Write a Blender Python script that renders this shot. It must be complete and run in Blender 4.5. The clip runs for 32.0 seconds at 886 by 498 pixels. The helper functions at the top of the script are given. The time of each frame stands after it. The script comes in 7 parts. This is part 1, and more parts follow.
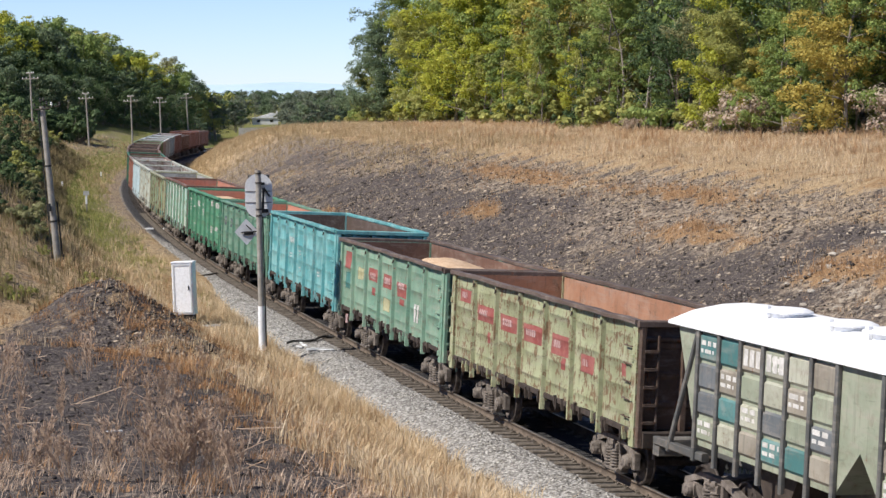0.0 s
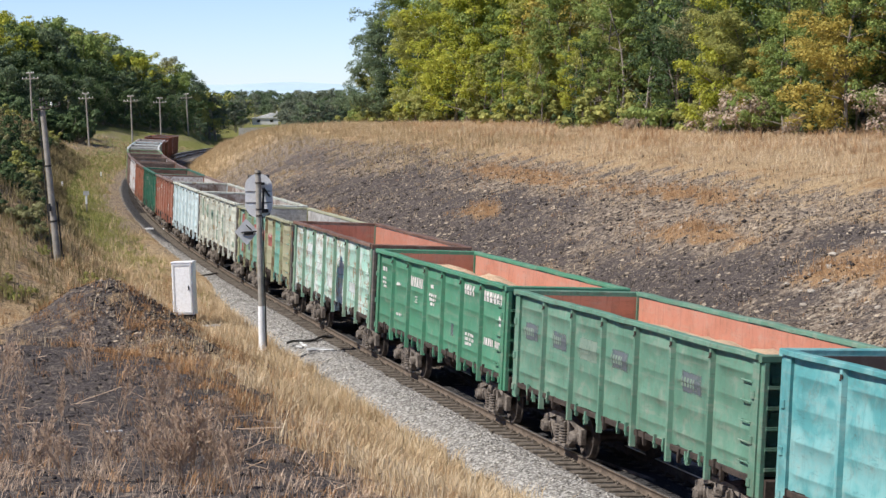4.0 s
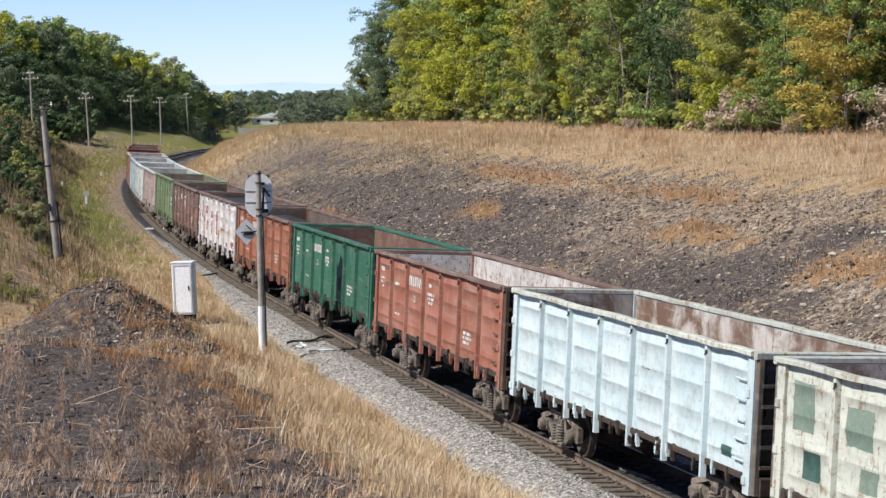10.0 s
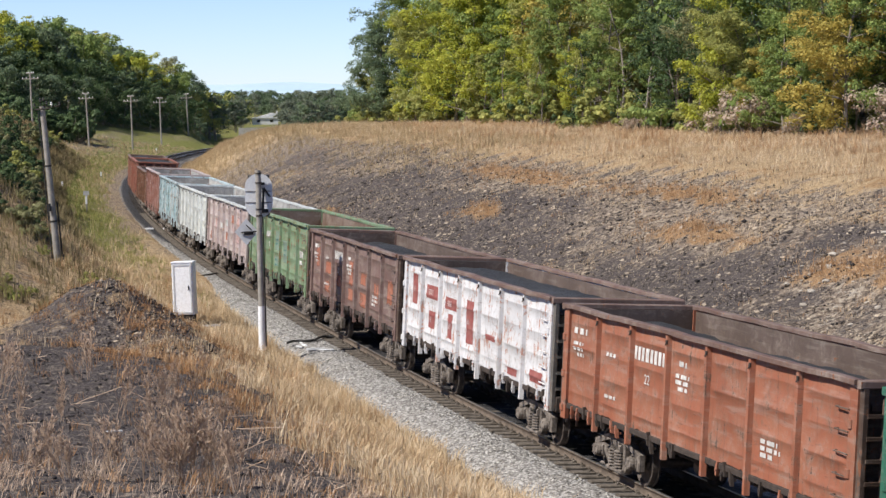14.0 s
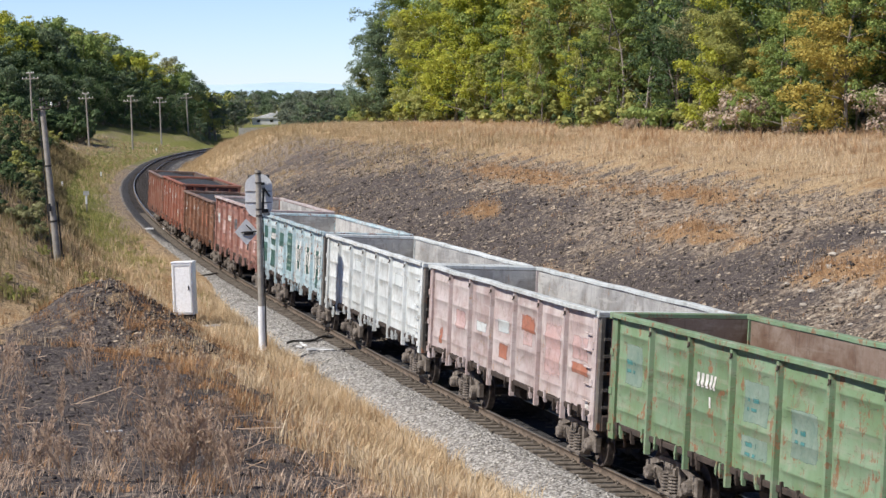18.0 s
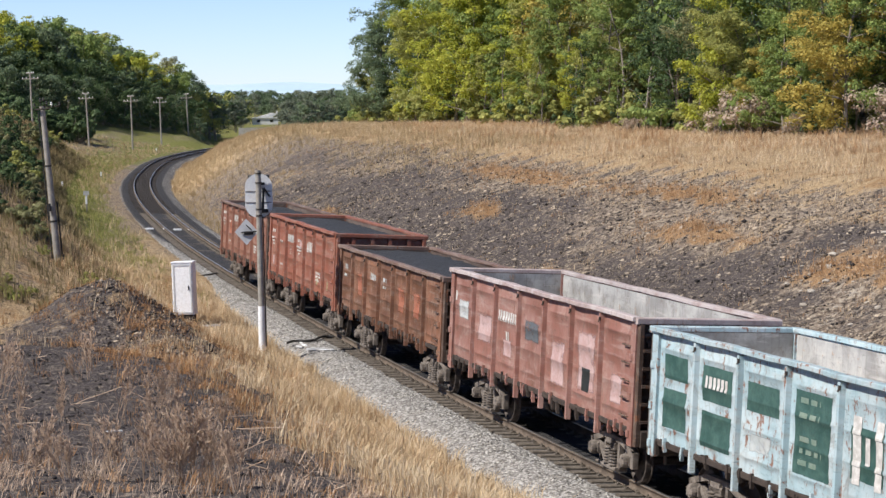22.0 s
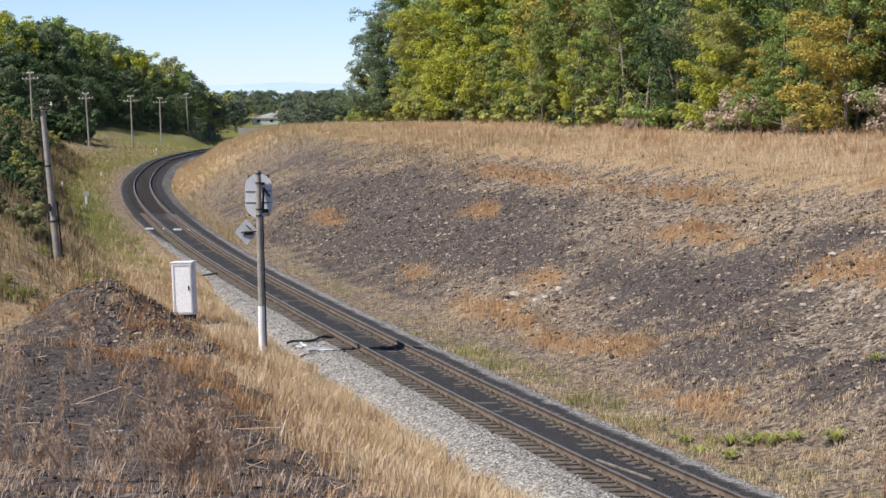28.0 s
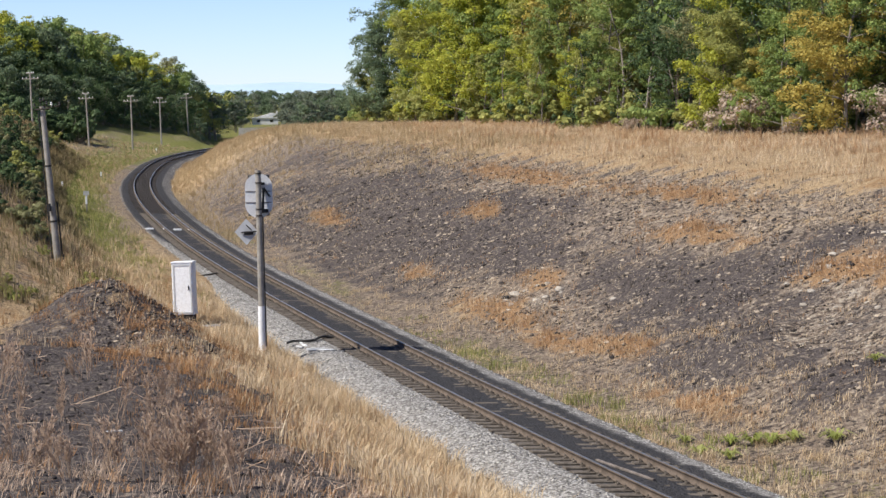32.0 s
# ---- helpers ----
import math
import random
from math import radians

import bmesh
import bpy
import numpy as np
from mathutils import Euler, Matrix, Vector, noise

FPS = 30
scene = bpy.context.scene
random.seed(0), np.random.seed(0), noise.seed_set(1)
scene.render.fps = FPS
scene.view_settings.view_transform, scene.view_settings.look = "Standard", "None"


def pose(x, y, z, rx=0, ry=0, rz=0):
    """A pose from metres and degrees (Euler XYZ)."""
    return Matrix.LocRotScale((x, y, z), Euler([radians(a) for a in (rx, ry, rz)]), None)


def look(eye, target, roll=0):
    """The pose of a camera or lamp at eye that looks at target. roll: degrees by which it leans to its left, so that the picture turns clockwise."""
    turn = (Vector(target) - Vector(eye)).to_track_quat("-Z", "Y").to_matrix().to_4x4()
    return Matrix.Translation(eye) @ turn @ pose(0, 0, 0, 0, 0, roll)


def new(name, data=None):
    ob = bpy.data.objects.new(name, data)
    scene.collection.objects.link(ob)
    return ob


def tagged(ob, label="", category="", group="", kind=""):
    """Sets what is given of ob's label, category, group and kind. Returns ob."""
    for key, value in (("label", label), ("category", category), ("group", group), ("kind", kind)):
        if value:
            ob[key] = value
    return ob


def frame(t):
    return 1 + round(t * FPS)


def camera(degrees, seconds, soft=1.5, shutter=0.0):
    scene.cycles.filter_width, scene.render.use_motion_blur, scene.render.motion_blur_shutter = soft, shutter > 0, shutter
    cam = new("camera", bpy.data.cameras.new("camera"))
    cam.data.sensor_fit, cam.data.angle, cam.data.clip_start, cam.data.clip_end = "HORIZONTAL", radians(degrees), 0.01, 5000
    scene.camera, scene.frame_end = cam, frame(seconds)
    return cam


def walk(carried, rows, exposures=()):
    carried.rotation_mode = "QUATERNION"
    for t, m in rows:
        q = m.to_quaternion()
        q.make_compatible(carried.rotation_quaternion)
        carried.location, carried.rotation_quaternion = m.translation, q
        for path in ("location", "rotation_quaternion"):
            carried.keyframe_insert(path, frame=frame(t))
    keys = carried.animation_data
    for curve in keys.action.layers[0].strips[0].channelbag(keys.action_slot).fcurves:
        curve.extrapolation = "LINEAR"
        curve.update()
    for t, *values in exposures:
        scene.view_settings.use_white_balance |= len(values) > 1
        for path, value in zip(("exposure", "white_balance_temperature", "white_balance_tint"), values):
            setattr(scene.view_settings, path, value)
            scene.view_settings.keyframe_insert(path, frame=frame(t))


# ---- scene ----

# ---------------------------------------------------------------- camera and its walk
cam = camera(24.81, 32.0, soft=1.45)
EYE_Z = 8.036
eye_pose = look((0, 0, EYE_Z), (0, 100, EYE_Z - 100 * math.tan(radians(4.205))), roll=-0.56)
walk(cam, [(0.0, eye_pose), (32.0, eye_pose)])

# ---------------------------------------------------------------- world, sun, exposure
SUN_WAY = Vector((0.60, 0.31, -0.735)).normalized()      # the way the sunlight travels
world = bpy.data.worlds.new("world")
scene.world = world
world.use_nodes = True
wt = world.node_tree
sky = wt.nodes.new("ShaderNodeTexSky")
sky.sky_type = "NISHITA"
sky.sun_disc = False
sky.sun_elevation = math.asin(-SUN_WAY.z)
sky.sun_rotation = math.atan2(-SUN_WAY.x, -SUN_WAY.y)
sky.air_density, sky.dust_density, sky.ozone_density = 0.7, 0.1, 4.0
tint = wt.nodes.new("ShaderNodeMix")
tint.data_type, tint.blend_type = "RGBA", "MULTIPLY"
tint.inputs[0].default_value = 1.0
tint.inputs[7].default_value = (0.97, 0.96, 1.10, 1)
wt.links.new(sky.outputs[0], tint.inputs[6])
# haze: the sky pales towards the horizon all round
place = wt.nodes.new("ShaderNodeTexCoord")
split = wt.nodes.new("ShaderNodeSeparateXYZ")
wt.links.new(place.outputs["Generated"], split.inputs[0])
haze = wt.nodes.new("ShaderNodeMapRange")
haze.interpolation_type = "SMOOTHSTEP"
haze.inputs[1].default_value, haze.inputs[2].default_value = 0.0, 0.45
haze.inputs[3].default_value, haze.inputs[4].default_value = 1.06, 0.67
wt.links.new(split.outputs[2], haze.inputs[0])
wt.links.new(tint.outputs[2], wt.nodes["Background"].inputs["Color"])
power = wt.nodes.new("ShaderNodeMath")
power.operation = "MULTIPLY"
power.inputs[1].default_value = 0.105
wt.links.new(haze.outputs[0], power.inputs[0])
wt.links.new(power.outputs[0], wt.nodes["Background"].inputs["Strength"])
sun = new("sun", bpy.data.lights.new("sun", "SUN"))
sun.data.energy, sun.data.angle, sun.data.color = 4.9, radians(0.55), (1.0, 0.94, 0.855)
sun.matrix_world = look((-60, -30, 80), Vector((-60, -30, 80)) + SUN_WAY)
scene.view_settings.exposure = 0.4


# ---------------------------------------------------------------- mesh helpers
class Builder:
    """Collects vertices and faces for one mesh."""

    def __init__(self):
        self.v, self.f = [], []

    def add(self, verts, faces):
        n = len(self.v)
        self.v += [tuple(p) for p in verts]
        self.f += [tuple(i + n for i in f) for f in faces]
        return self

    def box(self, x0, y0, z0, x1, y1, z1, c=0.0):
        """A box; c cuts the four edges along its longest side."""
        if c <= 0:
            vs = [(x0, y0, z0), (x1, y0, z0), (x1, y1, z0), (x0, y1, z0), (x0, y0, z1), (x1, y0, z1), (x1, y1, z1), (x0, y1, z1)]
            return self.add(vs, [(3, 2, 1, 0), (4, 5, 6, 7), (0, 1, 5, 4), (1, 2, 6, 5), (2, 3, 7, 6), (3, 0, 4, 7)])
        ext = (x1 - x0, y1 - y0, z1 - z0)
        ax = ext.index(max(ext))
        lo, hi = [x0, y0, z0], [x1, y1, z1]
        a, b = [(1, 2), (2, 0), (0, 1)][ax]
        la, lb, ha, hb = lo[a], lo[b], hi[a], hi[b]
        ring = [(la + c, lb), (ha - c, lb), (ha, lb + c), (ha, hb - c), (ha - c, hb), (la + c, hb), (la, hb - c), (la, lb + c)]
        vs = []
        for end in (lo[ax], hi[ax]):
            for p, q in ring:
                w = [0, 0, 0]
                w[ax], w[a], w[b] = end, p, q
                vs.append(w)
        fs = [tuple(range(7, -1, -1)), tuple(range(8, 16))] + [(i, (i + 1) % 8, 8 + (i + 1) % 8, 8 + i) for i in range(8)]
        return self.add(vs, fs)

    def tube(self, p, q, r0, r1=None, n=10, cap=True):
        p, q = Vector(p), Vector(q)
        r1 = r0 if r1 is None else r1
        d = (q - p).normalized()
        a = d.orthogonal().normalized()
        b = d.cross(a)
        vs = [p + (a * math.cos(t) + b * math.sin(t)) * r0 for t in [2 * math.pi * i / n for i in range(n)]]
        vs += [q + (a * math.cos(t) + b * math.sin(t)) * r1 for t in [2 * math.pi * i / n for i in range(n)]]
        fs = [(i, (i + 1) % n, n + (i + 1) % n, n + i) for i in range(n)]
        if cap:
            fs += [tuple(range(n - 1, -1, -1)), tuple(range(n, 2 * n))]
        return self.add(vs, fs)

    def extrude(self, profile, p0, p1, axes):
        """A closed 2D profile swept from p0 to p1; axes: the two directions of the profile."""
        a, b = Vector(axes[0]), Vector(axes[1])
        n = len(profile)
        vs = [Vector(e) + a * x + b * y for e in (p0, p1) for x, y in profile]
        fs = [tuple(range(n - 1, -1, -1)), tuple(range(n, 2 * n))] + [(i, (i + 1) % n, n + (i + 1) % n, n + i) for i in range(n)]
        return self.add(vs, fs)

    def pipe(self, pts, r, n=7):
        """A round cable through the points, in one piece."""
        pts = [Vector(p) for p in pts]
        vs = []
        for i, p in enumerate(pts):
            d = (pts[min(i + 1, len(pts) - 1)] - pts[max(i - 1, 0)]).normalized()
            a = d.cross(Vector((0, 0, 1)) if abs(d.z) < 0.9 else Vector((1, 0, 0))).normalized()
            b = d.cross(a)
            vs += [p + (a * math.cos(t) + b * math.sin(t)) * r for t in [2 * math.pi * k / n for k in range(n)]]
        fs = [(i * n + k, i * n + (k + 1) % n, (i + 1) * n + (k + 1) % n, (i + 1) * n + k) for i in range(len(pts) - 1) for k in range(n)]
        m = (len(pts) - 1) * n
        return self.add(vs, fs + [tuple(range(n - 1, -1, -1)), tuple(range(m, m + n))])

    def lathe(self, rings, n=20, centre=(0, 0, 0), axis="z"):
        """rings: (radius, height) from bottom to top."""
        vs = []
        for r, h in rings:
            for i in range(n):
                t = 2 * math.pi * i / n
                c, s = r * math.cos(t), r * math.sin(t)
                w = {"z": (c, s, h), "x": (h, c, s), "y": (s, h, c)}[axis]
                vs.append((centre[0] + w[0], centre[1] + w[1], centre[2] + w[2]))
        fs = []
        for k in range(len(rings) - 1):
            fs += [(k * n + i, k * n + (i + 1) % n, (k + 1) * n + (i + 1) % n, (k + 1) * n + i) for i in range(n)]
        m = (len(rings) - 1) * n
        fs += [tuple(range(n - 1, -1, -1)), tuple(range(m, m + n))]
        return self.add(vs, fs)

    def mesh(self, name, material=None, smooth=False):
        me = bpy.data.meshes.new(name)
        me.from_pydata(self.v, [], self.f)
        me.materials.append(material)
        if smooth:
            me.polygons.foreach_set("use_smooth", [True] * len(me.polygons))
        me.update()
        return me


def array_mesh(name, verts, faces, material, smooth=False):
    """A mesh of many alike faces from arrays."""
    me = bpy.data.meshes.new(name)
    verts, faces = np.asarray(verts, np.float32), np.asarray(faces, np.int32)
    n, k = faces.shape
    me.vertices.add(len(verts))
    me.vertices.foreach_set("co", verts.ravel())
    me.loops.add(n * k)
    me.loops.foreach_set("vertex_index", faces.ravel())
    me.polygons.add(n)
    me.polygons.foreach_set("loop_start", np.arange(0, n * k, k, dtype=np.int32))
    me.materials.append(material)
    if smooth:
        me.polygons.foreach_set("use_smooth", np.ones(n, bool))
    me.update(calc_edges=True)
    return me


def part(name, data, material, parent, label="", at=None):
    """One mesh object under a thing or a part. data: a Builder or a mesh, which may be shared."""
    me = data.mesh(name) if isinstance(data, Builder) else data
    ob = new(name, me)
    if material is not None:
        if not me.materials:
            me.materials.append(None)
        ob.material_slots[0].link = "OBJECT"
        ob.material_slots[0].material = material
    ob.parent = parent
    if at is not None:
        ob.matrix_basis = at
    if label:
        ob["label"] = label
    return ob


def thing(name, label, category, group="", kind="", at=None):
    ob = new(name)
    ob.empty_display_size = 0.3
    if at is not None:
        ob.matrix_basis = at
    return tagged(ob, label, category, group, kind)


# ---------------------------------------------------------------- the line of the track
# s: metres along the track, away from the eye; curvature at every 28 m from s = -10
BENDS = [-0.0031143, -0.0017272, -0.0002585, -0.001076, -0.0007098, -0.0007908, -0.000775, -0.0011979, -0.0002686, -0.0011178, -0.0018412, -0.0011, -0.003]
S = np.arange(-480.0, 560.0, 1.0)
_k = np.interp(S, np.arange(len(BENDS)) * 28.0 - 10.0, BENDS, left=0.0, right=-0.003)
_h = np.cumsum(_k)
I0 = int(np.argmin(abs(S)))
TH = _h - _h[I0] + 0.3153866
TX = np.cumsum(-np.sin(TH))
TY = np.cumsum(np.cos(TH))
TX += 7.6956831 - TX[I0]
TY += 32.5575326 - TY[I0]
CANT = 0.055


def on_track(s, lat=0.0, up=0.0):
    """A point beside the track: lat metres to the right of its axis when looking away."""
    x, y, h = np.interp(s, S, TX), np.interp(s, S, TY), np.interp(s, S, TH)
    a, b = lat + up * CANT, up - lat * CANT
    return x + a * np.cos(h), y + a * np.sin(h), b + 0 * x


def heading(s):
    return float(np.interp(s, S, TH))


def side_of(x, y):
    """s along the track and u, the metres to its right, of points of the plan."""
    h = np.interp(y, TY, TH)
    dx = x - np.interp(y, TY, TX)
    return np.interp(y, TY, S) - dx * np.sin(h), dx * np.cos(h)


def step(a, b, x):
    t = np.clip((x - a) / (b - a), 0, 1)
    return t * t * (3 - 2 * t)


def waves(x, y, seed, scale, octaves=4):
    """Cheap smooth noise, about -1 to 1."""
    r = np.random.RandomState(seed)
    z, amp, tot = 0 * x, 1.0, 0.0
    for o in range(octaves):
        acc = 0 * x
        for k in range(5):
            t, ph = r.uniform(0, 6.283), r.uniform(0, 6.283)
            w = r.uniform(0.7, 1.4) * 2 ** o / scale * 6.283
            acc = acc + np.sin((x * np.cos(t) + y * np.sin(t)) * w + ph + 1.3 * np.sin((y * np.cos(t) - x * np.sin(t)) * w * 0.53 + ph * 2))
        z, tot, amp = z + acc * amp / 2.6, tot + amp, amp * 0.55
    return z / tot


def height(x, y):
    """The ground."""
    x, y = np.asarray(x, float), np.asarray(y, float)
    s, u = side_of(x, y)
    # right: the side of the cutting
    near = np.interp(u, [0, 2.8, 4, 6, 9, 14, 21, 27, 40, 140], [-0.8, -0.8, -0.85, -0.5, 0.7, 2.8, 4.9, 5.5, 5.8, 8.5])
    far = np.interp(u, [0, 2.8, 3.8, 5, 9, 13, 17, 30, 140], [-0.8, -0.8, -0.75, -0.1, 2.9, 4.7, 5.3, 5.7, 8.5])
    w = step(90, 180, s)
    right = near * (1 - w) + far * w
    right = right * (1 - step(180, 380, s) * step(3, 12, u) * 0.75)
    # left: terrace by the eye, low ground, bank, hill
    terrace = np.interp(y, [-60, 5, 14, 28, 40, 50, 56], [6.4, 6.4, 4.4, 2.75, 2.35, 2.2, 2.0])
    a = np.interp(u, [-60, -11, -8, -5, -3.4, -2.8, 0], [2.6, 2.3, 1.7, 0.35, -0.3, -0.75, -0.8])
    a = np.where(u < -5, 0.35 + (a - 0.35) * (terrace - 0.35) / 1.95, a)
    b = np.interp(u, [-90, -40, -20, -14, -10, -5, -3.4, -2.8, 0], [10, 6, 2.6, 1.3, 0.6, 0.15, -0.25, -0.75, -0.8])
    c = np.interp(u, [-200, -80, -30, -17, -14, -10.8, -8.5, -7.0, -5, -3.4, -2.6, -2.1, -1.8, 0], [22, 14, 8, 7.0, 6.3, 4.2, 2.0, 0.85, 0.3, 0.06, 0.02, -0.05, -0.2, -0.8])
    d = np.interp(u, [-300, -120, -60, -30, -18, -14, -6, -3.4, -2.1, -1.8, 0], [30, 20, 11, 4.2, 1.8, 1.1, 0.3, 0.06, -0.04, -0.2, -0.8])
    w1, w2, w3 = step(48, 57, y), step(36, 66, s), step(200, 262, s)
    left = a * (1 - w1) + (b * (1 - w2) + (c * (1 - w3) + d * w3) * w2) * w1
    left = left + 2.15 * np.exp(-(((x + 10.3) / 2.3) ** 2 + ((y - 61.5) / 3.0) ** 2)) + 0.75 * np.exp(-(((x + 7.4) / 1.8) ** 2 + ((y - 57.5) / 3.0) ** 2))
    z = np.where(u >= 0, right, left)
    # hummocks and run-off folds on the slope, two burnt mounds at its foot
    band = step(6.5, 9.5, u) * (1 - step(15.5, 19, u)) * (1 - step(110, 150, s))
    z = z + band * (0.16 * waves(s * 1.25 + u * 0.75, u * 0.35 - s * 0.2, 14, 4.5, 3) + 0.14 * waves(x, y, 15, 7.0, 2))
    z = z + 0.55 * np.exp(-(((s - 18.2) / 2.6) ** 2 + ((u - 8.3) / 1.3) ** 2)) + 0.4 * np.exp(-(((s - 25.4) / 3.2) ** 2 + ((u - 8.6) / 1.2) ** 2))
    # rough ground away from the track
    out = step(3.2, 7, abs(u))
    z = z + out * (0.12 * waves(x, y, 3, 9.0) + 0.05 * waves(x, y, 5, 1.6, 2))
    z = z + step(16, 60, abs(u)) * 0.5 * waves(x, y, 8, 40.0)
    # the valley and the hills far off
    dist = np.hypot(x, y)
    f = np.maximum(step(430, 700, dist), step(-0.127, -0.114, x / np.maximum(y, 1.0)) * step(330, 440, dist) * (y > 0))
    vale = 1.0 + np.interp(dist, [0, 430, 800, 1500, 2600, 4200, 9000], [-2, -2, 0, 1, 3, 6, 10]) + 1.5 * waves(x, y, 11, 900.0, 3) * step(600, 1500, dist)
    return z * (1 - f) + vale * f


# ---------------------------------------------------------------- materials
def lin(r, g, b, k=0.85):
    """A base colour from the colour that a sunlit surface shows."""
    c = [(((c / 255) + 0.055) / 1.055) ** 2.4 * k for c in (r, g, b)]
    grey = 0.3 * c[0] + 0.5 * c[1] + 0.2 * c[2]
    r, g, b = (grey + (x - grey) * 0.84 for x in c)
    return r, g, min(0.9, b * 1.035), 1.0


class Nodes:
    def __init__(self, name, rough=0.7, metal=0.0, spec=0.4):
        self.m = bpy.data.materials.new(name)
        self.m.use_nodes = True
        self.t = self.m.node_tree
        self.b = self.t.nodes["Principled BSDF"]
        self.b.inputs["Roughness"].default_value = rough
        self.b.inputs["Metallic"].default_value = metal
        self.b.inputs["Specular IOR Level"].default_value = spec

    def put(self, socket, value):
        if isinstance(value, bpy.types.NodeSocket):
            self.t.links.new(value, socket)
        else:
            socket.default_value = value

    def coords(self, kind="Object", scale=(1, 1, 1), shift=None):
        tc = self.t.nodes.new("ShaderNodeTexCoord")
        mp = self.t.nodes.new("ShaderNodeMapping")
        mp.inputs["Scale"].default_value = scale
        self.t.links.new(tc.outputs[kind], mp.inputs["Vector"])
        if shift is not None:
            self.t.links.new(shift, mp.inputs["Location"])
        return mp.outputs[0]

    def random(self):
        return self.t.nodes.new("ShaderNodeObjectInfo").outputs["Random"]

    def island(self):
        return self.t.nodes.new("ShaderNodeNewGeometry").outputs["Random Per Island"]

    def attribute(self, name):
        n = self.t.nodes.new("ShaderNodeAttribute")
        n.attribute_name = name
        return n.outputs["Fac"]

    def noise(self, vec, scale, detail=5, rough=0.6, w=None, distort=0.0):
        n = self.t.nodes.new("ShaderNodeTexNoise")
        if w is not None:
            n.noise_dimensions = "4D"
            self.put(n.inputs["W"], w)
        self.t.links.new(vec, n.inputs["Vector"])
        n.inputs["Scale"].default_value, n.inputs["Detail"].default_value = scale, detail
        n.inputs["Roughness"].default_value, n.inputs["Distortion"].default_value = rough, distort
        return n.outputs["Fac"]

    def cells(self, vec, scale, out="Distance"):
        n = self.t.nodes.new("ShaderNodeTexVoronoi")
        self.t.links.new(vec, n.inputs["Vector"])
        n.inputs["Scale"].default_value = scale
        return n.outputs[out]

    def ramp(self, fac, stops):
        n = self.t.nodes.new("ShaderNodeValToRGB")
        e = n.color_ramp.elements
        while len(e) < len(stops):
            e.new(0.5)
        for q, (p, c) in zip(e, stops):
            q.position, q.color = p, c if len(c) == 4 else (*c, 1)
        self.put(n.inputs[0], fac)
        return n.outputs[0]

    def band(self, fac, a, b):
        """0 below a, 1 above b."""
        n = self.t.nodes.new("ShaderNodeMapRange")
        n.interpolation_type = "SMOOTHSTEP"
        self.put(n.inputs[0], fac)
        n.inputs[1].default_value, n.inputs[2].default_value = a, b
        return n.outputs[0]

    def math(self, op, a, b=0.0):
        n = self.t.nodes.new("ShaderNodeMath")
        n.operation = op
        self.put(n.inputs[0], a)
        self.put(n.inputs[1], b)
        return n.outputs[0]

    def mix(self, fac, a, b, how="MIX"):
        n = self.t.nodes.new("ShaderNodeMix")
        n.data_type, n.blend_type = "RGBA", how
        self.put(n.inputs[0], fac)
        self.put(n.inputs[6], a)
        self.put(n.inputs[7], b)
        return n.outputs[2]

    def bump(self, h, strength=0.4, distance=0.02):
        n = self.t.nodes.new("ShaderNodeBump")
        n.inputs["Strength"].default_value, n.inputs["Distance"].default_value = strength, distance
        self.t.links.new(h, n.inputs["Height"])
        self.t.links.new(n.outputs[0], self.b.inputs["Normal"])

    def colour(self, c):
        self.put(self.b.inputs["Base Color"], c)
        return self

    def rough(self, r):
        self.put(self.b.inputs["Roughness"], r)


RUST = (0.16, 0.062, 0.03, 1)


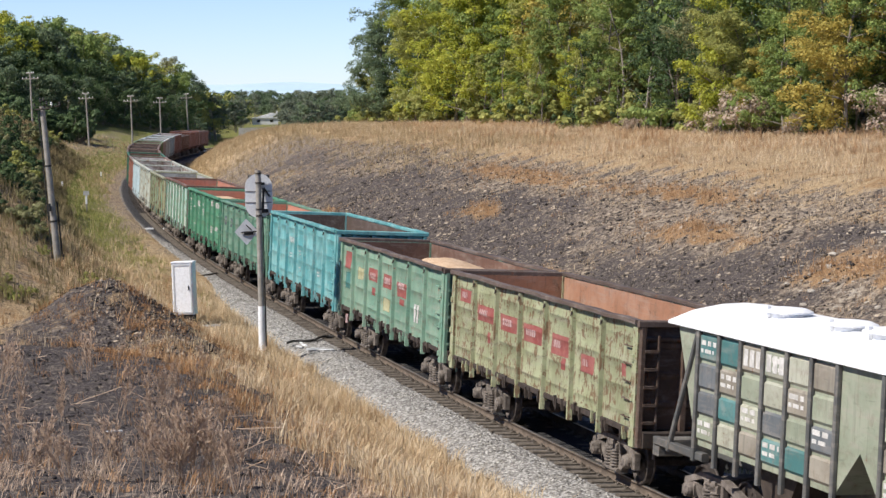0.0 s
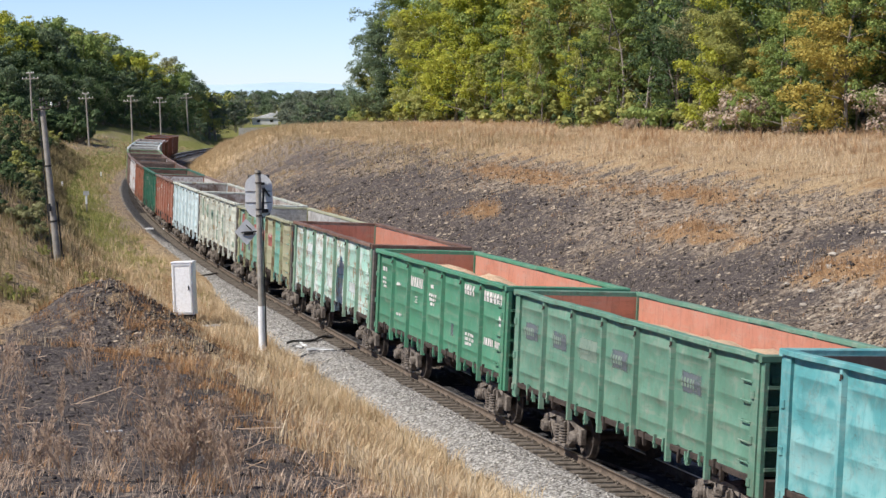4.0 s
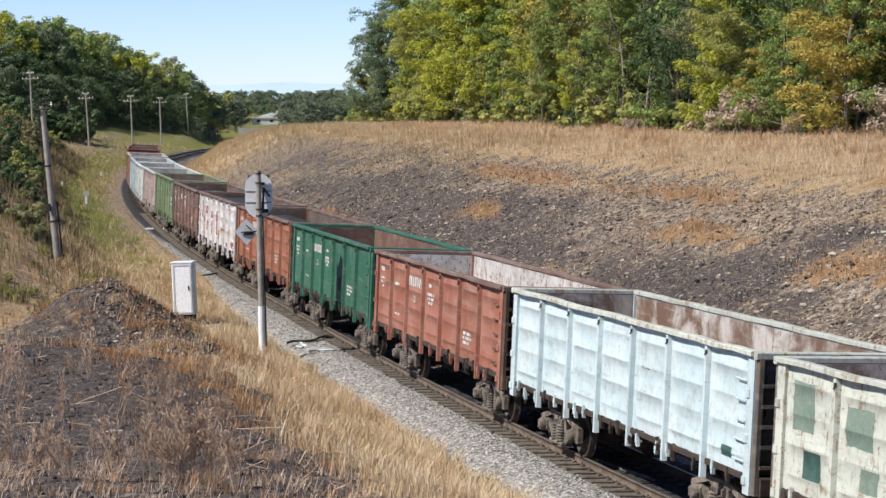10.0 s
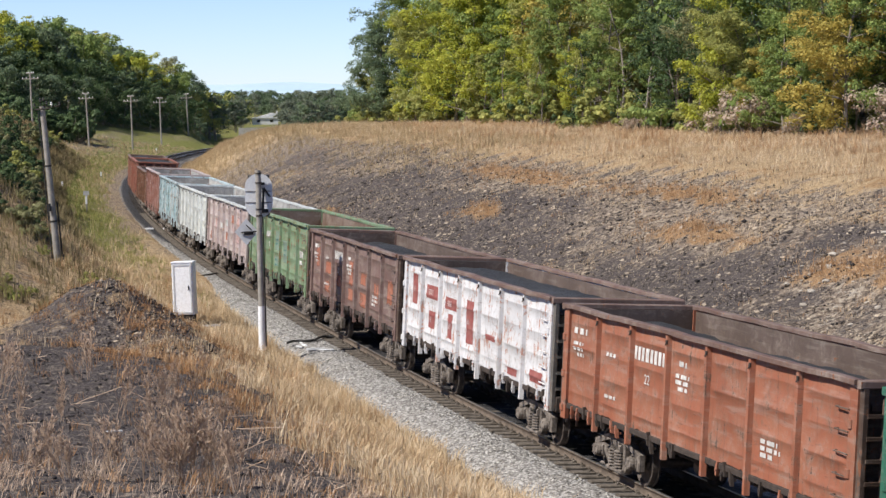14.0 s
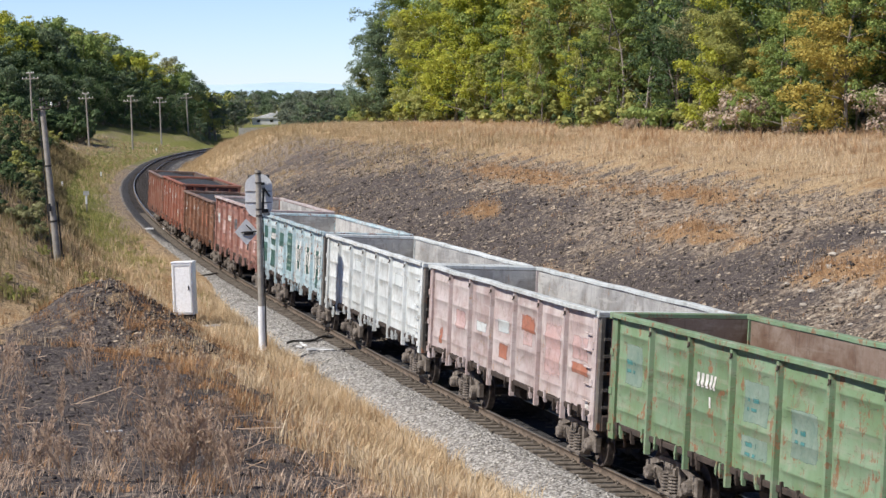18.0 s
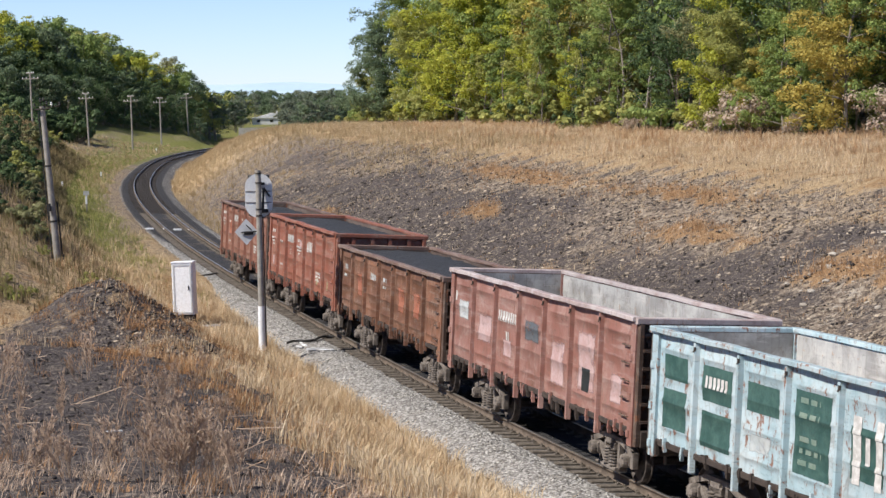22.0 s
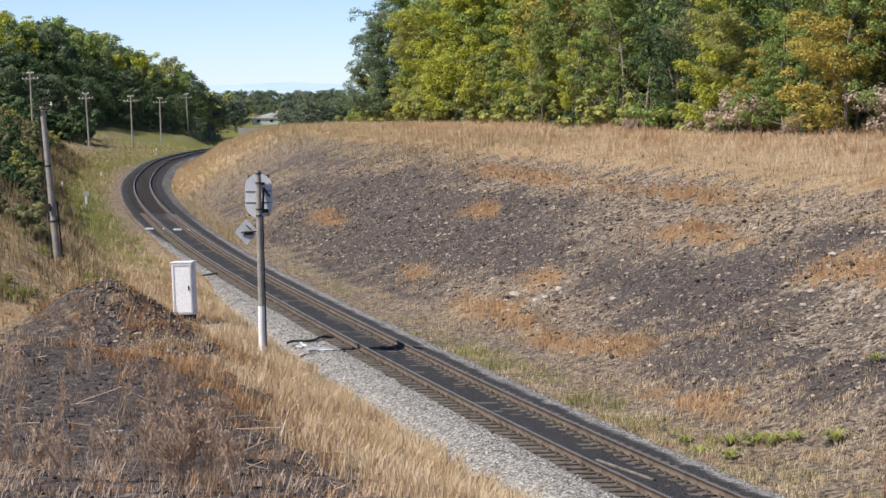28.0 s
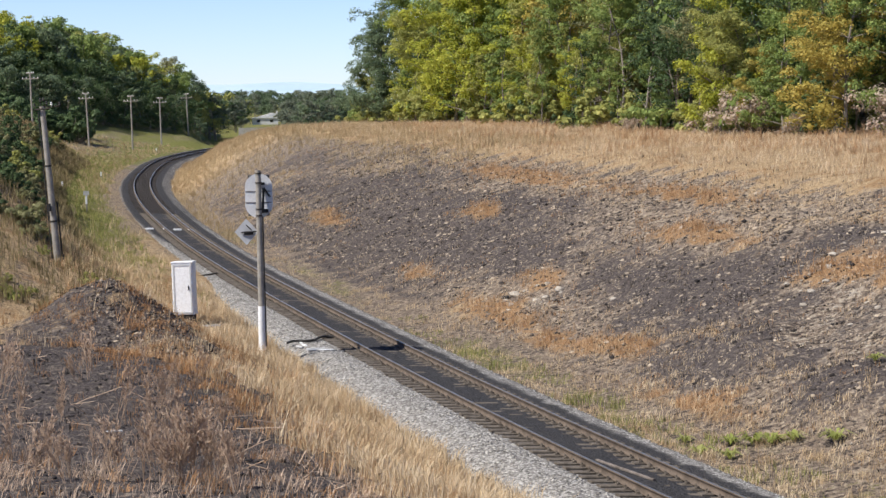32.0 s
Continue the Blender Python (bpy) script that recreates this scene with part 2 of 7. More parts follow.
def paint(name, colour, fade=None, rust=0.35, rust_colour=RUST, dust=(0.35, 0.31, 0.27, 1), dusty=0.3, streaks=0.4, patchy=0.5):
    """Old wagon paint: panel tones, faded fields, grime, vertical runs, rust patches, scuffs and dust."""
    n = Nodes(name, 0.6, 0.0, 0.3)
    fade = fade or tuple(min(1, c * 1.35 + 0.03) for c in colour[:3]) + (1,)
    w = n.math("MULTIPLY", n.random(), 40.0)
    v = n.coords()
    big = n.noise(v, 1.1, 5, 0.62, w, 0.5)
    mid = n.noise(v, 3.6, 7, 0.68, w, 0.8)
    run = n.noise(n.coords("Object", (7, 7, 0.5)), 1.7, 6, 0.65, w)
    level = n.noise(n.coords("Object", (1, 0.5, 5.0)), 1.5, 4, 0.6, w)
    fine = n.noise(v, 24, 5, 0.75, w)
    c = n.mix(n.math("MULTIPLY", n.band(big, 0.40, 0.60), patchy), colour, fade)
    tone = n.math("ADD", 0.84, n.math("MULTIPLY", n.math("FRACT", n.math("MULTIPLY", n.random(), 7.31)), 0.3))
    c = n.mix(1.0, c, n.mix(tone, (0, 0, 0, 1), (1, 1, 1, 1)), "MULTIPLY")
    grime = n.math("MULTIPLY", n.band(mid, 0.45, 0.72), 0.3 + 0.5 * dusty)
    c = n.mix(grime, c, n.mix(n.band(big, 0.4, 0.6), (0.12, 0.092, 0.07, 1), dust))
    c = n.mix(n.math("MULTIPLY", n.band(level, 0.52, 0.68), 0.28 * (0.4 + dusty * 2)), c, dust)
    c = n.mix(n.math("MULTIPLY", n.band(run, 0.52, 0.70), streaks), c, tuple(x * 0.3 + 0.02 for x in colour[:3]) + (1,))
    c = n.mix(n.math("MULTIPLY", n.band(fine, 0.6, 0.75), 0.25), c, fade)
    scuff = n.noise(n.coords("Object", (1, 1.3, 6)), 2.2, 5, 0.7, w, 0.8)
    c = n.mix(n.math("MULTIPLY", n.band(scuff, 0.58, 0.66), 0.25 + 0.5 * rust), c, tuple(x * 0.35 + 0.02 for x in colour[:3]) + (1,))
    blot = n.noise(n.coords("Object", (1, 1.5, 0.8)), 2.3, 8, 0.74, w, 1.3)
    c = n.mix(n.math("MULTIPLY", n.band(blot, 0.53, 0.64), 0.12 + 0.6 * rust), c, n.mix(n.band(fine, 0.4, 0.6), (0.1, 0.075, 0.055, 1), (0.2, 0.15, 0.11, 1)))
    hole = n.math("ADD", n.math("MULTIPLY", mid, 0.6), n.math("MULTIPLY", run, 0.4))
    top = 0.69 - 0.24 * rust
    scar = n.band(n.math("ADD", hole, n.math("MULTIPLY", n.math("SUBTRACT", fine, 0.5), 0.16)), top, top + 0.04)
    worn = n.mix(n.band(fine, 0.35, 0.7), rust_colour, tuple(min(1, x * 1.7) for x in rust_colour[:3]) + (1,))
    c = n.mix(n.math("MULTIPLY", scar, 0.85), c, worn)
    n.colour(c)
    n.rough(n.math("ADD", n.math("MULTIPLY", scar, 0.25), 0.6))
    n.bump(n.math("SUBTRACT", n.math("MULTIPLY", mid, 0.6), n.math("MULTIPLY", scar, 0.35)), 0.55, 0.014)
    return n.m


def worn(name, a, b, keep=0.52, fray=1.0, hard=0.0):
    """A field of brushed-on paint over the wagon's own, with frayed edges and bare spots."""
    n = Nodes(name, 0.7, 0.0, 0.25)
    w = n.math("MULTIPLY", n.random(), 30.0)
    v = n.coords()
    f1, f2 = n.noise(v, 3.0, 6, 0.7, w, 0.6), n.noise(v, 18, 4, 0.7, w)
    c = n.mix(n.band(f1, 0.35, 0.65), a, b)
    c = n.mix(n.math("MULTIPLY", n.band(f2, 0.45, 0.7), 0.35), c, tuple(x * 0.5 + 0.02 for x in a[:3]) + (1,))
    n.colour(c)
    tc = n.t.nodes.new("ShaderNodeTexCoord")
    sep = n.t.nodes.new("ShaderNodeSeparateXYZ")
    n.t.links.new(tc.outputs["Generated"], sep.inputs[0])
    edge = n.math("MINIMUM", n.math("SUBTRACT", 0.5, n.math("ABSOLUTE", n.math("SUBTRACT", sep.outputs[1], 0.5))), n.math("SUBTRACT", 0.5, n.math("ABSOLUTE", n.math("SUBTRACT", sep.outputs[2], 0.5))))
    f0 = n.noise(n.coords("Object", (1, 1, 1.6)), 1.8, 4, 0.65, w, 0.5)
    here = n.math("ADD", n.math("MULTIPLY", n.band(edge, 0.0, 0.2 - 0.14 * hard), 0.6), n.math("MULTIPLY", n.math("SUBTRACT", 1.0, f1), keep))
    here = n.math("ADD", here, n.math("ADD", n.math("MULTIPLY", n.math("SUBTRACT", f2, 0.5), 0.35), n.math("MULTIPLY", n.math("SUBTRACT", f0, 0.52), fray)))
    tp = n.t.nodes.new("ShaderNodeBsdfTransparent")
    sh = n.t.nodes.new("ShaderNodeMixShader")
    n.t.links.new(n.math("MULTIPLY", n.band(here, 0.42 + 0.02 * hard, 0.92 - 0.34 * hard), 0.9), sh.inputs[0])
    n.t.links.new(tp.outputs[0], sh.inputs[1])
    n.t.links.new(n.b.outputs[0], sh.inputs[2])
    n.t.links.new(sh.outputs[0], n.t.nodes["Material Output"].inputs["Surface"])
    return n.m


def speckled(name, a, b, scale=6.0, rough=0.8, bump=0.5, dist=0.02, detail=6, third=None, metal=0.0, spec=0.3):
    """A rough matter of two or three tones at two scales."""
    n = Nodes(name, rough, metal, spec)
    w = n.math("MULTIPLY", n.random(), 30.0)
    v = n.coords()
    f1, f2 = n.noise(v, scale, detail, 0.65, w), n.noise(v, scale * 7, 4, 0.7, w)
    c = n.mix(n.band(f1, 0.35, 0.65), a, b)
    c = n.mix(n.math("MULTIPLY", n.band(f2, 0.4, 0.7), 0.5), c, third or tuple(x * 0.55 for x in a[:3]) + (1,))
    n.colour(c)
    n.bump(n.math("ADD", n.math("MULTIPLY", f1, 0.6), n.math("MULTIPLY", f2, 0.4)), bump, dist)
    return n.m


def leaf_material(name, tones):
    """Leaves: tones picked leaf by leaf and tree by tree, some light let through."""
    n = Nodes(name, 0.6, 0.0, 0.25)
    r = n.math("FRACT", n.math("ADD", n.island(), n.math("MULTIPLY", n.random(), 0.37)))
    patch = n.noise(n.coords("Object", (1, 1, 1)), 0.55, 3, 0.6, n.math("MULTIPLY", n.random(), 50.0))
    mix = n.math("ADD", n.math("MULTIPLY", r, 0.5), n.math("MULTIPLY", n.band(patch, 0.25, 0.75), 0.5))
    c = n.ramp(mix, [(i / (len(tones) - 1), t) for i, t in enumerate(tones)])
    n.colour(c)
    tr = n.t.nodes.new("ShaderNodeBsdfTranslucent")
    n.t.links.new(c, tr.inputs["Color"])
    sh = n.t.nodes.new("ShaderNodeMixShader")
    sh.inputs[0].default_value = 0.36
    n.t.links.new(n.b.outputs[0], sh.inputs[1])
    n.t.links.new(tr.outputs[0], sh.inputs[2])
    n.t.links.new(sh.outputs[0], n.t.nodes["Material Output"].inputs["Surface"])
    return n.m


def blade_material(name, tones):
    """Dry grass: tones picked blade by blade and by stretches of ground."""
    n = Nodes(name, 0.75, 0.0, 0.2)
    patch = n.noise(n.coords("Object"), 0.35, 4, 0.6)
    mix = n.math("ADD", n.math("MULTIPLY", n.island(), 0.55), n.math("MULTIPLY", n.band(patch, 0.3, 0.7), 0.45))
    c = n.ramp(mix, [(i / (len(tones) - 1), t) for i, t in enumerate(tones)])
    n.colour(c)
    tr = n.t.nodes.new("ShaderNodeBsdfTranslucent")
    n.t.links.new(c, tr.inputs["Color"])
    sh = n.t.nodes.new("ShaderNodeMixShader")
    sh.inputs[0].default_value = 0.25
    n.t.links.new(n.b.outputs[0], sh.inputs[1])
    n.t.links.new(tr.outputs[0], sh.inputs[2])
    n.t.links.new(sh.outputs[0], n.t.nodes["Material Output"].inputs["Surface"])
    return n.m


def ground_material():
    n = Nodes("earth", 0.95, 0.0, 0.1)
    v = n.coords()
    f1, f2, f3 = n.noise(v, 0.5, 6, 0.65), n.noise(v, 2.6, 6, 0.7, None, 0.6), n.noise(v, 14, 5, 0.7)
    clod = n.cells(v, 3.2)
    dash = n.noise(n.coords("Object", (0.75, 0.85, 1.0)), 6.5, 5, 0.7, None, 0.6)
    earth = n.mix(n.band(f2, 0.35, 0.65), (0.175, 0.138, 0.112, 1), (0.315, 0.25, 0.19, 1))
    chalk = n.mix(n.band(f3, 0.4, 0.65), (0.42, 0.39, 0.34, 1), (0.55, 0.52, 0.46, 1))
    earth = n.mix(n.math("MULTIPLY", n.band(n.math("ADD", n.math("MULTIPLY", f2, 0.5), n.math("MULTIPLY", dash, 0.5)), 0.50, 0.60), n.attribute("chalk")), earth, chalk)
    straw = n.mix(n.band(f3, 0.35, 0.65), (0.34, 0.235, 0.13, 1), (0.56, 0.43, 0.27, 1))
    straw = n.mix(n.math("MULTIPLY", n.band(f1, 0.5, 0.65), 0.5), straw, (0.26, 0.135, 0.055, 1))
    green = n.mix(n.band(f3, 0.35, 0.65), (0.10, 0.12, 0.03, 1), (0.24, 0.23, 0.075, 1))
    ash = n.mix(n.band(f3, 0.35, 0.7), (0.05, 0.042, 0.042, 1), (0.17, 0.147, 0.138, 1))

    def spread(name, soft):
        a = n.math("ADD", n.attribute(name), n.math("MULTIPLY", n.math("SUBTRACT", f2, 0.5), 2.0))
        a = n.math("ADD", a, n.math("MULTIPLY", n.math("SUBTRACT", f3, 0.5), 1.3))
        return n.band(a, 0.5 - soft, 0.5 + soft)

    russet = n.mix(n.band(f3, 0.35, 0.65), (0.24, 0.14, 0.075, 1), (0.43, 0.29, 0.165, 1))
    # dash also paints the lumps: pale lit crests, dark shaded dents
    earth = n.mix(n.math("MULTIPLY", n.band(dash, 0.535, 0.6), 0.7), earth, (0.5, 0.42, 0.315, 1))
    earth = n.mix(n.math("MULTIPLY", n.band(dash, 0.465, 0.42), 0.9), earth, (0.05, 0.042, 0.04, 1))
    ash = n.mix(n.math("MULTIPLY", n.band(dash, 0.545, 0.61), 0.8), ash, (0.3, 0.25, 0.2, 1))
    straw = n.mix(n.math("MULTIPLY", n.band(dash, 0.46, 0.41), 0.6), straw, (0.17, 0.11, 0.065, 1))
    c = n.mix(spread("straw", 0.2), earth, straw)
    c = n.mix(spread("green", 0.2), c, green)
    c = n.mix(spread("russet", 0.25), c, russet)
    c = n.mix(spread("burn", 0.22), c, ash)
    n.colour(c)
    n.bump(n.math("ADD", n.math("MULTIPLY", f2, 0.5), n.math("ADD", n.math("MULTIPLY", f3, 0.2), n.math("ADD", n.math("MULTIPLY", dash, 0.6), n.math("MULTIPLY", clod, -0.15)))), 1.0, 0.26)
    return n.m


def ballast_material():
    """Crushed stone, blackened by coal dust where the attribute soot says so."""
    n = Nodes("ballast_stone", 0.9, 0.0, 0.2)
    v = n.coords()
    cell, edge = n.cells(v, 15, "Color"), n.cells(v, 15)
    bw = n.t.nodes.new("ShaderNodeRGBToBW")
    n.t.links.new(cell, bw.inputs[0])
    stone = n.ramp(bw.outputs[0], [(0.15, (0.1, 0.095, 0.09)), (0.5, (0.25, 0.24, 0.23)), (0.85, (0.46, 0.45, 0.43))])
    f = n.noise(v, 1.4, 5, 0.65)
    f3 = n.noise(v, 18, 4, 0.7)
    stone = n.mix(n.math("MULTIPLY", n.band(f, 0.45, 0.7), 0.4), stone, (0.19, 0.172, 0.15, 1))
    a = n.math("ADD", n.attribute("soot"), n.math("MULTIPLY", n.math("SUBTRACT", f, 0.5), 0.9))
    soot = n.mix(n.band(f3, 0.35, 0.7), (0.022, 0.022, 0.025, 1), (0.07, 0.068, 0.07, 1))
    n.colour(n.mix(n.band(a, 0.25, 0.7), stone, soot))
    n.bump(n.math("SUBTRACT", 1.0, edge), 0.8, 0.05)
    return n.m


M_EARTH, M_BALLAST = ground_material(), ballast_material()
M_RAIL_SIDE = speckled("rusty_rail", (0.085, 0.066, 0.052, 1), (0.16, 0.125, 0.098, 1), 3, 0.8, 0.3, 0.004)
M_RAIL_TOP = speckled("polished_rail", (0.45, 0.44, 0.43, 1), (0.6, 0.59, 0.57, 1), 5, 0.32, 0.05, 0.001, metal=0.85, spec=0.5)
M_SLEEPER = speckled("weathered_sleeper", (0.095, 0.08, 0.066, 1), (0.18, 0.155, 0.13, 1), 5, 0.9, 0.6, 0.01)
M_IRON = speckled("dirty_iron", (0.026, 0.023, 0.022, 1), (0.058, 0.048, 0.042, 1), 6, 0.75, 0.4, 0.006, third=(0.1, 0.062, 0.042, 1))
M_GREYIRON = speckled("dusty_cast_iron", (0.11, 0.093, 0.082, 1), (0.23, 0.2, 0.18, 1), 5, 0.8, 0.4, 0.006, third=(0.055, 0.045, 0.04, 1))
M_BOGIE = speckled("grimy_cast_iron", (0.09, 0.076, 0.066, 1), (0.24, 0.21, 0.185, 1), 5, 0.8, 0.4, 0.006, third=(0.04, 0.033, 0.03, 1))
M_HEAD = speckled("white_grey_sheet", (0.6, 0.61, 0.63, 1), (0.72, 0.73, 0.74, 1), 3, 0.55, 0.15, 0.003, third=(0.48, 0.48, 0.49, 1))
M_WHEEL = speckled("wheel_steel", (0.06, 0.052, 0.048, 1), (0.12, 0.1, 0.09, 1), 8, 0.6, 0.2, 0.003, metal=0.4)
M_COAL = speckled("coal", (0.02, 0.021, 0.024, 1), (0.05, 0.052, 0.058, 1), 9, 0.75, 0.9, 0.05, third=(0.075, 0.08, 0.09, 1))
M_SAND = speckled("sand", (0.5, 0.34, 0.22, 1), (0.62, 0.46, 0.32, 1), 3, 0.95, 0.6, 0.03)
M_WHITELOAD = speckled("white_powder", (0.72, 0.72, 0.7, 1), (0.82, 0.82, 0.81, 1), 3, 0.95, 0.4, 0.03, third=(0.6, 0.6, 0.58, 1))
M_WHITE = speckled("white_marking_paint", (0.42, 0.41, 0.39, 1), (0.66, 0.65, 0.63, 1), 7, 0.7, 0.1, 0.002, third=(0.4, 0.37, 0.34, 1))
M_CONCRETE = speckled("aged_concrete", (0.26, 0.24, 0.21, 1), (0.36, 0.335, 0.3, 1), 4, 0.9, 0.4, 0.006, third=(0.17, 0.155, 0.14, 1))
M_ENAMEL = speckled("white_enamel", (0.78, 0.79, 0.81, 1), (0.86, 0.87, 0.89, 1), 2, 0.5, 0.1, 0.002, third=(0.58, 0.58, 0.58, 1))
M_ALU = speckled("pale_grey_sheet", (0.46, 0.47, 0.49, 1), (0.58, 0.59, 0.6, 1), 3, 0.55, 0.15, 0.003, third=(0.36, 0.36, 0.37, 1))
M_BLACK = speckled("black_iron", (0.02, 0.02, 0.02, 1), (0.045, 0.042, 0.04, 1), 8, 0.6, 0.2, 0.003)
M_BARK = speckled("grey_bark", (0.15, 0.125, 0.1, 1), (0.3, 0.27, 0.23, 1), 4, 0.95, 0.8, 0.03)
M_WOODPOLE = speckled("weathered_pole", (0.2, 0.18, 0.155, 1), (0.33, 0.31, 0.28, 1), 3, 0.9, 0.3, 0.006)
M_GLASS = Nodes("porcelain", 0.25).colour((0.75, 0.75, 0.72, 1)).m

# ---------------------------------------------------------------- ground: one sheet to the horizon
def axis(stops):
    """Grid lines: (from, to, spacing) stretches joined."""
    out = []
    for a, b, d in stops:
        out += list(np.linspace(a, b, max(1, int(round((b - a) / d))), endpoint=False))
    return np.array(out + [stops[-1][1]])


GX = axis([(-5200, -900, 430), (-900, -260, 64), (-260, -90, 8), (-90, -44, 1.6), (-44, -24, 0.8), (-24, 20, 0.36), (20, 40, 0.7), (40, 100, 4), (100, 420, 32), (420, 5200, 480)])
GY = axis([(-1500, -100, 200), (-100, 0, 12), (0, 24, 2), (24, 110, 0.42), (110, 190, 0.8), (190, 330, 2.0), (330, 520, 5), (520, 1100, 40), (1100, 4900, 200)])
gx, gy = np.meshgrid(GX, GY)
gz = height(gx, gy)
nx, ny = len(GX), len(GY)
q = (np.arange(ny - 1)[:, None] * nx + np.arange(nx - 1)[None, :]).ravel()
ground = new("ground", array_mesh("ground", np.stack([gx, gy, gz], -1).reshape(-1, 3), np.stack([q, q + 1, q + nx + 1, q + nx], 1), M_EARTH, True))
tagged(ground, "dry grassy railway cutting with burnt black patches", "ground", kind="structure")


# stretches of the right slope: along the track, to its right, and their reach
BURNT = ((59, 11, 10, 2.4, 0.5), (37, 11.8, 5.0, 1.2, 0.4), (89, 12, 15, 2.8, 0.5), (85, 9.3, 10, 2.0, 0.45), (18.2, 8.2, 3, 1.3, 0.8), (44, 12, 5, 1.2, 0.3), (33, 12.0, 3.2, 3.6, 0.4), (32, 16, 5.5, 1.1, 0.5), (25.8, 8.7, 3.4, 0.8, 0.5), (68, 9.5, 9, 2.2, 0.5), (60, 20.2, 5, 0.5, 0.8), (49, 20.4, 3, 0.5, 0.7))
SPARED = ((60, 17, 14, 1.9), (45, 17.6, 9, 1.6), (46, 7.2, 4.2, 1.0), (28.4, 13.8, 2.8, 1.5), (22.5, 6.0, 3.0, 0.9), (11, 6.4, 6, 2.2), (4, 8, 7, 4))
RUSSETS = ((36.5, 6.6, 4.0, 0.7), (31.5, 7.3, 3.0, 0.7), (46, 6.9, 4.4, 0.9), (28.3, 13.8, 3.2, 1.6), (47.3, 9.3, 2.4, 0.8), (43, 14.2, 5, 1.0), (22.3, 6.0, 3, 0.7), (95, 9.0, 8, 0.8), (53, 17.6, 7, 0.8), (70, 12.8, 4, 0.9), (80, 17.5, 14, 1.0), (62, 7.6, 3, 0.6))
CHALKY = ((45.3, 8.4, 2.2, 0.7, 1.6), (23, 11.4, 4.2, 1.9, 1.6), (31, 9.6, 3.6, 1.0, 1.0), (40, 9.4, 4, 0.8, 0.6), (52, 11.5, 5, 1.2, 0.4))


def blots(s, u, rows):
    return sum((r[4] if len(r) > 4 else 1.0) * np.exp(-(((s - r[0]) / r[2]) ** 2 + ((u - r[1]) / r[3]) ** 2)) for r in rows)


def patchy(x, y, s, u):
    """The russet stretches, broken up."""
    return np.clip(1.6 * blots(s, u, RUSSETS) - 0.3 + 0.7 * waves(x, y, 79, 2.8) * (blots(s, u, RUSSETS) > 0.1), 0, 1)


def cover(x, y):
    """How burnt, strawy, green and chalky the ground is, 0 to 1 each."""
    s, u = side_of(x, y)
    n1, n2 = waves(s * 0.6, u * 1.7, 21, 15.0, 3), waves(x, y, 22, 3.5)
    right, left = u > 0, u <= 0
    # right slope: burnt from the foot to the brow, sparing straw strips; brow and plateau in straw
    brow = np.where(s < 120, 20.5 + 1.8 * n2, 20.5 - (s - 120) * 0.09)
    burn_r = step(4.7 - 0.6 * step(45, 70, s), 6.6 - 1.0 * step(45, 70, s), u + 0.8 * n2) * (1 - step(-3.5, 0.5, u - brow)) * (1 - step(128, 165, s + 8 * n1))
    burn_r = burn_r * (0.36 + 0.28 * step(45, 70, s) + 0.5 * n1 + 0.4 * n2 - 0.3 * step(13, 17, u) + blots(s, u, BURNT) - 0.6 * blots(s, u, SPARED)) * (1 - 0.55 * np.exp(-(((s - 46) / 7) ** 2 + ((u - 8) / 1.6) ** 2)))
    burn_r = burn_r * (1 - 0.75 * patchy(x, y, s, u))
    burn_r = np.maximum(burn_r, 0.9 * np.exp(-(((s - 26) / 5) ** 2 + ((u - 7.6) / 1.7) ** 2)))
    straw_r = np.maximum(step(-2.5, 1.0, u - brow), step(140, 185, s)) * 1.0
    strip = np.exp(-((u - 7.0 - n1) / 1.2) ** 2) * step(-0.2, 0.5, waves(s, u, 26, 14.0)) * (s < 50) + np.exp(-((u - 17.5 - 2 * n1) / 1.3) ** 2) * 0.5
    straw_r = np.clip(straw_r + 0.8 * strip + 0.2 * n2, 0, 1)
    green_r = np.exp(-((u - 4.2) / 1.3) ** 2) * (0.3 + 0.4 * n1) * (s < 120)
    # left: burnt knoll by the eye, straw by the ballast, green strip further on
    rim = np.interp(y, [28, 36, 50, 64], [8.6, 7.9, 6.6, 5.0])
    knoll = step(0, 1.6, -u - rim + 0.7 * n2) * (1 - step(54, 57, y + n2)) * (0.9 + 0.25 * waves(x, y, 24, 7.0) + 0.3 * n2)
    heap = np.exp(-((((x + 9.2) / 4.3) ** 2 + ((y - 59.5) / 6.0) ** 2) ** 2))
    burn_l = np.maximum(knoll, np.clip(1.15 * heap, 0, 1.0) * (0.8 + 0.4 * n2))
    straw_l = np.clip(0.75 + 0.3 * n1 - 0.45 * step(0, 2, -u - rim) * (y < 53), 0, 1) * (1 - 0.35 * step(200, 240, s)) * (1 - 0.5 * step(60, 110, s) * (u > -9))
    green_l = step(60, 100, s) * np.exp(-((u + 6.5) / 3.0) ** 2) * 0.95 + 0.3 * n1 * (s > 40) + step(200, 250, s) * 0.35 + step(300, 335, s) * 0.1
    pick = lambda a, b: np.where(right, a, b)
    chalk = np.where(right, step(6, 9, u) * (0.25 - 0.3 * n1) + blots(s, u, CHALKY), 0.1)
    russet = np.where(right, patchy(x, y, s, u) * 0.95, 0.9 * heap * (0.6 + 0.6 * n2) + 0.4 * knoll * (n2 > 0.2))
    far = step(260, 420, np.hypot(x, y))
    return (np.clip(pick(burn_r, burn_l), 0, 1) * (1 - far), np.clip(pick(straw_r, straw_l), 0, 1), np.clip(pick(green_r, green_l) + 0.25 * far, 0, 1), np.clip(chalk, 0, 1), np.clip(russet, 0, 1))


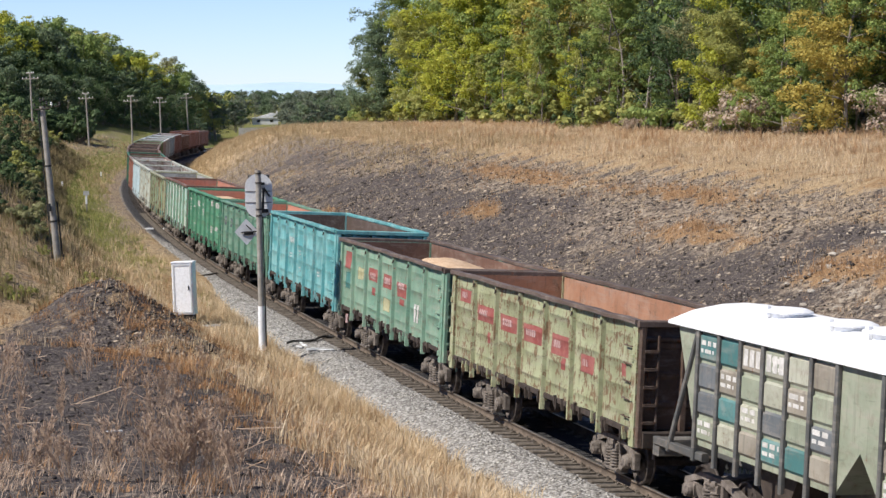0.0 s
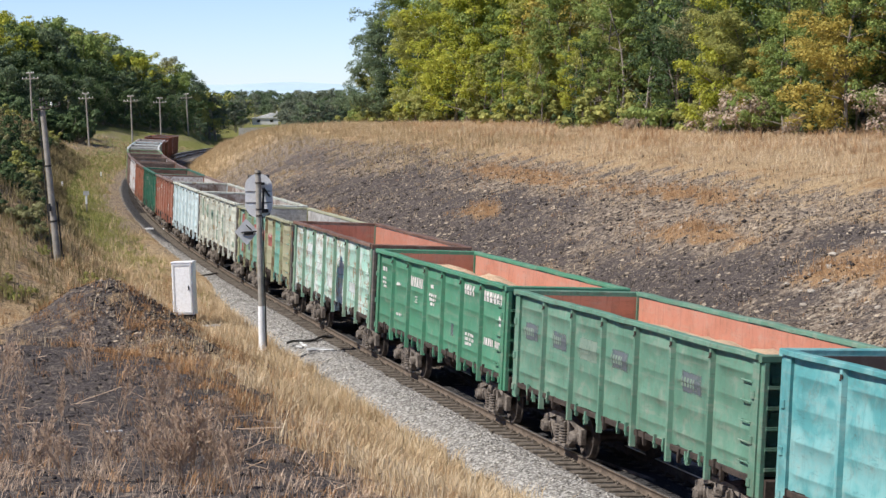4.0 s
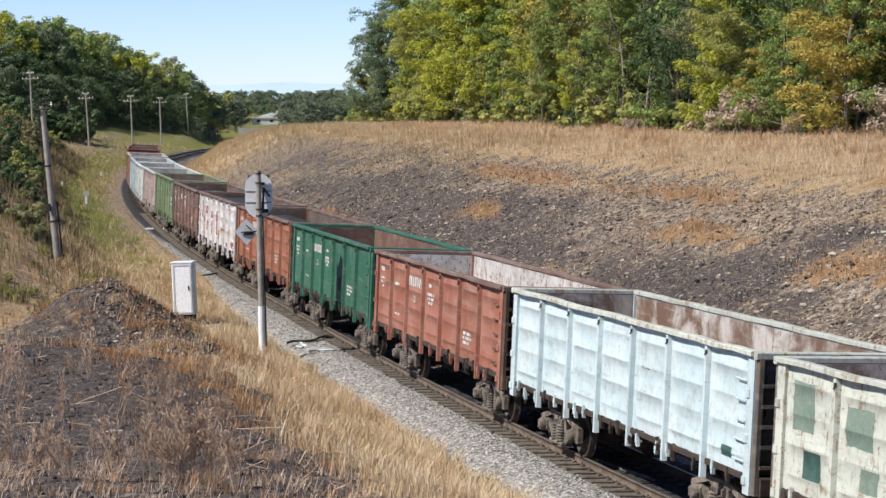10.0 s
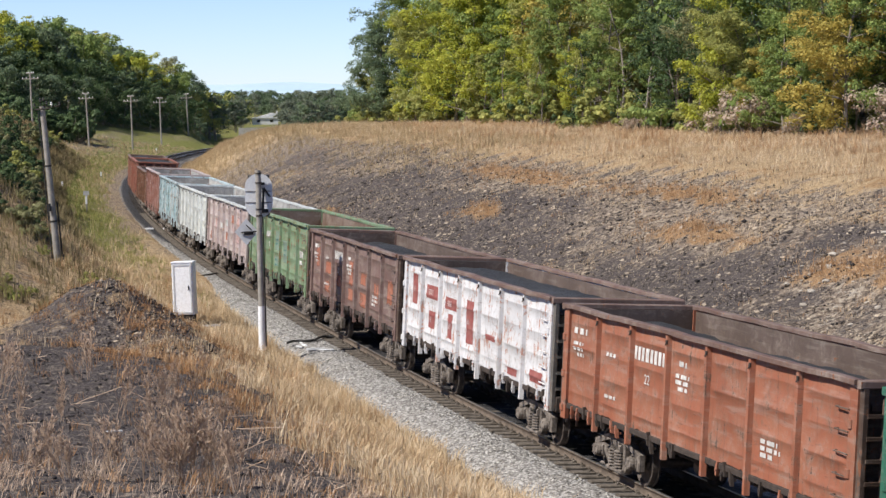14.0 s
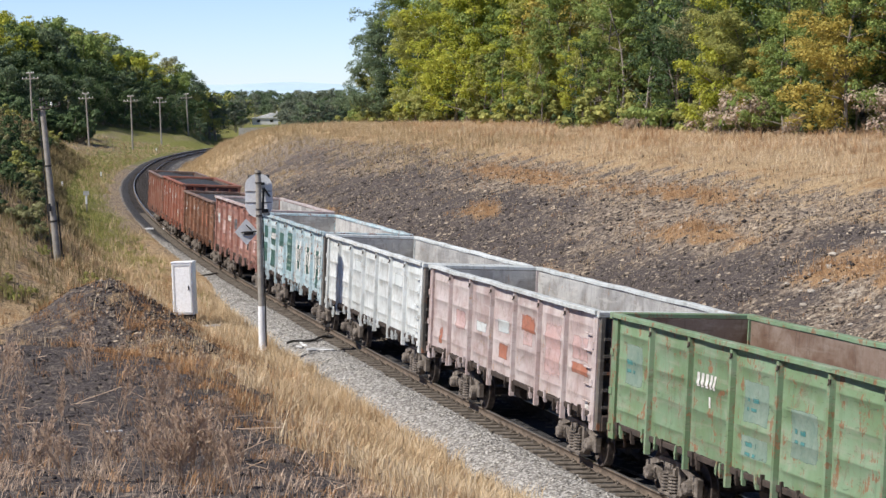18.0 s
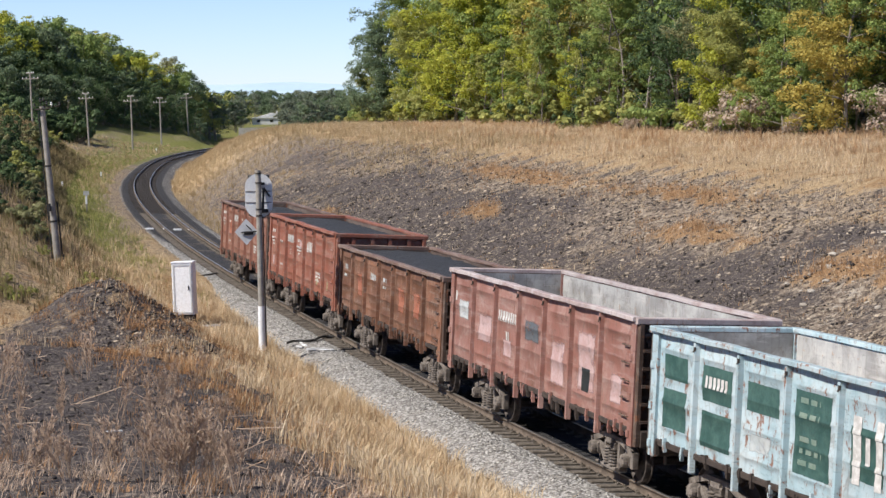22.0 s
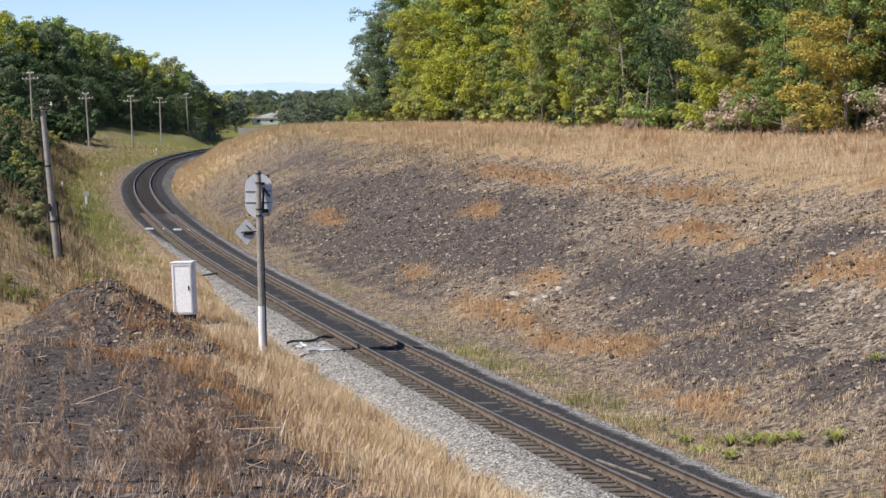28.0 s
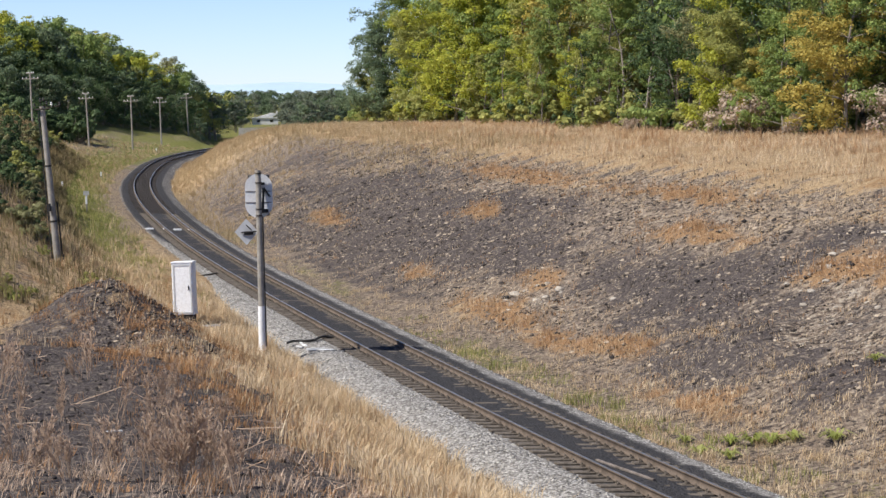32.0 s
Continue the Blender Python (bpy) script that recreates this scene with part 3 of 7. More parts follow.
for _name, _val in zip(("burn", "straw", "green", "chalk", "russet"), cover(gx, gy)):
    ground.data.attributes.new(_name, "FLOAT", "POINT").data.foreach_set("value", _val.astype(np.float32).ravel())

# ---------------------------------------------------------------- track: ballast, rails, sleepers
sv = np.concatenate([np.arange(-300, -10, 5.0), np.arange(-10, 130, 0.5), np.arange(130, 430, 2.0)])
prof = np.array([(-4.0, -1.1), (-3.3, -0.72), (-2.75, -0.34), (-2.15, -0.2), (-1.6, -0.21), (-1.35, -0.235), (-1.0, -0.235), (-0.6, -0.215), (-0.2, -0.2), (0.2, -0.2), (0.6, -0.215), (1.0, -0.235), (1.35, -0.225), (1.7, -0.2), (2.15, -0.22), (2.75, -0.42), (3.3, -0.75), (4.0, -1.1)])
bs, bu = np.meshgrid(sv, prof[:, 0], indexing="ij")
bz = np.broadcast_to(prof[:, 1], bs.shape) + 0.025 * waves(bs, bu * 3, 31, 1.7, 3)
bx, by, bzz = on_track(bs, bu, bz)
m = len(prof)
q = (np.arange(len(sv) - 1)[:, None] * m + np.arange(m - 1)[None, :]).ravel()
track = thing("railway_track", "single curving railway track on coal-blackened grey ballast", "railway track", kind="structure")
ballast = part("ballast", array_mesh("ballast", np.stack([bx, by, bzz], -1).reshape(-1, 3), np.stack([q, q + 1, q + m + 1, q + m], 1), M_BALLAST, True), None, track, "grey crushed stone, black with coal dust between the rails")
soot = np.exp(-(bu / 1.15) ** 4) * (0.85 + 0.15 * step(30, 60, bs)) + np.exp(-((bu - 1.4) / 0.5) ** 2) * 0.9 + np.exp(-((bu + 1.2) / 0.35) ** 2) * 0.3 + step(60, 130, bs) * np.where(abs(bu - 0.2) < 1.9, 1.1, 0.42)
ballast.data.attributes.new("soot", "FLOAT", "POINT").data.foreach_set("value", np.clip(soot, 0, 1).astype(np.float32).ravel())

RAIL = [(-0.075, -0.18), (0.075, -0.18), (0.075, -0.165), (0.012, -0.145), (0.010, -0.045), (0.036, -0.035), (0.036, -0.006), (0.026, 0.0), (-0.026, 0.0), (-0.036, -0.006), (-0.036, -0.035), (-0.010, -0.045), (-0.012, -0.145), (-0.075, -0.165)]


def rail(lat, profile, name, material):
    rs = np.concatenate([np.arange(-300, -10, 5.0), np.arange(-10, 430, 1.5)])
    vs = [on_track(rs, lat + a, b) for a, b in profile]
    co = np.stack([np.stack(c, -1) for c in vs], 1)
    k = len(profile)
    i, j = np.meshgrid(np.arange(len(rs) - 1), np.arange(k), indexing="ij")
    i, j = i.ravel(), j.ravel()
    jn = (j + 1) % k
    return part(name, array_mesh(name, co.reshape(-1, 3), np.stack([i * k + j, i * k + jn, (i + 1) * k + jn, (i + 1) * k + j], 1), material), None, track)


for lat in (-0.8, 0.8):
    side = rail(lat, RAIL, "rail", M_RAIL_SIDE)
    rail(lat, [(-0.030, -0.003), (0.030, -0.003), (0.026, 0.004), (-0.026, 0.004)], "rail_head", M_RAIL_TOP)["label"] = "bright worn running surface"


def sleeper_mesh(seed):
    r = random.Random(seed)
    b = Builder()
    for a, c in ((-1.36, -0.5), (-0.5, 0.5), (0.5, 1.36)):
        lift = 0.0 if abs(a + c) > 0.1 else -0.03
        b.box(a, -0.125 + r.uniform(-0.01, 0.01), -0.36, c, 0.125 + r.uniform(-0.01, 0.01), -0.178 + lift, 0.02)
    for lat in (-0.8, 0.8):
        b.box(lat - 0.19, -0.08, -0.178, lat + 0.19, 0.08, -0.164)
        for d in (-0.12, 0.12):
            b.box(lat + d - 0.035, -0.06, -0.164, lat + d + 0.035, 0.06, -0.125, 0.012)
            b.tube((lat + d * 1.25, 0.0, -0.165), (lat + d * 1.25, 0.0, -0.09), 0.022, n=6)
    return b.mesh("sleeper", M_SLEEPER)


SLEEPERS = [sleeper_mesh(k) for k in range(3)]
rest = []
for i in range(int(300 / 0.545)):
    s = -14 + i * 0.545
    x, y, z = on_track(s, random.uniform(-0.03, 0.03), 0.0)
    if s < 122:
        part("sleeper", SLEEPERS[i % 3], None, track, at=pose(float(x), float(y), float(z) + random.uniform(-0.008, 0.004), 0, math.degrees(CANT), math.degrees(heading(s)) + random.uniform(-1, 1)))
    else:
        rest.append((s, float(x), float(y)))
far_b = Builder()
for s, x, y in rest:
    m4 = pose(x, y, 0, 0, math.degrees(CANT), math.degrees(heading(s)))
    far_b.add([m4 @ Vector(p) for p in [(-1.36, -0.12, -0.3), (1.36, -0.12, -0.3), (1.36, 0.12, -0.3), (-1.36, 0.12, -0.3), (-1.36, -0.12, -0.18), (1.36, -0.12, -0.18), (1.36, 0.12, -0.18), (-1.36, 0.12, -0.18)]],
              [(3, 2, 1, 0), (4, 5, 6, 7), (0, 1, 5, 4), (1, 2, 6, 5), (2, 3, 7, 6), (3, 0, 4, 7)])
tagged(part("far_sleepers", far_b, speckled("sooty_sleeper", (0.04, 0.035, 0.032, 1), (0.075, 0.065, 0.06, 1), 5, 0.9, 0.6, 0.01), track), kind="stuff")


# ---------------------------------------------------------------- wagons
# a wagon's own space: x to its right when looking away, y away along the track, z up from the rail head
PITCH, BODY = 13.92, 13.1
HALF, BAYS = BODY / 2, 7
BAY = (BODY - 0.36) / BAYS
FLOOR, LOW = 1.40, 1.34


def sheet_x(seed, y, z, top):
    """How far out the pressed side sheet stands at y from the bay's middle and height z."""
    k = (z - LOW) / (top - 0.06 - LOW)
    if seed >= 10:      # plain welded sheet
        return -1.505 + 0.006 * waves(y + seed * 7.1, z, 40 + seed, 1.6, 2) + 0 * k
    short = 0.16 + 0.05 * math.sin(seed * 2.4)
    ridge = sum((0.75 + 0.25 * math.sin(seed * 1.7 + c * 9)) * np.interp(k - c, RIDGE_AT, RIDGE_OUT) for c in RIDGES) * np.clip((BAY / 2 - short - abs(y)) / 0.1, 0, 1)
    dent = 0.022 * waves(y + seed * 7.1, z, 40 + seed, 1.2, 2) * np.clip((BAY / 2 - 0.06 - abs(y)) / 0.3, 0, 1)
    return -1.502 - 0.019 * ridge + dent


RIDGES, RIDGE_AT, RIDGE_OUT = (0.13, 0.37, 0.61, 0.85), (-0.02, -0.012, 0.004, 0.03), (0, 1, 0.9, 0)
PANEL_Y = np.array([-1, -0.8, -0.72, -0.6, -0.3, 0, 0.3, 0.6, 0.72, 0.8, 1]) * (BAY / 2 - 0.05)
PANEL_K = np.array(sorted([0, 0.06, 0.24, 0.49, 0.73, 1.0] + [c + e for c in RIDGES for e in RIDGE_AT]))


def bay_seed(bay, number):
    """Which pressing a bay's sheet has; one wagon has plain sheets."""
    return (bay + number) % 5 + (10 if number == 11 else 0)


def panel_grid(seed, top):
    y, z = np.meshgrid(PANEL_Y, LOW + (top - 0.06 - LOW) * PANEL_K)
    return sheet_x(seed, y, z, top)


def on_sheet(seed, y, z, top):
    """Where the built sheet of a bay lies at y and z."""
    grid = shared(("grid", seed, top), panel_grid, seed, top)
    k = (z - LOW) / (top - 0.06 - LOW)
    i, j = np.clip(np.searchsorted(PANEL_Y, y) - 1, 0, len(PANEL_Y) - 2), np.clip(np.searchsorted(PANEL_K, k) - 1, 0, len(PANEL_K) - 2)
    a = np.clip((y - PANEL_Y[i]) / (PANEL_Y[i + 1] - PANEL_Y[i]), 0, 1)
    b = np.clip((k - PANEL_K[j]) / (PANEL_K[j + 1] - PANEL_K[j]), 0, 1)
    return (grid[j, i] * (1 - a) + grid[j, i + 1] * a) * (1 - b) + (grid[j + 1, i] * (1 - a) + grid[j + 1, i + 1] * a) * b


def stops(a, b, lines):
    """a, b and the lines between them."""
    return np.array(sorted([a, b] + [float(q) for q in lines if a + 0.004 < q < b - 0.004]))


def panel_lines(top):
    return LOW + (top - 0.06 - LOW) * PANEL_K


_cache = {}


def shared(key, make, *args):
    if key not in _cache:
        _cache[key] = make(*args)
    return _cache[key]


def panel_mesh(seed, top):
    """One bay of pressed side sheet, slightly dented: x outwards to minus; a ragged lower edge."""
    ny_, nz_ = len(PANEL_Y), len(PANEL_K)
    r = np.random.RandomState(seed)
    y, z = np.meshgrid(PANEL_Y, panel_lines(top))
    x = panel_grid(seed, top)
    z = z.copy()
    z[0] -= r.uniform(-0.02, 0.06, ny_)
    v = np.stack([x, y, z], -1).reshape(-1, 3)
    q = (np.arange(nz_ - 1)[:, None] * ny_ + np.arange(ny_ - 1)[None, :]).ravel()
    return array_mesh("panel", v, np.stack([q, q + ny_, q + ny_ + 1, q + 1], 1), None, False)


def strip_mesh(name, x0, x1, z0, z1, length, seed, wobble=0.014):
    """A long rail along y with a slightly bent line."""
    r = random.Random(seed)
    b = Builder()
    n = 16
    ring = [(x0, z0), (x1, z0), (x1, z1 - 0.015), (x1 - 0.015, z1), (x0 + 0.015, z1), (x0, z1 - 0.015)]
    vs, fs = [], []
    for i in range(n + 1):
        y = -length / 2 + length * i / n
        dx, dz = (r.uniform(-wobble, wobble), r.uniform(-wobble, wobble)) if 0 < i < n else (0, 0)
        vs += [(x + dx, y, z + dz) for x, z in ring]
    k = len(ring)
    for i in range(n):
        fs += [(i * k + j, i * k + (j + 1) % k, (i + 1) * k + (j + 1) % k, (i + 1) * k + j) for j in range(k)]
    fs += [tuple(range(k - 1, -1, -1)), tuple(range(n * k, n * k + k))]
    return b.add(vs, fs).mesh(name)


def rib_mesh(top, width=0.135, foot=0.97):
    b = Builder()
    w = width / 2
    b.extrude([(-1.50, -w), (-1.60, -w * 0.62), (-1.60, w * 0.62), (-1.50, w)], (0, 0, foot), (0, 0, top - 0.11), ((1, 0, 0), (0, 1, 0)))
    return b.mesh("rib")


def corner_mesh(top):
    b = Builder()
    b.extrude([(-1.48, -0.16), (-1.565, -0.16), (-1.565, 0.10), (-1.535, 0.13), (-1.40, 0.13), (-1.40, 0.09), (-1.48, 0.09)], (0, 0, 0.98), (0, 0, top - 0.10), ((1, 0, 0), (0, 1, 0)))
    for z in (1.15, 1.9, 2.7):
        b.box(-1.60, -0.02, z, -1.52, 0.11, z + 0.14, 0.02)
    return b.mesh("corner_post")


def latch_mesh():
    b = Builder()
    b.extrude([(0, 0.12), (0.04, 0.12), (0.06, 0.0), (0.025, -0.13), (-0.025, -0.15), (-0.02, -0.02)], (-1.57, 0, 1.24), (-1.50, 0, 1.24), ((0, 1, 0), (0, 0, 1)))
    b.tube((-1.58, 0.02, 1.2), (-1.44, 0.02, 1.2), 0.028, n=7)
    return b.mesh("hatch_latch")


def end_wall_mesh(top):
    b = Builder()
    b.box(-1.46, -0.03, LOW, 1.46, 0.03, top - 0.1)
    for z in (1.75, 2.35, 2.95):
        b.extrude([(0.03, 0), (0.06, 0.05), (0.06, 0.13), (0.03, 0.18)], (-1.3, 0, z), (1.3, 0, z), ((0, 1, 0), (0, 0, 1)))
    return b.mesh("end_wall")


def rung_mesh(width=0.44):
    b = Builder()
    b.tube((0, -width / 2, 0), (-0.075, -width / 2, 0), 0.016, n=6)
    b.tube((-0.075, -width / 2, 0), (-0.075, width / 2, 0), 0.016, n=6)
    b.tube((-0.075, width / 2, 0), (0, width / 2, 0), 0.016, n=6)
    return b.mesh("rung")


def load_mesh(level, heap, seed, y0=-6.35, y1=6.35):
    ny_, nx_ = 44, 12
    y, x = np.meshgrid(np.linspace(y0, y1, ny_), np.linspace(-1.42, 1.42, nx_), indexing="ij")
    z = level + heap * np.clip(1 - (x / 1.6) ** 2, 0, 1) * (0.55 + 0.45 * waves(x + seed * 3, y, seed, 5.0, 2)) + 0.05 * waves(x, y + seed, seed + 5, 1.2, 3)
    z = np.maximum(z, FLOOR + 0.02)
    v = np.stack([x, y, z], -1).reshape(-1, 3)
    q = (np.arange(ny_ - 1)[:, None] * nx_ + np.arange(nx_ - 1)[None, :]).ravel()
    return array_mesh("load", v, np.stack([q, q + 1, q + nx_ + 1, q + nx_], 1), None, True)


def step_mesh():
    """A flat foothold on the end, bent from strip."""
    return Builder().box(-0.14, 0.0, 0.0, 0.14, 0.11, 0.045, 0.012).box(-0.14, 0.085, 0.045, 0.14, 0.11, 0.07).mesh("foothold")


def ring_mesh():
    """A lashing hook under the top rail."""
    return Builder().box(-1.64, -0.03, -0.03, -1.6, 0.03, 0.045, 0.012).tube((-1.625, 0.0, -0.01), (-1.65, 0.0, -0.06), 0.014, n=6).mesh("lashing_hook")


LATCH, RUNG, FOOTHOLD, HOOK = latch_mesh(), rung_mesh(), step_mesh(), ring_mesh()


# bogie: side frames, springs, axle boxes, bolster; wheelsets turn
def side_frame_mesh():
    """Cast truss frame: arched top chord, slanted legs, spring seat, columns, axle boxes with caps."""
    b = Builder()
    ax = ((0, 1, 0), (0, 0, 1))
    b.extrude([(-1.22, 0.56), (-0.46, 0.76), (0.46, 0.76), (1.22, 0.56), (1.22, 0.68), (0.5, 0.88), (-0.5, 0.88), (-1.22, 0.68)], (-0.08, 0, 0), (0.07, 0, 0), ax)
    for sg in (-1, 1):
        leg = [(sg * 0.92, 0.64), (sg * 0.76, 0.64), (sg * 0.28, 0.26), (sg * 0.40, 0.17)]
        b.extrude(leg if sg > 0 else leg[::-1], (-0.06, 0, 0), (0.06, 0, 0), ax)
        b.box(-0.07, sg * 0.36 - 0.05, 0.2, 0.06, sg * 0.36 + 0.05, 0.8, 0.015)
        b.box(-0.09, sg * 1.16 - 0.07, 0.34, 0.06, sg * 1.16 + 0.07, 0.66, 0.02)
        b.box(-0.10, sg * 0.925 - 0.17, 0.36, 0.08, sg * 0.925 + 0.17, 0.60, 0.03)
        b.lathe([(0.06, -0.23), (0.13, -0.21), (0.15, -0.15), (0.15, 0.1)], 14, (0, sg * 0.925, 0.475), "x")
        for t in range(4):
            c, d = math.cos(0.785 + t * 1.571) * 0.095, math.sin(0.785 + t * 1.571) * 0.095
            b.tube((-0.235, sg * 0.925 + c, 0.475 + d), (-0.2, sg * 0.925 + c, 0.475 + d), 0.02, n=6)
    b.box(-0.15, -0.42, 0.15, 0.12, 0.42, 0.235, 0.02)
    b.box(-0.13, -0.29, 0.58, 0.12, 0.29, 0.74, 0.03)
    return b.mesh("side_frame")


def spring_mesh():
    b = Builder()
    for dy in (-0.17, 0.17):
        rings = []
        for i in range(6):
            z = 0.25 + i * 0.064
            rings += [(0.085, z), (0.13, z + 0.014), (0.13, z + 0.036), (0.085, z + 0.05)]
        b.lathe(rings, 10, (0, dy, 0))
    return b.mesh("spring")


def wheelset_mesh():
    b = Builder()
    for sgn in (-1, 1):
        rings = [(0.09, 0.62), (0.13, 0.66), (0.14, 0.70), (0.40, 0.72), (0.45, 0.70), (0.505, 0.705), (0.507, 0.73), (0.482, 0.745), (0.474, 0.86), (0.43, 0.865), (0.40, 0.81), (0.17, 0.80), (0.13, 0.86), (0.085, 0.87)]
        b.lathe([(r, sgn * x) for r, x in (rings if sgn > 0 else rings)], 28, (0, 0, 0), "x")
        for k in range(4):
            t = math.pi / 2 * k + 0.4
            c, s = math.cos(t) * 0.29, math.sin(t) * 0.29
            b.tube((sgn * 0.79, c, s), (sgn * 0.825, c, s), 0.035, n=8)
    b.lathe([(0.08, -1.12), (0.085, -0.62), (0.08, 0.0), (0.085, 0.62), (0.08, 1.12)], 12, (0, 0, 0), "x")
    return b.mesh("wheelset", None, False)


def bolster_mesh():
    b = Builder()
    b.extrude([(-1.15, 0.62), (-0.6, 0.55), (0.6, 0.55), (1.15, 0.62), (1.15, 0.80), (0.5, 0.88), (-0.5, 0.88), (-1.15, 0.80)], (0, -0.2, 0), (0, 0.2, 0), ((1, 0, 0), (0, 0, 1)))
    b.lathe([(0.25, 0.86), (0.25, 0.95)], 14)
    for y in (-0.5, 0.5):
        b.tube((-0.95, y, 0.35), (0.95, y, 0.35), 0.05, n=8)
    return b.mesh("bolster")


SIDE_FRAME, SPRING, WHEELSET, BOLSTER = side_frame_mesh(), spring_mesh(), wheelset_mesh(), bolster_mesh()
wheels = []     # (wheelset, wagon number)


def bogie(parent, y, number, iron):
    bg = part("bogie", BOLSTER, iron, parent, "", pose(0, y, 0))
    for x, turn in ((-1.02, 0), (1.02, 180)):
        part("side_frame", SIDE_FRAME, iron, bg, "", pose(x, 0, 0, 0, 0, turn))
        part("spring", SPRING, iron, bg, "", pose(x * 1.07, 0, 0))
    for dy in (-0.925, 0.925):
        w = part("wheelset", WHEELSET, M_WHEEL, bg, "dark worn steel wheelset", pose(0, dy, 0.475))
        wheels.append((w, number, dy))
    return bg


def coupler_mesh():
    b = Builder()
    b.box(-0.1, -0.1, 0.93, 0.1, 0.55, 1.15, 0.03)
    b.extrude([(-0.2, 0.0), (0.2, 0.0), (0.22, -0.14), (0.09, -0.22), (0.07, -0.12), (-0.06, -0.12), (-0.1, -0.3), (-0.22, -0.26)], (0, 0, 0.88), (0, 0, 1.2), ((1, 0, 0), (0, 1, 0)))
    return b.mesh("coupler")


def hose_mesh():
    b = Builder()
    pts = [(0.35, 0.1, 1.0), (0.36, -0.15, 0.85), (0.36, -0.3, 0.62), (0.34, -0.42, 0.6)]
    b.pipe(pts, 0.03)
    return b.mesh("brake_hose")


COUPLER, HOSE = coupler_mesh(), hose_mesh()


def bars(rows, x=None, number=0, top=3.5):
    """Writing too small or not to be lettered: plain bars painted on the sheet. rows: (y, z, height, widths), y running down."""
    b = Builder()
    for y, z, h, widths in rows:
        for w in widths:
            if w > 0:
                if x is not None:
                    b.box(x, y - w, z, -1.49, y, z + h)
                else:
                    ys, zs = np.array([y, y - w]), stops(z, z + h, panel_lines(top))
                    n = len(zs) - 1
                    bay = min(BAYS - 1, max(0, int((HALF - 0.18 - y + w / 2) / BAY)))
                    yy, zz = np.meshgrid(ys, zs)
                    xx = on_sheet(bay_seed(bay, number), yy - bay_y(bay), zz, top) - 0.013
                    b.add(np.stack([xx, yy, zz], -1).reshape(-1, 3).tolist(), [(2 * i, 2 * i + 1, 2 * i + 3, 2 * i + 2) for i in range(n)])
            y -= abs(w) + h * 0.24
    return b


def line(y, z, h, n, rnd, k=0.5):
    """n bars as wide as letters of height h."""
    if h > 0.16:
        return (y, z, h, [h * k * rnd.uniform(0.75, 1.1) for _ in range(n)])
    words = []
    while n > 0:        # small writing: a bar for each word
        m = min(n, rnd.choice([2, 3, 4, 5]))
        words += [h * 0.7 * m, -h * 0.45]
        n -= m
    return (y, z, h, words)


def bay_y(i):
    """The middle of bay i, counted from the far end."""
    return HALF - 0.18 - BAY * (i + 0.5)


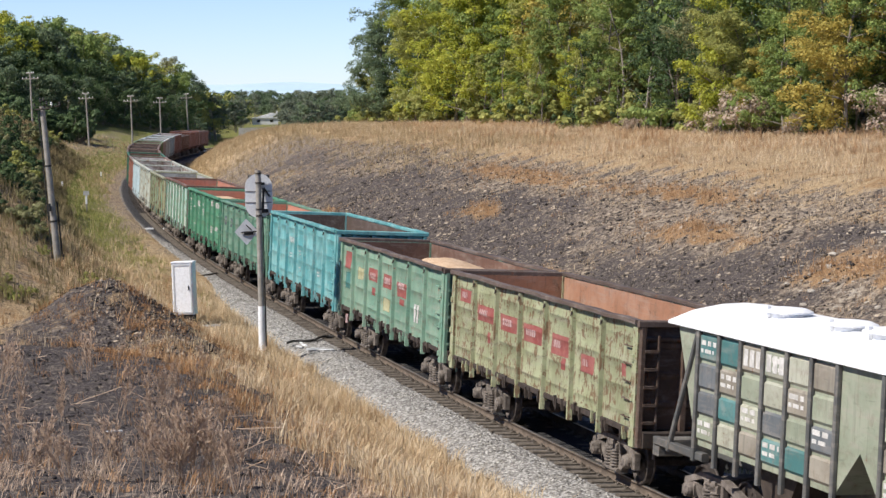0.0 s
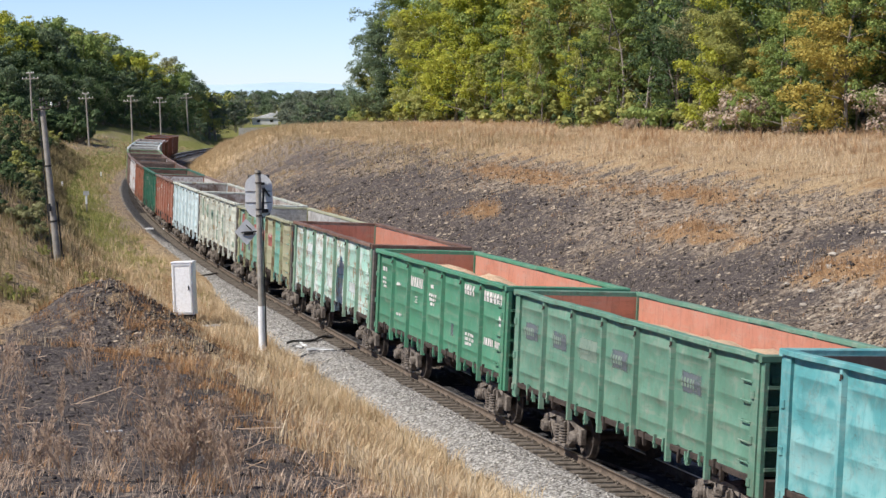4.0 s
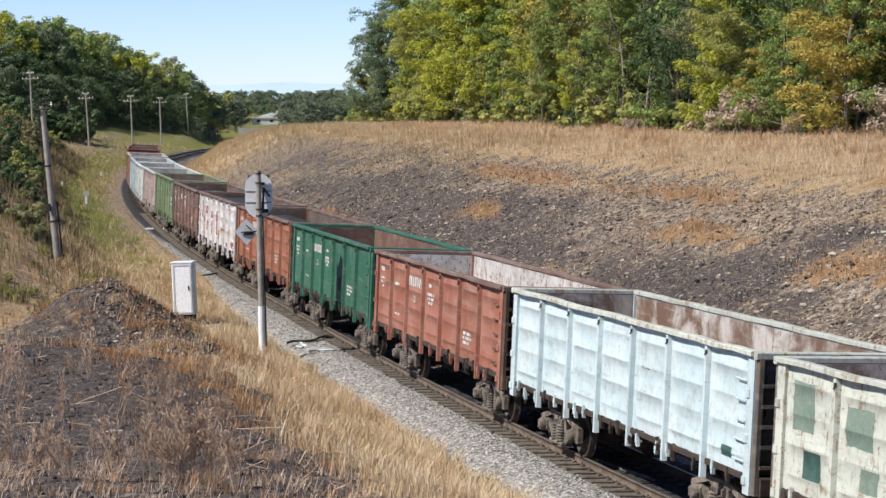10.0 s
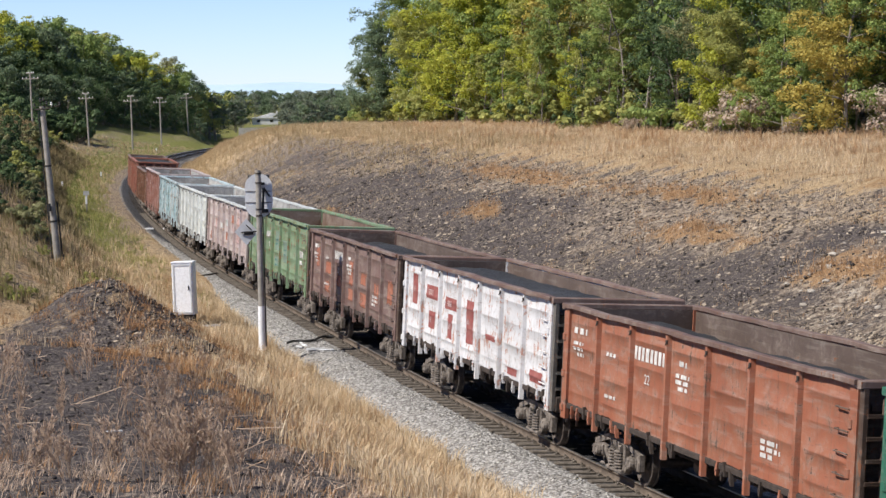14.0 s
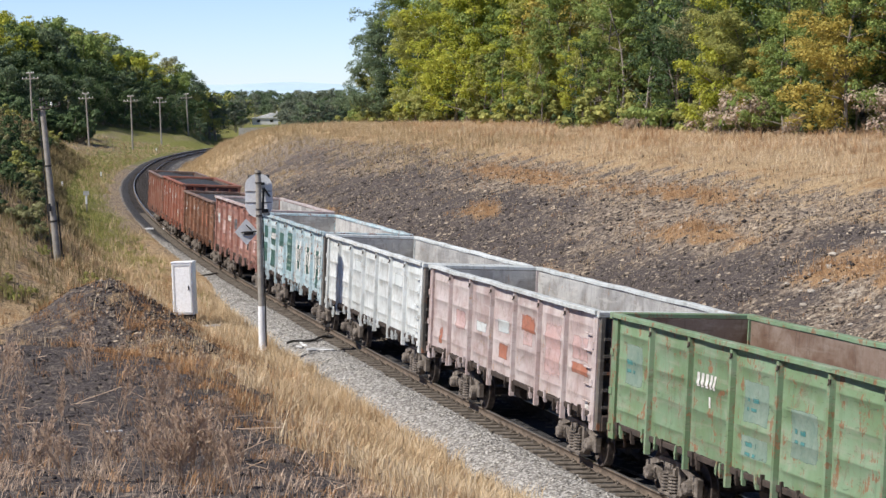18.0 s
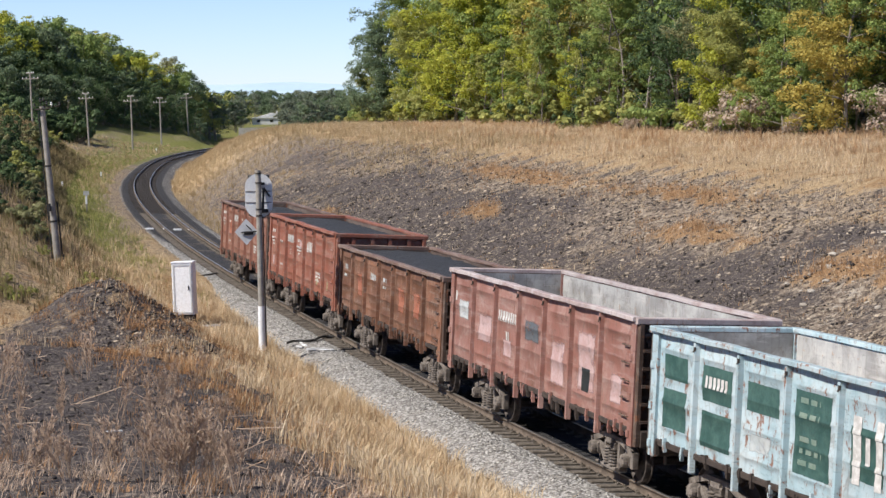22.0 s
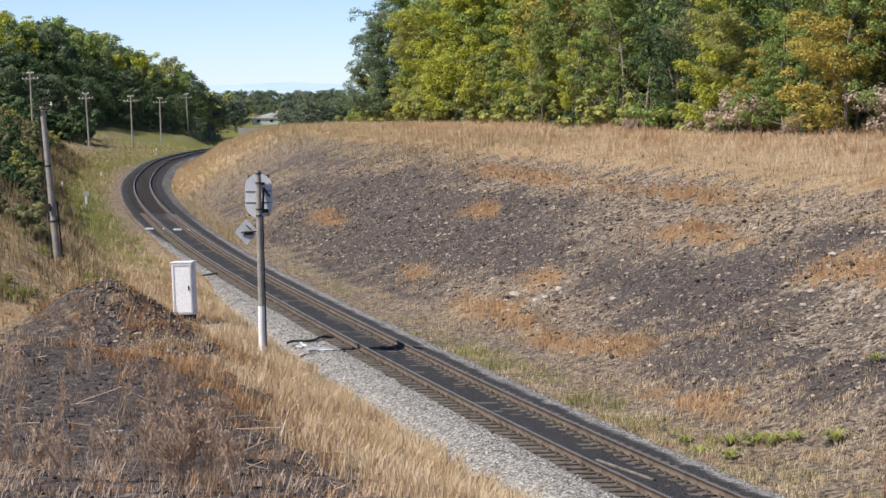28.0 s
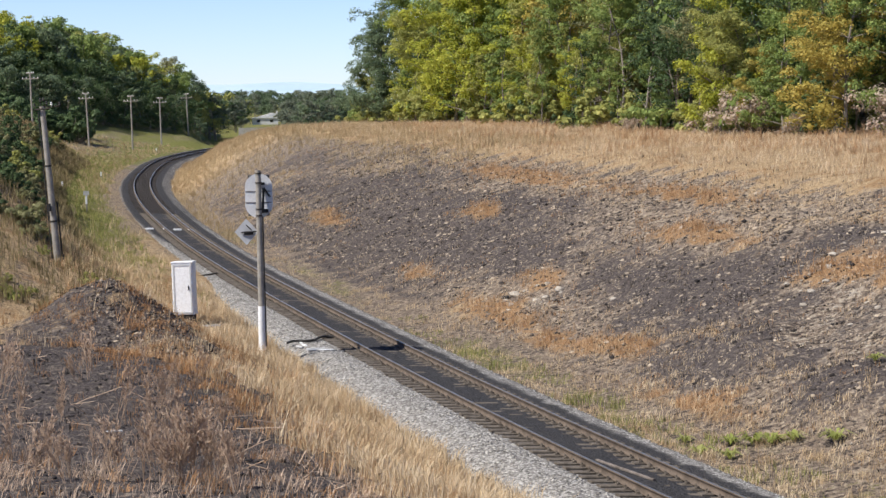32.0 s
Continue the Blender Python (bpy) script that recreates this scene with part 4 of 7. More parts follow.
GROUP = "wagons of the freight train"
def gondola(number, label, top, skin, inner, iron, rim=None, ends=None, load=None, rung_side=True, bay_skins=None, rib_skin=None, end_style=0):
    """An open-top four-axle goods wagon in its parts."""
    rnd = random.Random(500 + number)
    rim, ends, rib_skin = rim or skin, ends or skin, rib_skin or skin
    top = round(top, 2)
    g = thing("gondola_wagon", label, "freight wagon", GROUP)
    g["number"], g["top"] = number, top
    flip = pose(0, 0, 0, 0, 0, 180)
    for side in (0, 1):
        turn = flip if side else Matrix.Identity(4)
        for i in range(BAYS):
            m4 = turn @ pose(0, bay_y(i) * (-1 if side else 1), 0)
            part("panel", shared(("panel", top, bay_seed(i, number)), panel_mesh, bay_seed(i, number), top), (bay_skins or {}).get(i, skin), g, "", m4)
            for d in (-0.6, -0.2, 0.24, 0.62):
                if rnd.random() < 0.86:
                    part("hatch_latch", LATCH, rnd.choice([iron, skin]), g, "", turn @ pose(rnd.uniform(-0.01, 0.01), bay_y(i) + d + rnd.uniform(-0.1, 0.1), rnd.uniform(-0.08, 0.06), rnd.uniform(-14, 14)))
        for i in range(1, BAYS):
            part("rib", shared(("rib", top), rib_mesh, top), rib_skin, g, "", turn @ pose(0, HALF - 0.18 - BAY * i, rnd.uniform(-0.03, 0.02)))
            if side == 0:
                part("lashing_hook", HOOK, iron, g, "", pose(0.02, HALF - 0.18 - BAY * i - 0.02, top - 0.24))
        corner = shared(("corner", top), corner_mesh, top)
        part("corner_post", corner, rib_skin, g, "", turn @ pose(0, HALF - 0.13, 0))
        part("corner_post", corner, rib_skin, g, "", turn @ pose(0, -HALF + 0.15, 0))
        part("top_rail", shared(("rail", top, (number + side) % 4), strip_mesh, "top_rail", -1.635, -1.45, top - 0.09, top, BODY - 0.02, number % 4 * 2 + side), rim, g, "", turn)
        part("side_sill", shared(("sill",), strip_mesh, "side_sill", -1.535, -1.42, LOW - 0.12, LOW - 0.01, BODY - 0.1, 77, 0.006), iron, g, "", turn)
        lining = Builder().box(-1.468, -HALF + 0.16, FLOOR, -1.455, HALF - 0.16, top - 0.12)
        for i in range(BAYS):
            lining.box(-1.458, bay_y(i) - 0.06, FLOOR + 0.75, -1.42, bay_y(i) + 0.06, FLOOR + 0.9, 0.015)
        part("inner_wall", shared(("lining", top), lining.mesh, "inner_wall"), inner, g, "", turn)
        # ends
        e = pose(0, HALF - 0.07, 0) if side == 0 else pose(0, -HALF + 0.07, 0, 0, 0, 180)
        part("end_wall", shared(("end", top), end_wall_mesh, top), ends, g, "", e)
        liner = Builder().box(-1.45, -0.05, FLOOR, 1.45, -0.036, top - 0.12)
        part("inner_end", shared(("liner", top), liner.mesh, "inner_end"), inner, g, "", e)
        beam = Builder().box(-1.58, -0.02, top - 0.14, 1.58, 0.19, top - 0.005, 0.02)
        part("end_rail", shared(("beam", top), beam.mesh, "end_rail"), rim, g, "", e)
        post = Builder().extrude([(-0.07, 0.03), (0.07, 0.03), (0.055, 0.17), (-0.055, 0.17)], (0, 0, LOW - 0.2), (0, 0, top - 0.14), ((1, 0, 0), (0, 1, 0)))
        for x in ((-0.95, -0.3, 0.3, 0.95) if end_style == 0 else (-0.55, 0.55)):
            part("end_post", shared(("post", top), post.mesh, "end_post"), ends, g, "", e @ pose(x, 0, 0))
        edge = Builder().box(-0.06, 0.0, LOW - 0.35, 0.06, 0.19, top - 0.13, 0.02)
        for x in (-1.47, 1.47):
            part("end_post", shared(("edge", top), edge.mesh, "end_post"), ends, g, "", e @ pose(x, 0, 0))
        stile = Builder().box(-0.025, 0.12, 0.75, 0.025, 0.18, top - 0.3, 0.01)
        part("ladder_stile", shared(("stile", top), stile.mesh, "ladder_stile"), ends, g, "", e @ pose(1.13 if side else -1.13, 0, 0))
        if end_style:
            low = Builder().box(-1.45, 0.03, top - 0.42, 1.45, 0.12, top - 0.33, 0.02)
            part("end_beam", shared(("lowbeam", top), low.mesh, "end_beam"), ends, g, "", e)
        sill = Builder().box(-1.42, -0.2, 0.98, 1.42, 0.26, LOW - 0.02, 0.03)
        part("end_sill", shared(("endsill",), sill.mesh, "end_sill"), iron, g, "", e)
        part("coupler", COUPLER, iron, g, "", pose(0, -HALF - 0.12, 0) if side else pose(0, HALF + 0.12, 0, 0, 0, 180))
        part("brake_hose", HOSE, M_BLACK, g, "", pose(0, -HALF - 0.05, 0) if side else pose(0, HALF + 0.05, 0, 0, 0, 180))
        for k in range(5):      # hand rungs on the side and on the end
            z = 1.55 + k * 0.36
            yy = (-HALF + 0.46) if side == 0 else (-HALF + 0.46)
            part("rung", RUNG, P_SHADE_GRIME if ends is P_SHADE_GRIME else skin, g, "", turn @ pose(-1.50, yy, z))
            part("foothold", FOOTHOLD, ends, g, "", e @ pose(1.3 if side else -1.3, 0.1, z - 0.1))
    bottom = Builder().box(-1.46, -HALF + 0.1, FLOOR - 0.06, 1.46, HALF - 0.1, FLOOR)
    part("floor_plate", shared(("floor",), bottom.mesh, "floor_plate"), inner, g)
    spine = Builder().box(-0.24, -HALF + 0.2, 0.93, 0.24, HALF - 0.2, FLOOR - 0.06, 0.03)
    for i in range(BAYS + 1):
        spine.box(-1.4, HALF - 0.25 - (BODY - 0.5) / BAYS * i - 0.05, 1.12, 1.4, HALF - 0.25 - (BODY - 0.5) / BAYS * i + 0.05, FLOOR - 0.06)
    part("centre_sill", shared(("spine",), spine.mesh, "centre_sill"), iron, g)
    gear = Builder().tube((-0.75, 0.3, 0.85), (-0.75, 0.85, 0.85), 0.18, n=12).tube((-0.5, -2.6, 0.8), (-0.5, 2.6, 0.8), 0.025, n=6).tube((0.7, -0.9, 0.85), (0.7, -0.1, 0.85), 0.2, n=12)
    part("brake_gear", shared(("gear",), gear.mesh, "brake_gear"), iron, g)
    for y in (-4.325, 4.325):
        bogie(g, y, number, M_BOGIE)
    if number in (2, 11, 17):
        wheel_b = Builder().lathe([(0.15, -0.015), (0.18, -0.015), (0.18, 0.015), (0.15, 0.015), (0.15, -0.015)], 16, (-1.5, HALF - 1.1, 0.95), "x")
        wheel_b.box(-1.51, HALF - 1.27, 0.935, -1.49, HALF - 0.93, 0.965).tube((-1.5, HALF - 1.1, 0.95), (-0.9, HALF - 1.1, 0.95), 0.02, n=6)
        part("brake_wheel", wheel_b, {2: C_PINK, 11: M_IRON, 17: skin}[number], g, "small hand-brake wheel")
    if load:
        stuff, level, heap, seed, *ends_ = load
        part("load", load_mesh(level, heap, seed, *ends_), stuff, g, "heap of " + {"coal": "black coal", "sand": "pale orange sand", "white_powder": "white powder"}[stuff.name])
    return g


def patch_mesh(w, h, bay, seed, top, dy, zc):
    """A field of paint laid over the sheet of one bay, following its pressing."""
    lim = BAY / 2 - 0.07
    ys = stops(max(dy - w / 2, -lim), min(dy + w / 2, lim), PANEL_Y)
    zs = stops(max(zc - h / 2, LOW + 0.02), min(zc + h / 2, top - 0.14), panel_lines(top))
    ny_, nz_ = len(ys), len(zs)
    y, z = np.meshgrid(ys, zs)
    x = on_sheet(seed, y, z, top) - 0.0035
    q = (np.arange(nz_ - 1)[:, None] * ny_ + np.arange(ny_ - 1)[None, :]).ravel()
    return array_mesh("paint_patch", np.stack([x, y, z], -1).reshape(-1, 3), np.stack([q, q + ny_, q + ny_ + 1, q + 1], 1), None, False)


_layer = {}


def patch(g, bay, dz, w, h, material, seed, dy=0.0):
    number, top = g["number"], g["top"]
    k = _layer.get((number, bay), 0)        # later fields lie over earlier ones
    _layer[(number, bay)] = k + 1
    part("paint_patch", patch_mesh(w, h, bay, bay_seed(bay, number), top, dy, dz), material, g, "", pose(-0.0012 * k, bay_y(bay), 0))


def writing(g, rows, material=None, name="marking"):
    tagged(part(name, bars(rows, None, g["number"], g["top"]), material or M_WHITE, g), kind="stuff")


def text_mesh(body, size):
    """Lettering in the built-in font, flat."""
    cu = bpy.data.curves.new("lettering", "FONT")
    cu.body, cu.size = body, size
    ob = bpy.data.objects.new("lettering", cu)
    scene.collection.objects.link(ob)
    bpy.context.view_layer.update()
    me = bpy.data.meshes.new_from_object(ob.evaluated_get(bpy.context.evaluated_depsgraph_get()))
    bpy.data.objects.remove(ob)
    me.name = "country_code"
    return me


def lettering(g, body, y, z, size):
    m4 = Matrix(((0, 0, -1, -1.528), (-1, 0, 0, y), (0, 1, 0, z), (0, 0, 0, 1)))
    part("country_code", shared(("text", body, size), text_mesh, body, size), M_WHITE, g, "white painted figures", m4)


def standard_marks(g, rnd, material=None, big=True):
    """The usual small stencils: number in bay 2, weights in bay 0 and 3, repair notes in bay 5."""
    y = bay_y(0) + 0.55
    writing(g, [line(y, 2.9, 0.13, 5, rnd), line(y, 2.66, 0.07, 8, rnd), line(y, 2.54, 0.07, 8, rnd), line(y - 0.2, 2.42, 0.07, 5, rnd)], material)
    y = bay_y(1) + 0.5
    writing(g, [line(y, 2.62, 0.08, 6, rnd), line(y, 1.75, 0.07, 9, rnd)], material)
    if big:
        y = bay_y(2) + 0.8
        writing(g, [line(y, 2.74, 0.27, 8, rnd, 0.5)], material, "wagon_number")
        lettering(g, "22", y - 0.55, 2.3, 0.28)
    y = bay_y(3) + 0.45
    writing(g, [line(y, 2.85, 0.1, 4, rnd), line(y + 0.15, 2.62, 0.08, 9, rnd), line(y + 0.15, 2.5, 0.08, 9, rnd), line(y, 2.38, 0.08, 6, rnd)], material)
    y = bay_y(5) + 0.5
    writing(g, [line(y, 1.95, 0.08, 9, rnd), line(y, 1.83, 0.08, 10, rnd), line(y, 1.71, 0.08, 7, rnd)], material)


# paints
P_OLIVE = paint("olive_paint", lin(152, 158, 114), lin(184, 190, 148), 0.75, (0.12, 0.07, 0.04, 1), dusty=0.35)
P_MINTGREEN = paint("faded_green_paint", lin(112, 158, 132), lin(148, 178, 148), 0.45)
P_TEAL = paint("teal_blue_paint", lin(74, 162, 164), lin(136, 200, 198), 0.2, dusty=0.1, streaks=0.3, patchy=0.65)
P_DULLGREEN = paint("dull_green_paint", lin(88, 140, 115), lin(110, 160, 135), 0.2, dusty=0.25)
P_GREEN = paint("fresh_green_paint", lin(66, 142, 106), lin(84, 156, 124), 0.0, dusty=0.08, streaks=0.15, patchy=0.3)
P_PALEMINT = paint("pale_mint_paint", lin(156, 208, 188), lin(212, 222, 216), 0.7, (0.2, 0.125, 0.07, 1), patchy=0.9, dusty=0.3)
P_TURQUOISE = paint("turquoise_paint", lin(90, 165, 148), lin(150, 172, 148), 0.3, patchy=0.8)
P_BEIGE = paint("khaki_beige_paint", lin(165, 165, 130), lin(180, 185, 150), 0.2)
P_CREAM = paint("cream_white_paint", lin(198, 206, 190), lin(218, 224, 210), 0.6, (0.22, 0.15, 0.085, 1))
P_PALEBLUE = paint("pale_blue_paint", lin(194, 220, 224), lin(218, 233, 234), 0.25, dusty=0.12, streaks=0.2)
P_BRICK = paint("brick_red_paint", lin(164, 96, 72), lin(184, 126, 104), 0.35)
P_DARKGREEN = paint("dark_green_paint", lin(34, 106, 82), lin(48, 120, 98), 0.0, dusty=0.06, streaks=0.15, patchy=0.3)
P_ORANGE = paint("orange_red_paint", lin(162, 92, 60), lin(172, 112, 80), 0.5, (0.075, 0.055, 0.042, 1))
P_WHITEGRAF = paint("whitewash_paint", lin(215, 215, 214), lin(230, 230, 228), 0.6, (0.3, 0.13, 0.08, 1), dusty=0.15)
P_MAROON = paint("maroon_paint", lin(120, 92, 84), lin(146, 122, 112), 0.35, dusty=0.35)
P_FOREST = paint("moss_green_paint", lin(112, 142, 98), lin(132, 164, 132), 0.62, (0.17, 0.085, 0.045, 1))
P_PINK = paint("dusty_pink_paint", lin(182, 160, 154), lin(204, 192, 188), 0.4, (0.3, 0.19, 0.13, 1), patchy=0.8, dusty=0.5, dust=(0.5, 0.46, 0.43, 1))
P_GREYWHITE = paint("grey_white_paint", lin(200, 207, 203), lin(220, 227, 224), 0.4, (0.3, 0.26, 0.22, 1), patchy=0.8, dusty=0.35, dust=(0.5, 0.49, 0.47, 1))
P_ICE = paint("ice_blue_paint", lin(165, 196, 202), lin(198, 216, 218), 0.6, patchy=0.8)
P_BROWNRED = paint("dusty_red_paint", lin(154, 100, 84), lin(176, 134, 120), 0.4, dusty=0.4, dust=(0.45, 0.36, 0.33, 1))
P_BROWN = paint("rusty_brown_paint", lin(116, 74, 50), lin(156, 104, 72), 0.65, (0.1, 0.05, 0.03, 1), streaks=0.6, patchy=0.7)
P_RED = paint("oxide_red_paint", lin(156, 88, 64), lin(166, 108, 84), 0.42, (0.085, 0.06, 0.045, 1))
P_RUSTRED = paint("oxide_brown_paint", lin(146, 90, 68), lin(162, 114, 92), 0.42)
# end paint: grime plus the shade between wagons, painted as one dark tone
P_SHADE_GRIME = paint("coal_grime_and_shade_end_paint", lin(92, 72, 60), lin(112, 90, 76), 0.55, dusty=0.2)
P_RIM = paint("scuffed_rim_paint", lin(120, 92, 80), lin(150, 128, 114), 0.5, dusty=0.35)
# grey end paint with the same painted shade, for the pale wagons
P_ENDS = paint("grime_and_shade_grey_end_paint", lin(98, 94, 88), lin(125, 120, 112), 0.5, dusty=0.3)
I_RUST = paint("rust_orange_inside", lin(172, 120, 86), lin(192, 144, 112), 0.4, dusty=0.3)
I_BROWN = paint("rust_brown_inside", lin(112, 80, 64), lin(140, 106, 88), 0.4, dusty=0.3)
I_SALMON = paint("salmon_rust_inside", lin(196, 124, 96), lin(205, 140, 115), 0.2, dusty=0.2)
I_GREY = paint("dusty_grey_inside", lin(150, 149, 145), lin(188, 188, 183), 0.45, (0.26, 0.19, 0.15, 1), patchy=0.8, dusty=0.5, dust=(0.55, 0.53, 0.5, 1))
I_WHITE = paint("white_crusted_inside", lin(196, 192, 185), lin(226, 223, 218), 0.7, (0.2, 0.14, 0.11, 1), patchy=0.8, dusty=0.5)
I_CRUST = paint("rusty_inside_with_white_crust", lin(122, 94, 74), lin(214, 210, 202), 0.5, (0.11, 0.07, 0.05, 1), patchy=0.8, dusty=0.4, dust=(0.5, 0.45, 0.4, 1))
I_STREAKED = paint("brown_inside_with_few_white_streaks", lin(112, 86, 68), lin(150, 132, 116), 0.4, (0.11, 0.07, 0.05, 1), patchy=0.6, dusty=0.2)
I_DARK = paint("sooty_brown_inside", lin(96, 80, 70), lin(118, 100, 90), 0.4, dusty=0.2)
C_RED = worn("red_primer", lin(158, 72, 66), lin(176, 104, 94), 0.52, 0.8, 0.9)
C_PINK = worn("pink_primer", lin(198, 158, 150), lin(214, 184, 178), 0.52, 1.1, 0.15)
C_DKGREEN = worn("bottle_green_patch", lin(44, 88, 80), lin(72, 112, 102), 0.52, 0.5, 1.0)
C_SAGE = worn("sage_patch", lin(116, 144, 126), lin(140, 160, 142), 0.52, 1.5, 0.8)
C_ORANGE = worn("rust_orange_patch", lin(178, 100, 68), lin(188, 126, 98))
C_TEALP = worn("teal_patch", lin(52, 130, 125), lin(80, 150, 145))
C_PALE = worn("pale_patch", lin(198, 208, 205), lin(215, 220, 216))
C_SLATE = worn("slate_patch", lin(95, 105, 112), lin(115, 122, 126))
C_YELLOW = worn("straw_yellow_patch", lin(190, 185, 130), lin(200, 195, 150))
C_BLACK = speckled("black_panel_paint", lin(38, 44, 44), lin(52, 58, 58), 5, 0.8, 0.2, 0.003)

H_TEAL = paint("teal_sheet", lin(66, 128, 126), lin(95, 150, 148), 0.3)
H_SLATE = paint("slate_sheet", lin(100, 108, 112), lin(120, 126, 128), 0.15)
train = []      # (wagon, number)
R = random.Random(7)


def put(number, label, top, skin, inner, iron=None, **kw):
    g = gondola(number, label, top, skin, inner, iron or M_IRON, **kw)
    train.append((g, number))
    return g


g = put(1, "weathered olive-green open goods wagon with red stencilled patches", 3.55, P_OLIVE, I_RUST, rim=I_DARK, ends=P_SHADE_GRIME, load=(M_SAND, 2.3, 0.5, 3, -6.3, -2.5), end_style=1)
for bay, z, w, h in ((0, 2.95, 1.0, 0.35), (1, 2.65, 1.5, 0.42), (2, 2.6, 1.5, 0.42), (3, 2.55, 1.5, 0.45), (4, 2.5, 1.2, 0.5), (5, 2.3, 0.9, 0.42)):
    patch(g, bay, z, w, h, C_RED, bay)
    writing(g, [line(bay_y(bay) + w * 0.42, z - 0.08, 0.2, max(3, int(w / 0.2)), R, 0.5)], C_PINK)
for bay, z in ((1, 2.1), (4, 2.12), (6, 2.45)):
    patch(g, bay, z, 0.3, 0.28, C_RED, bay + 1, -0.3)

g = put(2, "faded mint-green open goods wagon with red and yellow patches", 3.52, P_MINTGREEN, I_BROWN, rim=I_DARK, load=(M_SAND, 3.0, 0.4, 5, -6.3, 0.5))
for bay, z, w, h, c in ((0, 2.85, 0.9, 0.6, C_RED), (0, 2.2, 0.9, 0.7, C_TEALP), (1, 2.55, 1.0, 0.5, C_YELLOW), (2, 2.65, 1.4, 0.42, C_RED), (3, 2.6, 1.3, 0.45, C_RED), (4, 2.5, 1.3, 0.45, C_RED), (2, 2.15, 0.5, 0.25, C_RED), (4, 2.15, 0.7, 0.2, C_RED), (3, 1.9, 1.1, 0.5, C_YELLOW)):
    patch(g, bay, z, w, h, c, bay)
writing(g, [(bay_y(5) + 0.35, 1.75, 0.5, [0.2, 0.2])])
for bay in (2, 3, 4):
    writing(g, [line(bay_y(bay) + 0.55, 2.5, 0.24, 6, R, 0.5)], C_PINK)

g = put(3, "bright teal-blue open goods wagon, tall sides, empty", 3.71, P_TEAL, I_DARK, end_style=0, load=(M_SAND, 1.5, 0.25, 8, -6.3, -1.0))
writing(g, [line(bay_y(2) + 0.75, 2.72, 0.26, 8, R, 0.5)], C_PALE, "wagon_number")
for bay, z in ((2, 2.3), (3, 2.5), (3, 1.9), (5, 2.0)):
    writing(g, [line(bay_y(bay) + 0.4, z, 0.09, 7, R), line(bay_y(bay) + 0.3, z - 0.14, 0.09, 5, R)], C_PALE)

g = put(4, "dull green open goods wagon heaped with sand", 3.5, P_DULLGREEN, I_SALMON, load=(M_SAND, 2.75, 0.45, 9))
for bay in (0, 1, 2, 3, 5):
    patch(g, bay, 2.6, 1.1, 0.5, C_SLATE if bay != 2 else C_SAGE, bay)
    writing(g, [line(bay_y(bay) + 0.5, 2.5, 0.2, 5, R, 0.5)], C_SAGE)

g = put(5, "newly painted green open goods wagon with white stencils and sand load", 3.52, P_GREEN, I_SALMON, M_IRON, load=(M_SAND, 2.7, 0.5, 12))
standard_marks(g, R)
writing(g, [(bay_y(5) + 0.75, 3.0, 0.26, [0.17, 0.19, 0.16, -0.02, 0.1]), (bay_y(6) + 0.8, 2.98, 0.26, [0.15, 0.19, 0.19, 0.06, 0.16, 0.17, 0.06, 0.17])])
patch(g, 6, 2.6, 0.3, 0.26, M_WHITE, 1, -0.65)
patch(g, 4, 1.95, 0.34, 0.42, C_SLATE, 2)
writing(g, [(bay_y(6) + 0.7, 1.9, 0.18, [0.12, 0.12, 0.12, 0.12, 0.1, -0.1, 0.12, 0.12, 0.12, 0.12])])

g = put(6, "pale mint open goods wagon with rust patches and peeling paint", 3.6, P_PALEMINT, I_SALMON, rim=I_BROWN, rib_skin=P_MINTGREEN, end_style=1, ends=P_ENDS)
for bay, z, w, h in ((1, 2.75, 1.2, 0.5), (2, 2.2, 1.1, 0.5), (3, 1.9, 1.2, 0.5), (4, 2.5, 1.2, 0.6), (5, 2.0, 1.2, 0.4)):
    patch(g, bay, z, w, h, C_PALE, bay)

g = put(7, "turquoise and khaki open goods wagon with red stencil patches", 3.5, P_TURQUOISE, I_GREY, bay_skins={4: P_BEIGE, 6: P_BEIGE, 1: P_MINTGREEN}, rim=P_BEIGE, rib_skin=P_OLIVE, ends=P_ENDS)
for bay, z, w, h, c in ((0, 2.95, 0.8, 0.5, C_RED), (2, 2.75, 1.4, 0.35, C_RED), (3, 2.6, 1.3, 0.45, C_RED), (4, 2.5, 1.2, 0.5, C_RED), (1, 1.9, 0.5, 0.4, C_SLATE), (0, 1.75, 0.5, 0.4, C_RED)):
    patch(g, bay, z, w, h, c, bay)
for bay in (2, 3, 4):
    writing(g, [line(bay_y(bay) + 0.5, 2.62, 0.2, 6, R, 0.5)], C_PINK)

g = put(8, "cream-white open goods wagon with green repainted rectangles", 3.55, P_CREAM, I_CRUST, rib_skin=P_CREAM, ends=P_ENDS)
for bay, z, w, h in ((0, 2.8, 0.8, 0.9), (0, 1.85, 0.6, 0.5), (1, 2.7, 0.9, 0.7), (2, 2.6, 1.2, 0.5), (2, 2.15, 0.8, 0.5), (3, 2.5, 1.1, 0.9), (3, 1.75, 1.2, 0.5), (4, 2.4, 1.0, 0.9), (4, 1.95, 0.6, 0.35), (1, 1.9, 0.6, 0.4), (5, 1.7, 0.5, 0.4), (6, 1.65, 0.9, 0.3)):
    patch(g, bay, z, w, h, C_SAGE if (bay + int(z * 10)) % 3 else C_DKGREEN, bay + int(z * 7), 0.2 if z > 2.5 else -0.15)
writing(g, [line(bay_y(2) + 0.55, 2.5, 0.24, 6, R, 0.5)], C_DKGREEN)

